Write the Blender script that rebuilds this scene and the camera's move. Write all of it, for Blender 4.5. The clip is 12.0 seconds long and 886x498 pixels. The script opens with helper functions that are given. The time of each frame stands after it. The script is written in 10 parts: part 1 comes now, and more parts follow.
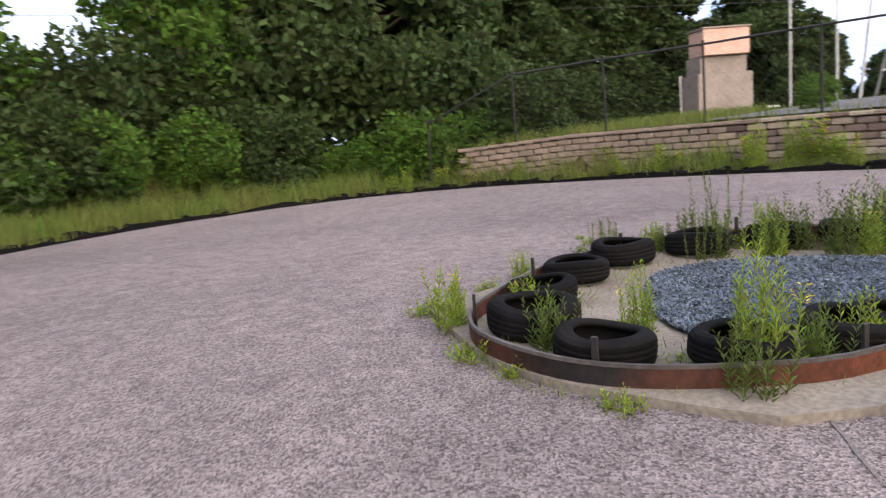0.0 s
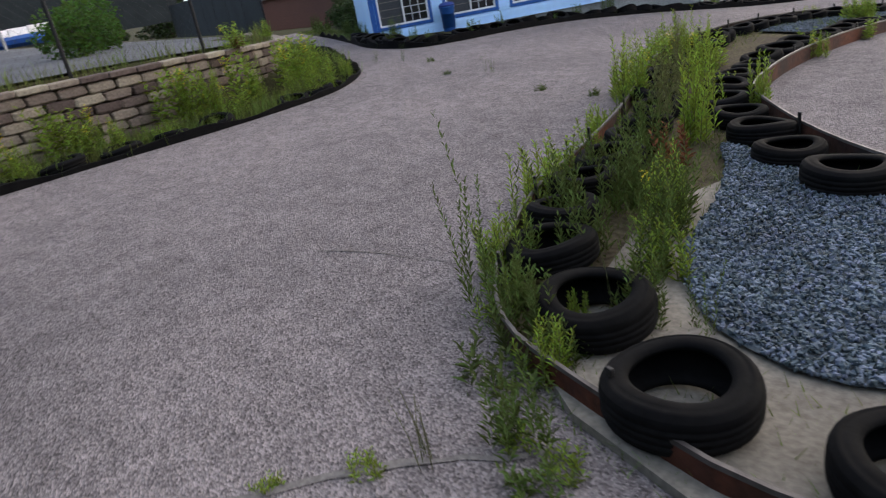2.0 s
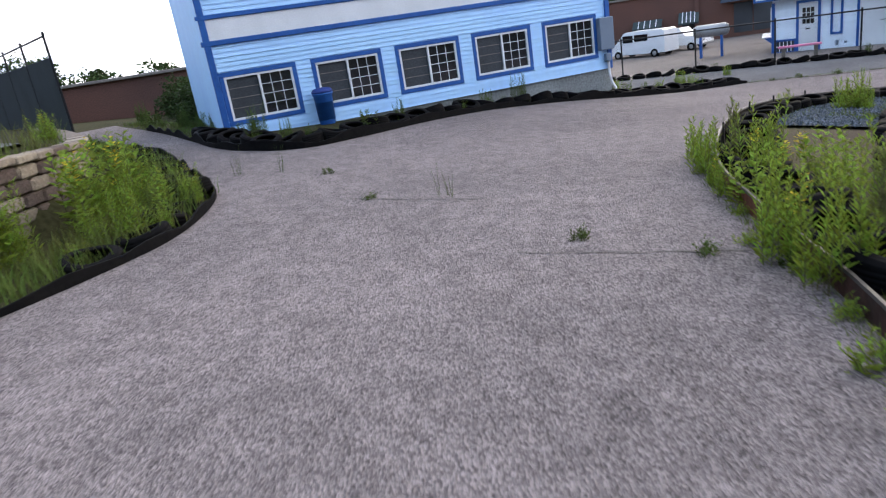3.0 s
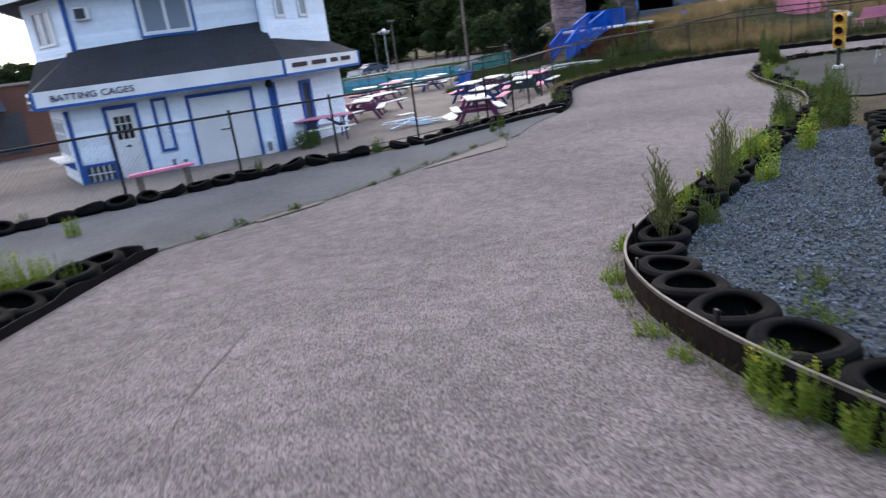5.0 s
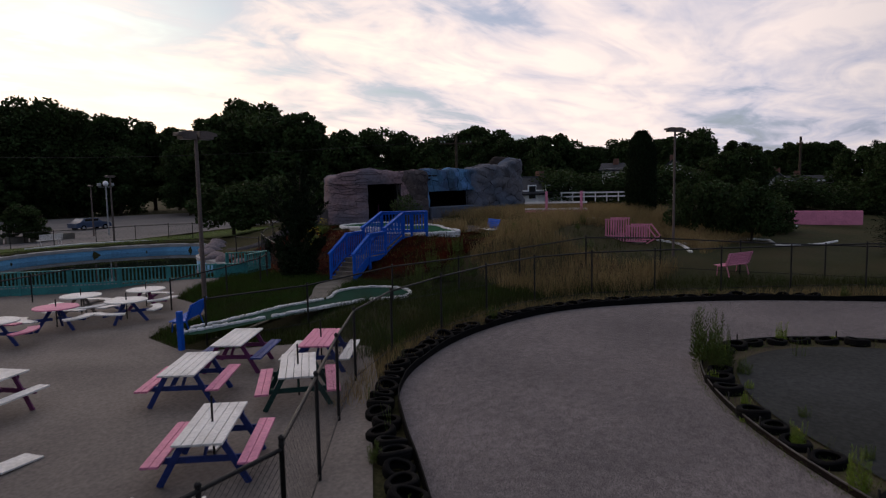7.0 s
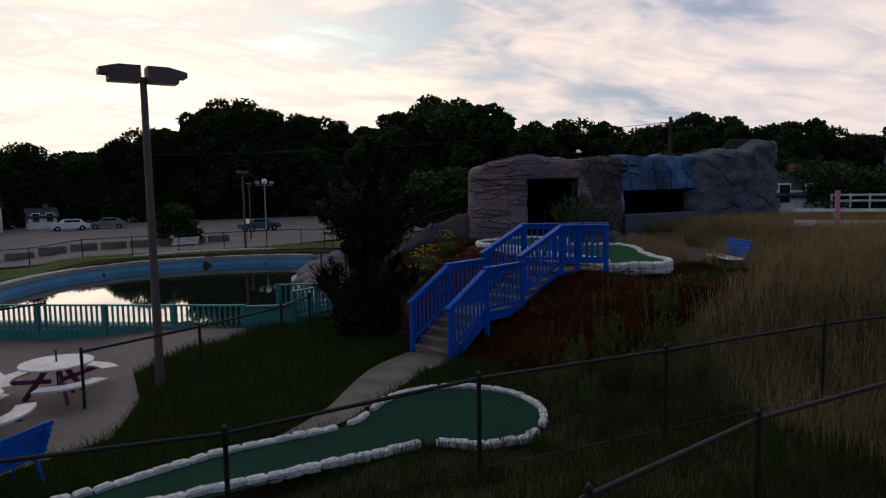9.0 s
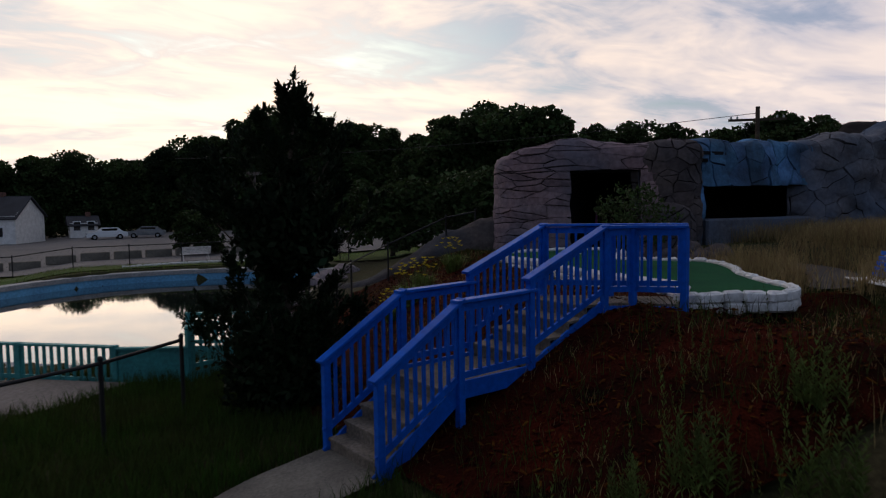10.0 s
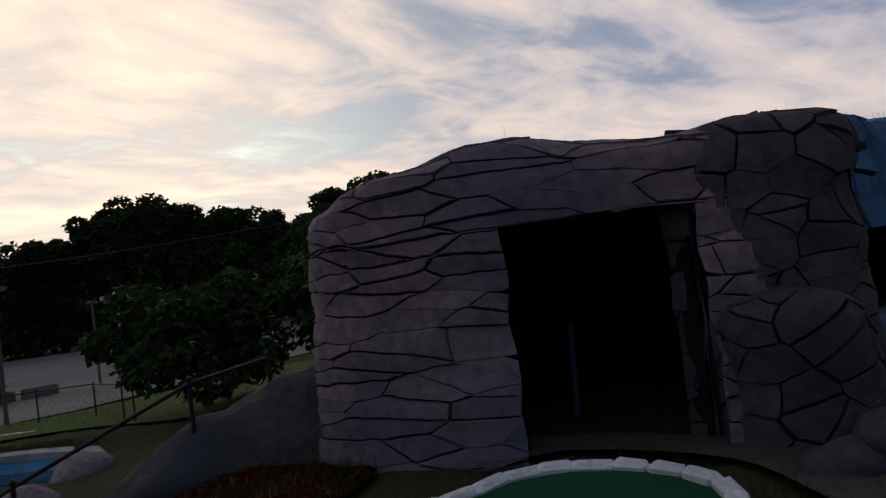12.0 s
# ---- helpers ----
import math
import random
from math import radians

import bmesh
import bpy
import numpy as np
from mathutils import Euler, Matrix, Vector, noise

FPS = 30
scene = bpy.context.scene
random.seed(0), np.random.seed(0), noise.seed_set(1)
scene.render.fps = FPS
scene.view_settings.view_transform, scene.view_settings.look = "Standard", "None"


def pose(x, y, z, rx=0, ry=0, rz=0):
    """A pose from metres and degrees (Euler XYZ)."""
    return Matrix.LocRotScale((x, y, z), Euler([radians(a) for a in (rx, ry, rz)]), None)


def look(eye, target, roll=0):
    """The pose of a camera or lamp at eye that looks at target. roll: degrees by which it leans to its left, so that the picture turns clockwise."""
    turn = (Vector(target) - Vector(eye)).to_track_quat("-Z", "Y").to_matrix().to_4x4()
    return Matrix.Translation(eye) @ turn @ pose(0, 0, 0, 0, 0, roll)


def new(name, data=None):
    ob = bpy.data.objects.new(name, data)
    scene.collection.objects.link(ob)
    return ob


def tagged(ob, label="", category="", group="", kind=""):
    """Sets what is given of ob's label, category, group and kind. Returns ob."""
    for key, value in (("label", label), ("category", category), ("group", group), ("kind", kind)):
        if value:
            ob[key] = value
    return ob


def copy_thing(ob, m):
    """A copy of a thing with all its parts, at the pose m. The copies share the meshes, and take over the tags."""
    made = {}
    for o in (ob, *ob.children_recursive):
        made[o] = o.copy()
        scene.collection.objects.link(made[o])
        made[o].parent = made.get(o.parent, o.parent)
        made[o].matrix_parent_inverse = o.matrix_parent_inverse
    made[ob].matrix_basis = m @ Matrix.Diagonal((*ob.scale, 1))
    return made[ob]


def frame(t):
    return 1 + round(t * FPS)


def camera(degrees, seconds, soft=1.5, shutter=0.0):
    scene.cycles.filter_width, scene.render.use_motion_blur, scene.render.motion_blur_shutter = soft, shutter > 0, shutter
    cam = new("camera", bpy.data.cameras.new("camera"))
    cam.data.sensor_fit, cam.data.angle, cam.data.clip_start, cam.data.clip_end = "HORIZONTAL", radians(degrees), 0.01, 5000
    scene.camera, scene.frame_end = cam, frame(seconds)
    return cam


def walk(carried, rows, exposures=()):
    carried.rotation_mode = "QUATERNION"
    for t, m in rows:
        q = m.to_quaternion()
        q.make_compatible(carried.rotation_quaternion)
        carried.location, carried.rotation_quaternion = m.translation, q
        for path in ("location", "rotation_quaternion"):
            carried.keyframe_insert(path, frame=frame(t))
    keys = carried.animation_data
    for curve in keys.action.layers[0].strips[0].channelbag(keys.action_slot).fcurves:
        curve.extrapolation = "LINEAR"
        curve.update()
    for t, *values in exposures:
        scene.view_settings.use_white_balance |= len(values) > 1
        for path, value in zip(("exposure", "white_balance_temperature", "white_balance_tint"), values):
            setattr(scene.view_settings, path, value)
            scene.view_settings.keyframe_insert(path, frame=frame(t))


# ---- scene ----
cam = camera(67.2, 12.0, 1.2, 0.12)
PATH = [
    (0, (9.638, -6.335, 2.187), (8.261, -7.756, 1.897), -5.0),
    (0.5, (9.736, -8.232, 2.400), (7.907, -8.859, 1.888), -4.8),
    (1, (9.036, -9.779, 2.284), (7.155, -9.774, 1.604), -1.1),
    (1.5, (7.358, -10.877, 2.438), (5.595, -10.229, 1.751), -6.0),
    (2, (5.192, -11.612, 2.785), (3.826, -10.369, 2.017), -10.3),
    (2.5, (3.443, -10.956, 2.659), (2.326, -9.470, 1.920), -13.1),
    (2.7, (2.502, -10.089, 2.631), (1.391, -8.560, 1.977), -11.1),
    (4.3, (-1.264, -2.052, 2.620), (-1.307, -0.155, 1.985), -4.4),
    (4.5, (-1.486, -0.798, 2.472), (-1.299, 1.092, 1.847), -5.6),
    (5, (-2.224, 2.980, 2.203), (-1.307, 4.657, 1.615), -7.7),
    (5.5, (-1.549, 7.162, 1.869), (-0.025, 8.366, 1.393), -10.9),
    (6, (0.435, 10.471, 2.087), (2.139, 11.484, 1.822), -14.6),
    (6.5, (3.258, 12.638, 3.134), (4.834, 13.854, 2.933), -3.7),
    (7, (6.082, 14.468, 4.160), (7.632, 15.716, 3.957), -1.1),
    (7.5, (8.896, 16.383, 4.796), (10.360, 17.730, 4.597), -0.5),
    (7.7, (10.020, 17.105, 4.877), (11.400, 18.539, 4.672), 0.8),
    (9.3, (18.751, 24.347, 3.516), (19.803, 26.038, 3.330), -1.1),
    (9.5, (19.680, 25.180, 3.410), (20.691, 26.896, 3.225), -0.8),
    (10, (22.237, 27.758, 3.168), (23.180, 29.517, 3.025), -0.8),
    (10.5, (24.469, 30.411, 3.341), (25.418, 32.167, 3.219), -1.3),
    (11, (26.663, 33.038, 3.569), (27.610, 34.799, 3.542), -1.0),
    (11.5, (28.721, 35.895, 3.683), (29.709, 37.634, 3.684), -2.2),
    (12, (30.436, 38.283, 3.644), (31.614, 39.898, 3.705), -7.1),
]
EXPOSURES = [(0, 2.2, 6500, 10), (1.0, 1.65, 6500, 10), (1.9, 1.5, 6100, 3), (2.7, 1.82, 5950, 3), (4.3, 1.74, 5560, 2), (5.0, 1.76, 5850, 4), (5.6, 1.5, 6050, 8), (6.2, 0.5, 6250, 9),
             (6.8, -0.18, 6300, 10), (7.5, -0.32, 6120, 9), (9.3, -0.55, 6020, 8), (10.6, -0.6, 6020, 8), (12.0, -0.8, 6020, 8)]
walk(cam, [(t, look(eye, target, roll)) for t, eye, target, roll in PATH], EXPOSURES)

world = bpy.data.worlds.new("world")
scene.world = world
world.use_nodes = True
SUN_AZ, SUN_EL = 12.0, 7.0      # degrees from +y towards +x, degrees up


def build_sky():
    nt = world.node_tree
    N, L = nt.nodes, nt.links
    N.clear()
    out, bg = N.new("ShaderNodeOutputWorld"), N.new("ShaderNodeBackground")
    L.new(bg.outputs[0], out.inputs[0])
    sky = N.new("ShaderNodeTexSky")
    sky.sky_type, sky.sun_disc = "NISHITA", False
    sky.sun_elevation, sky.sun_rotation = radians(SUN_EL), radians(SUN_AZ)
    sky.air_density, sky.dust_density = 1.0, 2.0
    dim = N.new("ShaderNodeMixRGB")
    dim.blend_type, dim.inputs[0].default_value, dim.inputs[2].default_value = "MULTIPLY", 1.0, (0.085, 0.115, 0.165, 1)
    L.new(sky.outputs[0], dim.inputs[1])
    tc = N.new("ShaderNodeTexCoord")
    sep = N.new("ShaderNodeSeparateXYZ")
    L.new(tc.outputs["Generated"], sep.inputs[0])

    def math_node(op, a, b=None):
        m = N.new("ShaderNodeMath")
        m.operation = op
        for n, v in enumerate((a, b)):
            if v is None:
                continue
            if isinstance(v, (int, float)):
                m.inputs[n].default_value = v
            else:
                L.new(v, m.inputs[n])
        return m.outputs[0]

    # the cloud deck: the direction laid onto a flat layer overhead, drawn out along the wind
    up = math_node("MAXIMUM", sep.outputs[2], 0.0)
    den = math_node("ADD", up, 0.16)
    px, py = math_node("DIVIDE", sep.outputs[0], den), math_node("DIVIDE", sep.outputs[1], den)
    comb = N.new("ShaderNodeCombineXYZ")
    L.new(px, comb.inputs[0]), L.new(py, comb.inputs[1])
    mp = N.new("ShaderNodeMapping")
    mp.inputs["Rotation"].default_value = (0, 0, radians(-28))
    mp.inputs["Scale"].default_value = (0.62, 1.0, 1)
    mp.inputs["Location"].default_value = (3.1, 1.7, 0)
    L.new(comb.outputs[0], mp.inputs[0])
    big, fine = N.new("ShaderNodeTexNoise"), N.new("ShaderNodeTexNoise")
    for n, sc, de, dist in ((big, 1.15, 5, 0.5), (fine, 3.4, 8, 0.9)):
        n.inputs["Scale"].default_value, n.inputs["Detail"].default_value, n.inputs["Distortion"].default_value = sc, de, dist
        n.inputs["Roughness"].default_value = 0.58
        L.new(mp.outputs[0], n.inputs["Vector"])
    cover = math_node("ADD", math_node("MULTIPLY", big.outputs[0], 0.64), math_node("MULTIPLY", fine.outputs[0], 0.36))
    ramp = N.new("ShaderNodeValToRGB")
    ramp.color_ramp.elements[0].position, ramp.color_ramp.elements[1].position = 0.25, 0.46
    L.new(cover, ramp.inputs[0])
    # how near the direction is to the sun behind the clouds
    sd = Vector((math.sin(radians(SUN_AZ)) * math.cos(radians(SUN_EL)), math.cos(radians(SUN_AZ)) * math.cos(radians(SUN_EL)), math.sin(radians(SUN_EL))))
    dot = N.new("ShaderNodeVectorMath")
    dot.operation = "DOT_PRODUCT"
    dot.inputs[1].default_value = sd
    L.new(tc.outputs["Generated"], dot.inputs[0])
    near = N.new("ShaderNodeValToRGB")
    cr = near.color_ramp
    cr.elements[0].position, cr.elements[0].color = 0.0, (0.30, 0.36, 0.48, 1)
    cr.elements[1].position, cr.elements[1].color = 1.0, (1.7, 1.42, 1.12, 1)
    for pos, col in ((0.52, (0.30, 0.35, 0.45, 1)), (0.72, (0.86, 0.80, 0.82, 1)), (0.86, (1.05, 0.94, 0.90, 1)), (0.95, (1.35, 1.14, 0.96, 1))):
        el = cr.elements.new(pos)
        el.color = col
    half = math_node("ADD", math_node("MULTIPLY", dot.outputs["Value"], 0.5), 0.5)
    L.new(half, near.inputs[0])
    shade = N.new("ShaderNodeMixRGB")
    shade.blend_type, shade.inputs[0].default_value = "MULTIPLY", 1.0
    lit = N.new("ShaderNodeValToRGB")
    lit.color_ramp.elements[0].color, lit.color_ramp.elements[1].color = (0.68, 0.74, 0.90, 1), (1.42, 1.27, 1.14, 1)
    lit.color_ramp.elements[0].position, lit.color_ramp.elements[1].position = 0.40, 0.60
    L.new(cover, lit.inputs[0])
    L.new(near.outputs[0], shade.inputs[1]), L.new(lit.outputs[0], shade.inputs[2])
    mix = N.new("ShaderNodeMixRGB")
    L.new(ramp.outputs[0], mix.inputs[0]), L.new(dim.outputs[0], mix.inputs[1]), L.new(shade.outputs[0], mix.inputs[2])
    L.new(mix.outputs[0], bg.inputs[0])
    bg.inputs[1].default_value = 1.0


build_sky()
sun_data = bpy.data.lights.new("sun", "SUN")
sun_data.energy, sun_data.angle, sun_data.color = 0.4, radians(60), (1.0, 0.82, 0.66)
sun = new("sun", sun_data)
_d = Vector((math.sin(radians(SUN_AZ)) * math.cos(radians(SUN_EL)), math.cos(radians(SUN_AZ)) * math.cos(radians(SUN_EL)), math.sin(radians(SUN_EL))))
sun.matrix_world = look(_d * 100, (0, 0, 0))


# ---- materials ----
def mat(name, a, b=None, rough=0.8, metal=0.0, big=1.2, fine=40.0, amount=0.35, bump=0.15, spec=0.3, island=0.0, obrand=0.0, translucent=0.0, speck=None, bump_scale=None, coat=0.0):
    """A surface of two tones: broad stains, fine grain, relief, and a little change from piece to piece."""
    m = bpy.data.materials.new(name)
    m.use_nodes = True
    nt = m.node_tree
    N, L = nt.nodes, nt.links
    p = N["Principled BSDF"]
    b = b or tuple(c * 0.6 for c in a)
    tc = N.new("ShaderNodeTexCoord")
    n1, n2 = N.new("ShaderNodeTexNoise"), N.new("ShaderNodeTexNoise")
    n1.inputs["Scale"].default_value, n1.inputs["Detail"].default_value = big, 5
    n2.inputs["Scale"].default_value, n2.inputs["Detail"].default_value = fine, 4
    for n in (n1, n2):
        L.new(tc.outputs["Object"], n.inputs["Vector"])
    r1 = N.new("ShaderNodeValToRGB")
    r1.color_ramp.elements[0].position, r1.color_ramp.elements[1].position = 0.35, 0.68
    r1.color_ramp.elements[0].color, r1.color_ramp.elements[1].color = (*a, 1), (*b, 1)
    L.new(n1.outputs[0], r1.inputs[0])
    r2 = N.new("ShaderNodeValToRGB")
    lo = 1 - amount
    r2.color_ramp.elements[0].position, r2.color_ramp.elements[1].position = 0.3, 0.7
    r2.color_ramp.elements[0].color, r2.color_ramp.elements[1].color = (lo, lo, lo, 1), (1 + amount * 0.5,) * 3 + (1,)
    L.new(n2.outputs[0], r2.inputs[0])
    mul = N.new("ShaderNodeMixRGB")
    mul.blend_type, mul.inputs[0].default_value = "MULTIPLY", 1.0
    L.new(r1.outputs[0], mul.inputs[1]), L.new(r2.outputs[0], mul.inputs[2])
    col = mul.outputs[0]
    height = n2.outputs[0]
    if speck:                       # stones in the surface: size per metre, dark and light tone, strength
        vo = N.new("ShaderNodeTexVoronoi")
        vo.inputs["Scale"].default_value = speck[0]
        L.new(tc.outputs["Object"], vo.inputs["Vector"])
        sepc = N.new("ShaderNodeSeparateColor")
        L.new(vo.outputs["Color"], sepc.inputs[0])
        rs = N.new("ShaderNodeValToRGB")
        rs.color_ramp.elements[0].color, rs.color_ramp.elements[1].color = (speck[1],) * 3 + (1,), (speck[2],) * 3 + (1,)
        L.new(sepc.outputs[0], rs.inputs[0])
        m3 = N.new("ShaderNodeMixRGB")
        m3.blend_type, m3.inputs[0].default_value = "MULTIPLY", speck[3]
        L.new(col, m3.inputs[1]), L.new(rs.outputs[0], m3.inputs[2])
        col = m3.outputs[0]
        height = vo.outputs["Distance"]
    if island or obrand:
        src = N.new("ShaderNodeNewGeometry").outputs["Random Per Island"] if island else N.new("ShaderNodeObjectInfo").outputs["Random"]
        hs = N.new("ShaderNodeHueSaturation")
        k = island or obrand
        mr = N.new("ShaderNodeMapRange")
        mr.inputs["To Min"].default_value, mr.inputs["To Max"].default_value = 1 - k, 1 + k
        L.new(src, mr.inputs["Value"]), L.new(mr.outputs[0], hs.inputs["Value"])
        mh = N.new("ShaderNodeMapRange")
        mh.inputs["To Min"].default_value, mh.inputs["To Max"].default_value = 0.5 - 0.05 * k, 0.5 + 0.06 * k
        L.new(src, mh.inputs["Value"]), L.new(mh.outputs[0], hs.inputs["Hue"])
        L.new(col, hs.inputs["Color"])
        col = hs.outputs[0]
    L.new(col, p.inputs["Base Color"])
    p.inputs["Roughness"].default_value, p.inputs["Metallic"].default_value = rough, metal
    p.inputs["Specular IOR Level"].default_value = spec
    p.inputs["Coat Weight"].default_value = coat
    if bump:
        bp = N.new("ShaderNodeBump")
        bp.inputs["Strength"].default_value, bp.inputs["Distance"].default_value = bump, 0.02
        L.new(height, bp.inputs["Height"]), L.new(bp.outputs[0], p.inputs["Normal"])
    if translucent:
        tr, mx = N.new("ShaderNodeBsdfTranslucent"), N.new("ShaderNodeMixShader")
        L.new(col, tr.inputs[0])
        mx.inputs[0].default_value = translucent
        L.new(p.outputs[0], mx.inputs[1]), L.new(tr.outputs[0], mx.inputs[2])
        L.new(mx.outputs[0], N["Material Output"].inputs[0])
    return m


ASPHALT = mat("asphalt", (0.196, 0.172, 0.170), (0.144, 0.128, 0.128), 0.85, fine=5, big=0.30, amount=0.22, bump=0.6, speck=(88, 0.24, 1.7, 0.8), spec=0.06)
DARK_ASPHALT = mat("dark_asphalt", (0.105, 0.106, 0.112), (0.075, 0.075, 0.08), 0.9, fine=12, big=0.5, amount=0.2, bump=0.4, speck=(80, 0.6, 1.4, 0.6), spec=0.2)
ISLAND_ASPHALT = mat("island_asphalt", (0.044, 0.046, 0.045), (0.028, 0.030, 0.028), 0.9, fine=10, big=0.4, amount=0.35, bump=0.4, spec=0.1)
PLAZA = mat("plaza_concrete", (0.21, 0.185, 0.165), (0.15, 0.132, 0.12), 0.85, fine=14, big=0.4, amount=0.25, bump=0.2, spec=0.06)
LAWN = mat("lawn_turf", (0.055, 0.095, 0.022), (0.085, 0.105, 0.035), 0.95, fine=22, big=0.5, amount=0.45, bump=0.5, spec=0.05)
LOT_ASPHALT = mat("car_park_asphalt", (0.15, 0.14, 0.135), (0.105, 0.10, 0.10), 0.9, fine=5, big=0.15, amount=0.25, bump=0.2)
CONCRETE = mat("concrete", (0.20, 0.182, 0.152), (0.125, 0.112, 0.094), 0.85, fine=30, big=1.5, amount=0.3, bump=0.2, spec=0.12)
# concrete darkened to carry the shadow before the cave mouth
SHADED_CONCRETE = mat("cave_shaded_concrete", (0.085, 0.072, 0.062), (0.055, 0.047, 0.042), 0.9, fine=24, big=1.2, amount=0.35, bump=0.25, spec=0.06)
CRACK = mat("crack_dirt", (0.115, 0.105, 0.10), (0.145, 0.132, 0.12), 0.95)
GRAVEL_BED = mat("gravel_bed", (0.042, 0.054, 0.065), (0.028, 0.036, 0.043), 0.9, fine=60, big=2, amount=0.5, bump=0.8, speck=(26, 0.35, 1.7, 0.9), spec=0.12)
STONE_CHIP = mat("bluestone_chip", (0.088, 0.120, 0.146), (0.05, 0.068, 0.087), 0.75, fine=30, big=3, amount=0.3, island=0.75)
SOIL = mat("soil", (0.055, 0.043, 0.030), (0.075, 0.066, 0.035), 0.95, fine=22, big=1.1, amount=0.5, bump=0.6, spec=0.08)
GROUND = mat("ground_grass", (0.034, 0.038, 0.016), (0.055, 0.046, 0.023), 0.95, fine=16, big=0.35, amount=0.5, bump=0.6, spec=0.05)
MULCH = mat("red_mulch", (0.048, 0.0080, 0.0038), (0.007, 0.0034, 0.0026), 0.95, fine=34, big=0.9, amount=0.55, bump=0.8, spec=0.02)
BARK_CHIP = mat("bark_chip", (0.060, 0.0102, 0.0042), (0.023, 0.0062, 0.0034), 0.95, fine=30, big=3, amount=0.3, island=0.8, spec=0.02)
TURF = mat("green_carpet", (0.016, 0.085, 0.034), (0.013, 0.062, 0.03), 0.95, fine=70, big=1.0, amount=0.2, bump=0.1, spec=0.05)
TURF_WORN = mat("weathered_green_carpet", (0.011, 0.052, 0.034), (0.014, 0.040, 0.026), 0.95, fine=60, big=1.3, amount=0.3, bump=0.1, spec=0.05)
WHITE_STONE = mat("white_painted_stone", (0.72, 0.72, 0.72), (0.48, 0.47, 0.45), 0.7, fine=14, big=3, amount=0.25, bump=0.5, obrand=0.12)
RUBBER = mat("tyre_rubber", (0.0045, 0.0045, 0.005), (0.0075, 0.0072, 0.007), 0.8, fine=25, big=5, amount=0.3, bump=0.12, spec=0.05, obrand=0.35)
RAIL_STEEL = mat("rusty_rail_steel", (0.011, 0.009, 0.009), (0.105, 0.030, 0.012), 0.75, metal=0.1, fine=18, big=0.9, amount=0.45, bump=0.3)
RAIL_BLACK = mat("black_rail_steel", (0.008, 0.0075, 0.0075), (0.018, 0.012, 0.010), 0.8, spec=0.05, fine=18, big=0.9, amount=0.45, bump=0.3)
RAIL_LIP = mat("worn_rail_edge", (0.13, 0.12, 0.115), (0.03, 0.025, 0.022), 0.5, metal=0.5, fine=20, big=1.2)
WALL_BLOCK = mat("retaining_block", (0.205, 0.165, 0.135), (0.145, 0.12, 0.10), 0.9, fine=24, big=2.2, amount=0.35, bump=0.7, obrand=0.6, spec=0.12)
WALL_CORE = mat("wall_core", (0.12, 0.10, 0.085), None, 0.95)
LEAF_WEED = mat("weed_leaf", (0.245, 0.32, 0.045), (0.155, 0.225, 0.034), 0.6, fine=20, big=2, amount=0.25, bump=0, spec=0.06, island=0.45, translucent=0.5)
LEAF_YELLOW = mat("goldenrod_flower", (0.60, 0.47, 0.04), (0.46, 0.38, 0.03), 0.8, bump=0, spec=0.06, island=0.3, translucent=0.3)
LEAF_RED = mat("dry_red_weed", (0.16, 0.055, 0.03), (0.12, 0.06, 0.03), 0.8, bump=0, spec=0.06, island=0.3, translucent=0.2)
LEAF_DULL = mat("dull_weed_leaf", (0.10, 0.14, 0.035), (0.075, 0.095, 0.03), 0.7, fine=20, big=2, amount=0.3, bump=0, spec=0.05, island=0.4, translucent=0.3)
LEAF_DUSTY = mat("dusty_weed_leaf", (0.165, 0.185, 0.06), (0.13, 0.115, 0.06), 0.8, fine=20, big=2, amount=0.3, bump=0, spec=0.05, island=0.4, translucent=0.3)
STEM = mat("weed_stem", (0.11, 0.13, 0.045), (0.10, 0.08, 0.04), 0.8, bump=0)
GRASS = mat("grass_blade", (0.10, 0.155, 0.032), (0.14, 0.15, 0.045), 0.7, fine=6, big=0.7, amount=0.3, bump=0, spec=0.06, island=0.4, translucent=0.3)
DRY_GRASS = mat("dry_grass_blade", (0.31, 0.222, 0.11), (0.19, 0.142, 0.064), 0.8, fine=6, big=0.6, amount=0.3, bump=0, spec=0.06, island=0.35, translucent=0.3)
LAWN_BLADE = mat("lawn_grass_blade", (0.030, 0.050, 0.010), (0.042, 0.048, 0.014), 0.7, fine=6, big=0.7, amount=0.3, bump=0, spec=0.06, island=0.4, translucent=0.3)
VERGE_BLADE = mat("verge_grass_blade", (0.040, 0.080, 0.012), (0.050, 0.062, 0.018), 0.7, fine=6, big=0.7, amount=0.3, bump=0, spec=0.05, island=0.4, translucent=0.3)
LEAF_TREE = mat("tree_leaf", (0.043, 0.064, 0.021), (0.029, 0.045, 0.016), 0.6, fine=6, big=0.6, amount=0.35, bump=0, spec=0.06, island=0.45, translucent=0.25)
LEAF_BRIGHT = mat("maple_leaf", (0.075, 0.135, 0.020), (0.05, 0.095, 0.018), 0.6, fine=6, big=0.6, amount=0.3, bump=0, spec=0.06, island=0.4, translucent=0.35)
LEAF_CONIFER = mat("juniper_needle", (0.018, 0.030, 0.012), (0.013, 0.020, 0.010), 0.7, fine=12, big=1, amount=0.4, bump=0, spec=0.06, island=0.4)
BARK = mat("bark", (0.085, 0.065, 0.048), (0.05, 0.04, 0.03), 0.9, fine=18, big=3, amount=0.4, bump=0.7, spec=0.08)
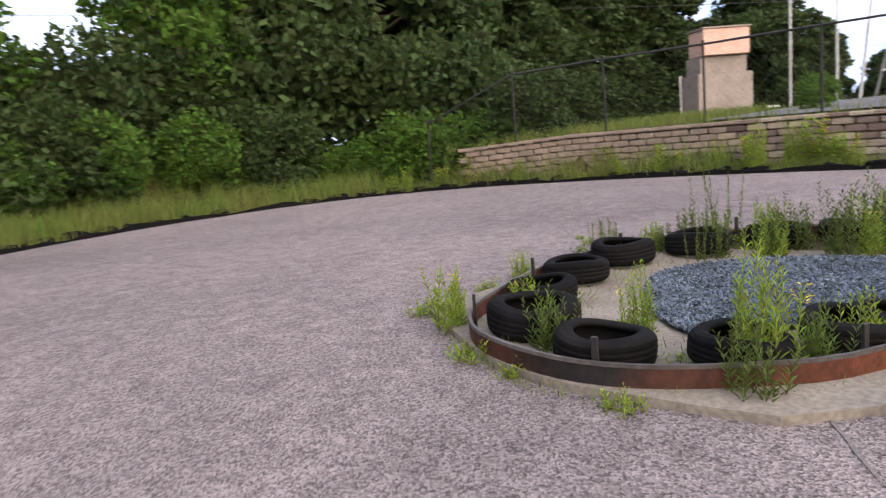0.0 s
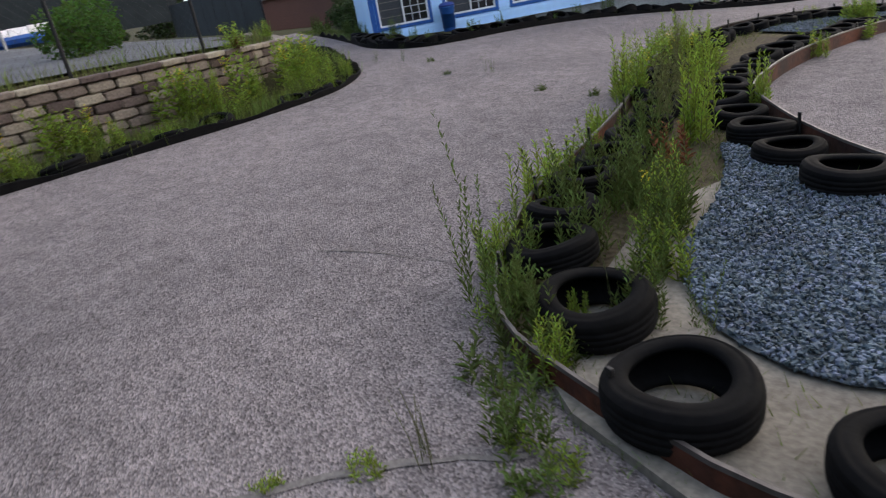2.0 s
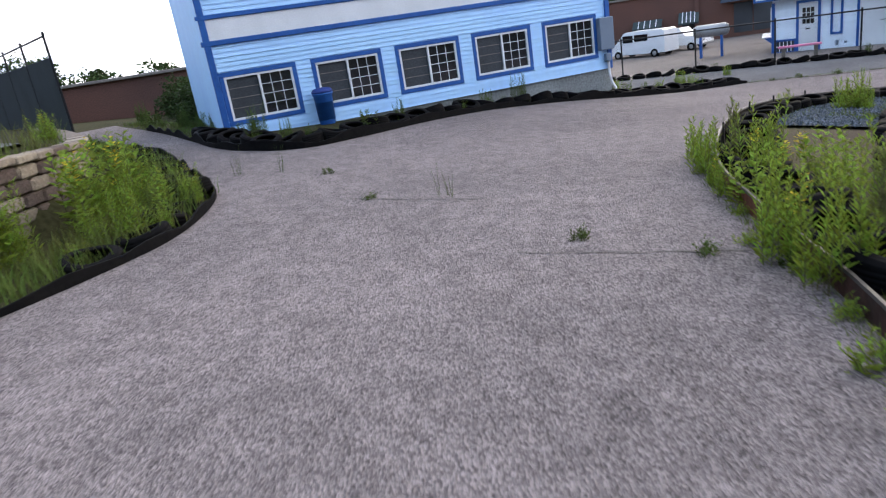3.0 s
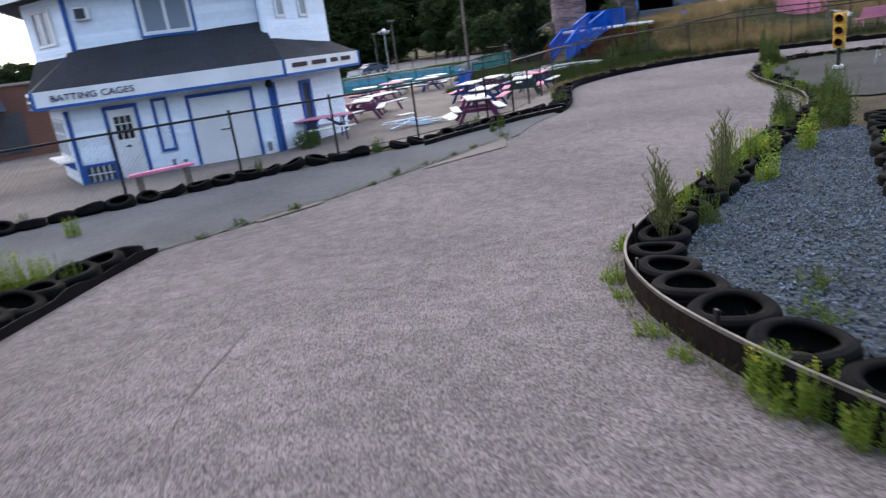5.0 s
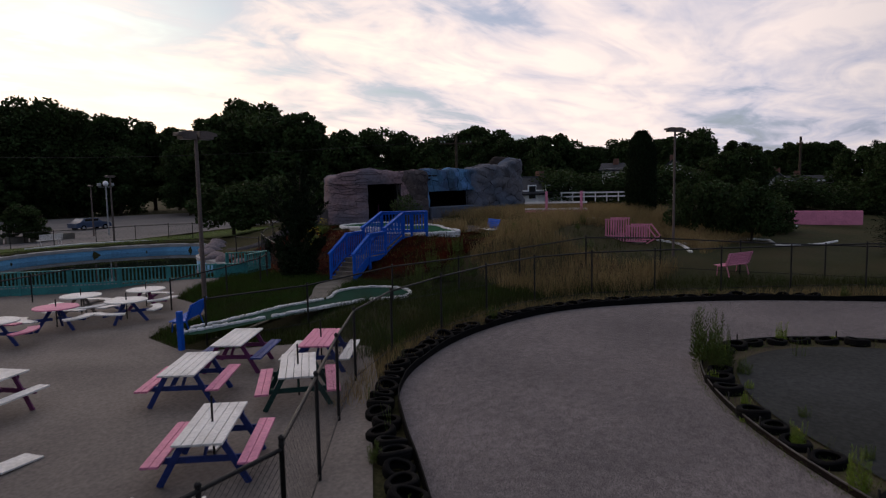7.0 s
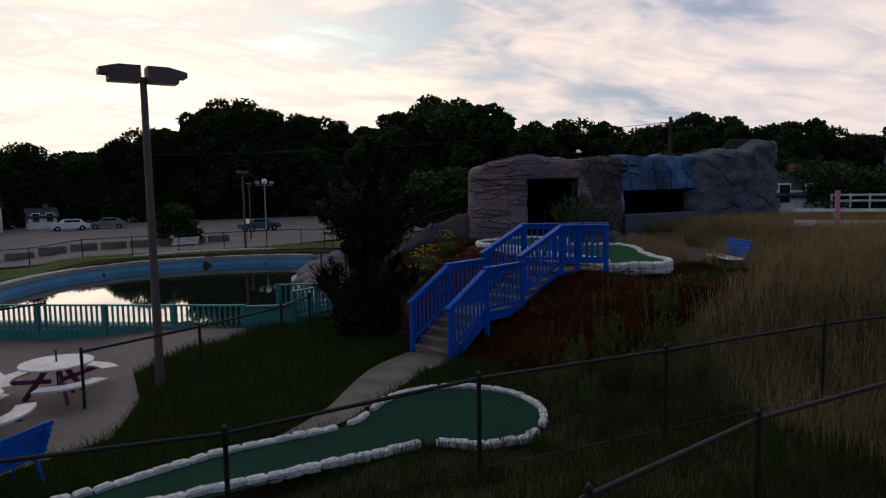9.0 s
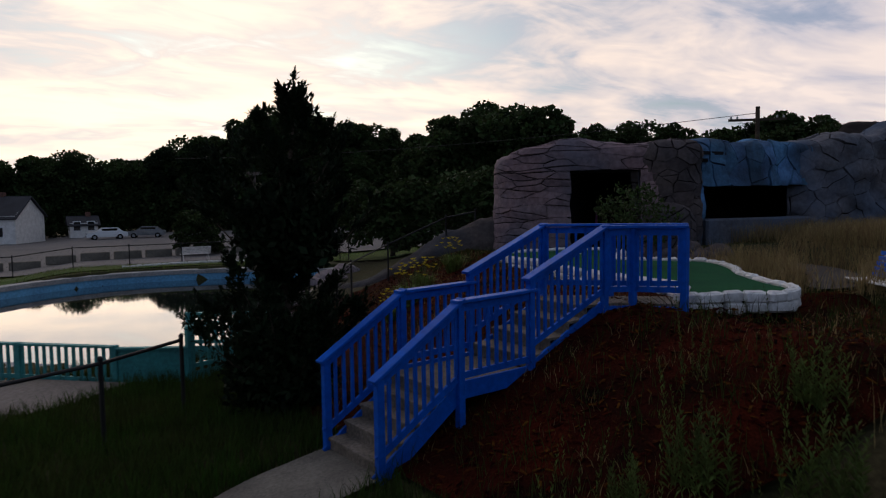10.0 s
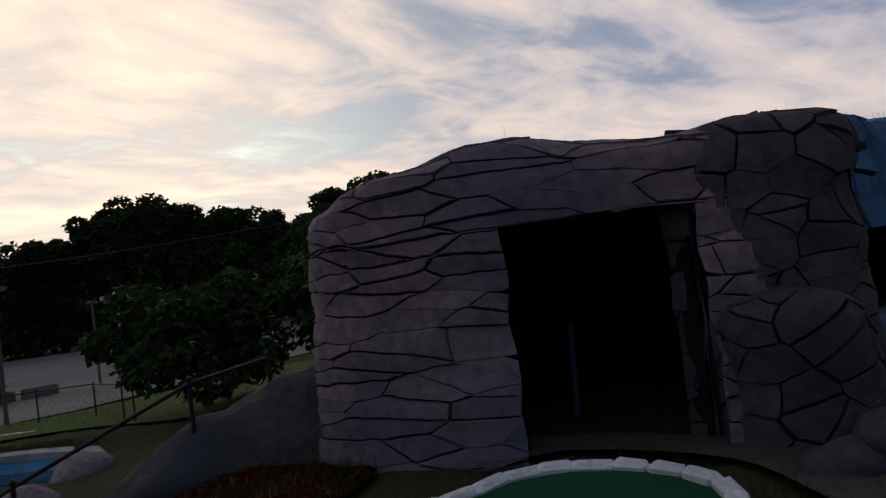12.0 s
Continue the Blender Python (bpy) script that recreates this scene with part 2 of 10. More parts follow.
SIDING = mat("white_blue_siding", (0.83, 0.90, 0.97), (0.76, 0.84, 0.93), 0.55, obrand=0.06, fine=6, big=0.5, amount=0.06, bump=0.03)
SIDING_BLUE = mat("pale_blue_siding", (0.46, 0.70, 0.97), (0.40, 0.63, 0.93), 0.55, obrand=0.06, fine=6, big=0.5, amount=0.06, bump=0.03)
BLUE_TRIM = mat("blue_trim_paint", (0.028, 0.105, 0.36), (0.022, 0.08, 0.29), 0.5, fine=12, big=2, amount=0.15, bump=0.05)
BLUE_PAINT = mat("blue_stair_paint", (0.010, 0.105, 0.54), (0.009, 0.080, 0.43), 0.5, fine=14, big=2, amount=0.2, bump=0.08, spec=0.15)
WHITE_FRAME = mat("white_vinyl", (0.78, 0.79, 0.80), (0.66, 0.67, 0.68), 0.45, bump=0.02, amount=0.08)
FOUNDATION = mat("foundation_concrete", (0.29, 0.305, 0.30), (0.21, 0.22, 0.22), 0.85, fine=20, big=1.0)
SHINGLE = mat("roof_shingle", (0.040, 0.042, 0.050), (0.028, 0.029, 0.034), 0.9, fine=26, big=0.8, amount=0.4, bump=0.4)
AWNING = mat("faded_awning_canvas", (0.055, 0.075, 0.075), (0.04, 0.055, 0.058), 0.85, bump=0.1)
CANOPY = mat("slate_blue_canvas", (0.030, 0.042, 0.066), (0.022, 0.03, 0.048), 0.8, bump=0.1)
SCREEN = mat("window_screen", (0.055, 0.06, 0.068), (0.04, 0.045, 0.05), 0.7, bump=0.05)
BLACK_METAL = mat("black_fence_steel", (0.016, 0.016, 0.017), (0.026, 0.024, 0.022), 0.55, metal=0.3, bump=0.05)
GALV = mat("galvanised_steel", (0.40, 0.41, 0.42), (0.28, 0.29, 0.30), 0.5, metal=0.6, bump=0.05)
CABINET = mat("blue_grey_cabinet_paint", (0.17, 0.215, 0.28), (0.15, 0.19, 0.25), 0.5, bump=0.02, amount=0.1)
POLE_PAINT = mat("brown_pole_paint", (0.13, 0.10, 0.09), (0.09, 0.07, 0.062), 0.6, bump=0.1)
TIMBER_GREY = mat("weathered_timber", (0.20, 0.17, 0.14), (0.13, 0.11, 0.09), 0.85, fine=24, big=2.5, amount=0.4, bump=0.3, spec=0.12)
WHITE_BOARD = mat("white_painted_board", (0.80, 0.78, 0.75), (0.62, 0.60, 0.57), 0.6, fine=16, big=2, amount=0.2, bump=0.15)
PINK_BOARD = mat("pink_painted_board", (0.70, 0.25, 0.38), (0.58, 0.20, 0.31), 0.6, fine=16, big=2, amount=0.2, bump=0.15)
PURPLE_BOARD = mat("plum_painted_board", (0.17, 0.035, 0.13), (0.13, 0.03, 0.10), 0.6, fine=16, big=2, amount=0.2, bump=0.15)
NAVY_BOARD = mat("navy_painted_board", (0.022, 0.045, 0.21), (0.018, 0.035, 0.15), 0.6, fine=16, big=2, amount=0.2, bump=0.15)
TEAL_BOARD = mat("teal_painted_board", (0.055, 0.26, 0.25), (0.045, 0.20, 0.20), 0.65, fine=16, big=2, amount=0.25, bump=0.15)
DKGREEN_BOARD = mat("dark_green_painted_board", (0.016, 0.062, 0.050), (0.012, 0.045, 0.04), 0.6, bump=0.1)
POOL_PAINT = mat("blue_pool_paint", (0.16, 0.42, 0.66), (0.13, 0.33, 0.54), 0.6, fine=10, big=0.8, amount=0.25, bump=0.1)
COPING = mat("pool_coping", (0.36, 0.36, 0.36), (0.25, 0.25, 0.25), 0.8, fine=18, big=1.5)
ROCK = mat("painted_fake_rock", (0.215, 0.172, 0.172), (0.135, 0.128, 0.150), 0.85, fine=7, big=0.55, amount=0.35, bump=0.5, spec=0.12)
# shade of the hollows, given as a near-black colour
HOLE_SHADE = mat("shade_lining", (0.005, 0.005, 0.008), (0.0035, 0.0035, 0.005), 0.9, bump=0.3)
# near-black of the rock core, seen as lines between the slabs
SEAM = mat("rock_seam_black", (0.014, 0.013, 0.014), (0.022, 0.02, 0.021), 0.95, spec=0.04)
YELLOW_PAINT = mat("traffic_light_yellow", (0.62, 0.36, 0.05), (0.50, 0.28, 0.04), 0.5, bump=0.05)
LENS = mat("dark_signal_lens", (0.035, 0.012, 0.010), (0.05, 0.02, 0.012), 0.2, bump=0)
BRICK = mat("brown_brick", (0.15, 0.075, 0.055), (0.11, 0.06, 0.048), 0.9, fine=20, big=0.5, amount=0.4, bump=0.3)
CAR_WHITE = mat("white_car_paint", (0.70, 0.72, 0.74), (0.66, 0.68, 0.70), 0.3, bump=0, amount=0.03, coat=0.5)
CAR_NAVY = mat("navy_car_paint", (0.05, 0.08, 0.15), None, 0.3, bump=0, amount=0.03, coat=0.5)
CAR_GREY = mat("grey_car_paint", (0.20, 0.21, 0.22), None, 0.3, bump=0, amount=0.03, coat=0.5)
CAR_GLASS = mat("dark_car_glass", (0.012, 0.014, 0.016), None, 0.08, bump=0, spec=0.6)
LETTER_DARK = mat("dark_letter_paint", (0.02, 0.03, 0.08), None, 0.6, bump=0)
LETTER_BROWN = mat("dark_brown_letter_paint", (0.045, 0.022, 0.03), None, 0.6, bump=0)
LETTER_RED = mat("dark_red_letter_paint", (0.22, 0.03, 0.05), None, 0.6, bump=0)
NET = mat("dark_netting", (0.030, 0.036, 0.036), (0.022, 0.026, 0.026), 0.9, bump=0)
TAN_BOARD = mat("raw_plywood", (0.50, 0.34, 0.27), (0.42, 0.29, 0.23), 0.8, fine=10, big=1, bump=0.1)
GREY_LATTICE = mat("grey_weathered_panel", (0.25, 0.22, 0.19), (0.19, 0.17, 0.15), 0.9, fine=18, big=1.5)


def glass_mat(name, tint, rough):
    m = bpy.data.materials.new(name)
    m.use_nodes = True
    p = m.node_tree.nodes["Principled BSDF"]
    p.inputs["Base Color"].default_value = (*tint, 1)
    p.inputs["Roughness"].default_value = rough
    p.inputs["Specular IOR Level"].default_value = 0.7
    return m


GLASS = glass_mat("dark_window_glass", (0.012, 0.014, 0.018), 0.06)
GLASS_PALE = glass_mat("curtained_window_glass", (0.22, 0.26, 0.31), 0.12)


def water_mat():
    m = bpy.data.materials.new("pool_water")
    m.use_nodes = True
    N, L = m.node_tree.nodes, m.node_tree.links
    p = N["Principled BSDF"]
    p.inputs["Base Color"].default_value = (0.012, 0.016, 0.014, 1)
    p.inputs["Roughness"].default_value, p.inputs["IOR"].default_value = 0.03, 1.33
    p.inputs["Specular IOR Level"].default_value = 1.0
    p.inputs["Coat Weight"].default_value, p.inputs["Coat Roughness"].default_value = 0.6, 0.03
    tc, n, b = N.new("ShaderNodeTexCoord"), N.new("ShaderNodeTexNoise"), N.new("ShaderNodeBump")
    n.inputs["Scale"].default_value, n.inputs["Detail"].default_value = 1.3, 3
    b.inputs["Strength"].default_value, b.inputs["Distance"].default_value = 0.05, 0.02
    L.new(tc.outputs["Object"], n.inputs["Vector"]), L.new(n.outputs[0], b.inputs["Height"]), L.new(b.outputs[0], p.inputs["Normal"])
    return m


WATER = water_mat()


# ---- mesh building ----
class Geo:
    """Vertices and faces of one mesh."""

    def __init__(self):
        self.v, self.f = [], []

    def add(self, vs, fs):
        n = len(self.v)
        self.v.extend(tuple(p) for p in vs)
        self.f.extend(tuple(i + n for i in face) for face in fs)

    def mesh(self, name, material, smooth=False):
        me = bpy.data.meshes.new(name)
        me.from_pydata(self.v, [], self.f)
        if material:
            me.materials.append(material)
        if smooth:
            me.polygons.foreach_set("use_smooth", [True] * len(me.polygons))
        me.update()
        return me


def box(g, c, s, b=0.0, R=None):
    """A box of size s round c, its edges chamfered by b, turned by R about its centre."""
    hx, hy, hz = s[0] / 2, s[1] / 2, s[2] / 2
    vs, fs = [], []
    if b <= 0:
        for z in (-hz, hz):
            for x, y in ((-hx, -hy), (hx, -hy), (hx, hy), (-hx, hy)):
                vs.append(Vector((x, y, z)))
        fs = [(3, 2, 1, 0), (4, 5, 6, 7), (0, 1, 5, 4), (1, 2, 6, 5), (2, 3, 7, 6), (3, 0, 4, 7)]
    else:
        b = min(b, hx * 0.9, hy * 0.9, hz * 0.9)
        rings = ((-hz, b), (-hz + b, 0), (hz - b, 0), (hz, b))
        for z, ins in rings:
            x, y = hx - ins, hy - ins
            k = b
            for px, py in ((-x + k, -y), (x - k, -y), (x, -y + k), (x, y - k), (x - k, y), (-x + k, y), (-x, y - k), (-x, -y + k)):
                vs.append(Vector((px, py, z)))
        fs = [tuple(range(7, -1, -1)), tuple(range(24, 32))]
        for r in range(3):
            for i in range(8):
                j = (i + 1) % 8
                fs.append((r * 8 + i, r * 8 + j, r * 8 + 8 + j, r * 8 + 8 + i))
    if R is not None:
        vs = [R @ v for v in vs]
    c = Vector(c)
    g.add([v + c for v in vs], fs)


def frame_of(d):
    d = Vector(d).normalized()
    a = Vector((0, 0, 1)) if abs(d.z) < 0.95 else Vector((1, 0, 0))
    u = d.cross(a).normalized()
    return u, d.cross(u).normalized()


def beam(g, p0, p1, w, h, b=0.0):
    """A board or bar from p0 to p1, w wide across, h high."""
    p0, p1 = Vector(p0), Vector(p1)
    d = p1 - p0
    if d.length < 1e-6:
        return
    x = d.normalized()
    up = Vector((0, 0, 1)) if abs(x.z) < 0.98 else Vector((0, 1, 0))
    y = up.cross(x).normalized()
    z = x.cross(y)
    R = Matrix((x, y, z)).transposed()
    box(g, (p0 + p1) / 2, (d.length, w, h), b, R)


def cyl(g, p0, p1, r0, r1=None, n=10, caps=True):
    p0, p1 = Vector(p0), Vector(p1)
    r1 = r0 if r1 is None else r1
    u, w = frame_of(p1 - p0)
    vs = []
    for p, r in ((p0, r0), (p1, r1)):
        for i in range(n):
            a = 2 * math.pi * i / n
            vs.append(p + (u * math.cos(a) + w * math.sin(a)) * r)
    fs = [(i, n + i, n + (i + 1) % n, (i + 1) % n) for i in range(n)]
    if caps:
        fs += [tuple(range(n)), tuple(range(2 * n - 1, n - 1, -1))]
    g.add(vs, fs)


def tube(g, pts, r, n=6):
    """A round bar along pts; r may be a list."""
    pts = [Vector(p) for p in pts]
    rs = r if isinstance(r, (list, tuple)) else [r] * len(pts)
    vs = []
    for i, p in enumerate(pts):
        d = pts[min(i + 1, len(pts) - 1)] - pts[max(i - 1, 0)]
        u, w = frame_of(d if d.length > 1e-6 else (0, 0, 1))
        for k in range(n):
            a = 2 * math.pi * k / n
            vs.append(p + (u * math.cos(a) + w * math.sin(a)) * rs[i])
    fs = []
    for i in range(len(pts) - 1):
        for k in range(n):
            j = (k + 1) % n
            fs.append((i * n + k, (i + 1) * n + k, (i + 1) * n + j, i * n + j))
    fs += [tuple(range(n)), tuple(range(len(vs) - 1, len(vs) - n - 1, -1))]
    g.add(vs, fs)


def lathe(g, prof, n=24, centre=(0, 0, 0), closed=False):
    c = Vector(centre)
    vs = [c + Vector((r * math.cos(2 * math.pi * i / n), r * math.sin(2 * math.pi * i / n), z)) for r, z in prof for i in range(n)]
    fs = []
    m = len(prof)
    for k in range(m if closed else m - 1):
        k2 = (k + 1) % m
        for i in range(n):
            j = (i + 1) % n
            fs.append((k * n + i, k * n + j, k2 * n + j, k2 * n + i))
    if not closed:
        fs += [tuple(range(n - 1, -1, -1)), tuple(range((m - 1) * n, m * n))]
    g.add(vs, fs)


def sweep(g, path, prof, closed=False):
    """A profile of (across to the left, up) points carried along a path."""
    path = [Vector(p) for p in path]
    n, m = len(path), len(prof)
    vs = []
    for i, p in enumerate(path):
        a, b = (path[i - 1], path[(i + 1) % n]) if closed else (path[max(i - 1, 0)], path[min(i + 1, n - 1)])
        d = (b - a).to_2d()
        d = d.normalized() if d.length > 1e-9 else Vector((1, 0))
        left = Vector((-d.y, d.x, 0))
        vs += [p + left * u + Vector((0, 0, w)) for u, w in prof]
    fs = []
    for i in range(n if closed else n - 1):
        i2 = (i + 1) % n
        for k in range(m):
            k2 = (k + 1) % m
            fs.append((i * m + k, i * m + k2, i2 * m + k2, i2 * m + k))
    if not closed:
        fs += [tuple(range(m - 1, -1, -1)), tuple(range((n - 1) * m, n * m))]
    g.add(vs, fs)


def smooth_line(pts, step=0.25, closed=False):
    """A smooth curve through points of the plan, cut into even steps."""
    P = [np.array(p[:2], float) for p in pts]
    n = len(P)
    out = []
    for i in range(n if closed else n - 1):
        p0 = P[i - 1] if (closed or i > 0) else 2 * P[0] - P[1]
        p1, p2 = P[i], P[(i + 1) % n]
        p3 = P[(i + 2) % n] if (closed or i + 2 < n) else 2 * P[-1] - P[-2]
        k = max(2, int(np.linalg.norm(p2 - p1) / step))
        for j in range(k):
            t = j / k
            out.append(0.5 * (2 * p1 + (p2 - p0) * t + (2 * p0 - 5 * p1 + 4 * p2 - p3) * t * t + (3 * p1 - p0 - 3 * p2 + p3) * t ** 3))
    if not closed:
        out.append(P[-1])
    return [tuple(p) for p in out]


def along(pts, gap, start=0.0):
    """Places every gap metres along a line of the plan, each with its heading."""
    out, d = [], start
    walked = 0.0
    for a, b in zip(pts[:-1], pts[1:]):
        seg = math.hypot(b[0] - a[0], b[1] - a[1])
        while d <= walked + seg and seg > 0:
            t = (d - walked) / seg
            out.append((a[0] + (b[0] - a[0]) * t, a[1] + (b[1] - a[1]) * t, math.atan2(b[1] - a[1], b[0] - a[0])))
            d += gap
        walked += seg
    return out


def offset_line(pts, d):
    """The line moved d metres to its left."""
    out = []
    for i, p in enumerate(pts):
        a, b = pts[max(i - 1, 0)], pts[min(i + 1, len(pts) - 1)]
        v = Vector((b[0] - a[0], b[1] - a[1])).normalized()
        out.append((p[0] - v.y * d, p[1] + v.x * d))
    return out


def inside(poly, X, Y):
    X, Y = np.asarray(X, float), np.asarray(Y, float)
    res = np.zeros(X.shape, bool)
    j = len(poly) - 1
    for i in range(len(poly)):
        (xi, yi), (xj, yj) = poly[i], poly[j]
        if yi != yj:
            res ^= ((yi > Y) != (yj > Y)) & (X < (xj - xi) * (Y - yi) / (yj - yi) + xi)
        j = i
    return res


def part(name, g, material, parent, label="", smooth=False, at=None):
    me = g if isinstance(g, bpy.types.Mesh) else g.mesh(name, material, smooth)
    ob = new(name, me)
    ob.parent = parent
    if at is not None:
        ob.matrix_basis = at
    if label:
        tagged(ob, label)
    return ob


def thing(name, label, category, group="", m=None, kind=""):
    ob = new(name)
    ob.empty_display_size = 0.2
    if m is not None:
        ob.matrix_basis = m
    return tagged(ob, label, category, group, kind)


def single(name, g, material, label, category, group="", m=None, kind="", smooth=False):
    ob = new(name, g if isinstance(g, bpy.types.Mesh) else g.mesh(name, material, smooth))
    if m is not None:
        ob.matrix_basis = m
    return tagged(ob, label, category, group, kind)




# ---- the lie of the land ----
def sstep(x, a, b):
    t = np.clip((np.asarray(x, float) - a) / (b - a), 0, 1)
    return t * t * (3 - 2 * t)


WEST_EDGE = smooth_line([(15, -14.6), (9.8, -18.4), (5.8, -20.9), (2.0, -22.0), (-1.0, -20.4), (-2.6, -17.9), (-3.35, -15.0), (-3.7, -11.8), (-3.75, -9.2), (-3.7, -7.4),
                         (-3.8, -5.9), (-4.1, -4.8), (-5.0, -3.6), (-6.3, -2.8), (-8.5, -1.5), (-12.4, 0.2), (-20, 2.8)])
NOSE_EDGE = smooth_line([(-20, 5.2), (-14, 2.4), (-10.4, 0.5), (-8.4, -0.6), (-7.0, -1.05), (-6.1, -0.8), (-5.75, 0.3), (-5.6, 2.0), (-5.3, 4.0), (-4.75, 5.6), (-4.1, 7.2), (-3.4, 8.8),
                         (-2.75, 10.3), (-2.1, 11.6), (-1.35, 12.75)])
STRIP_EDGE = smooth_line([(-1.35, 12.75), (-0.05, 13.25), (1.7, 13.85), (3.9, 14.8), (5.5, 15.45), (7.4, 16.1)])
NORTH_EDGE = smooth_line([(7.4, 16.1), (8.9, 17.3), (10.8, 18.35), (12.2, 19.6), (13.3, 20.8), (14.6, 22.3), (15.9, 23.6), (17.6, 24.6), (20.2, 25.4), (23, 25.55), (25.8, 24.9),
                          (28.4, 23.0), (30.4, 20.9), (31.9, 18.5), (33.1, 16), (34.2, 12.5), (35, 8.5), (35.5, 2)])
TYRE_LINE = smooth_line([(-9, 16.4), (-2.9, 17.5), (1.9, 18.0), (4.0, 17.9), (6.2, 17.95), (7.9, 18.4), (9.6, 18.75), (10.9, 19.3)])
WALL_LINE = smooth_line([(-1.6, -20.8), (-3.7, -17.6), (-4.7, -14.7), (-5.1, -11.6), (-5.15, -9), (-5.2, -7.4), (-5.6, -5.8), (-6.5, -4.5), (-7.6, -3.5), (-10.5, -2.0), (-15, 0.0)], 0.2)
INNER_EDGE = smooth_line([(5.6, -6.95), (6.18, -7.2), (6.45, -7.42), (6.70, -7.7), (6.86, -7.94), (6.95, -8.2), (6.96, -8.46), (6.92, -8.72), (6.84, -8.96), (6.72, -9.15), (6.55, -9.32), (6.34, -9.46), (6.06, -9.58),
                          (5.72, -9.70), (5.25, -9.82), (4.82, -9.89), (4.42, -9.88), (4.03, -9.78), (3.68, -9.68), (3.34, -9.56), (3.06, -9.36), (2.77, -9.02), (2.48, -8.5), (2.18, -7.86), (1.95, -7.05), (1.7, -6.1), (1.3, -4.9), (0.75, -3.6), (0.2, -2.0), (-0.08, 0), (-0.13, 1.6),
                          (-0.08, 2.7), (0.08, 3.7), (0.38, 4.8), (0.9, 5.95), (1.7, 6.95), (2.8, 7.7), (4.9, 8.65), (7.3, 9.75), (9.75, 10.75), (11.8, 11.6), (13.8, 13.0), (15.4, 14.7), (17.0, 16.4), (18.4, 17.6),
                          (19.9, 18.6), (21.2, 19.2), (22.2, 19.5), (23.2, 19.5), (24.4, 18.9), (25.4, 17.8), (26.1, 16.2), (26.4, 14.4), (26.3, 11.5), (26, 8)])
BACK_EDGE = smooth_line([(26, 8), (21, 8.2), (17.5, 9.0), (14.5, 9.7), (12.6, 9.9), (10.8, 9.2), (8.7, 8.0), (6.4, 6.7), (4.5, 5.5), (3.1, 4.1), (2.35, 2.6), (2.15, 0.8), (2.1, -1), (2.15, -2.6),
                         (2.4, -4.2), (2.9, -5.1), (3.6, -6.0), (4.3, -6.6), (5.0, -6.85), (5.6, -6.95)])
ISLAND = INNER_EDGE + BACK_EDGE[1:-1]
TRACK = WEST_EDGE + NOSE_EDGE + STRIP_EDGE[1:] + NORTH_EDGE[1:] + [(33, -4), (24, -10)]
STRIP = STRIP_EDGE + smooth_line([(7.4, 16.1), (8.9, 17.3), (10.4, 18.1)])[1:] + TYRE_LINE[::-1] + [(-9, 13.6), (-4.5, 12.9)]
POOL = smooth_line([(33.2, 58.0), (32.7, 60.0), (30.6, 62.0), (27, 63.3), (23.2, 63.3), (19.9, 61.3), (17.4, 57.9), (15.2, 52.4), (15.6, 48.9), (18.4, 46.2), (21, 43.9), (23.2, 42.2), (25.4, 41.8),
                    (26.6, 43.4), (26.9, 46), (27.3, 48.6), (28.2, 51.4), (29.8, 53.2), (31.6, 55.6)], 0.4, True)
WALL_X = np.array([(p[1], p[0]) for p in WALL_LINE])


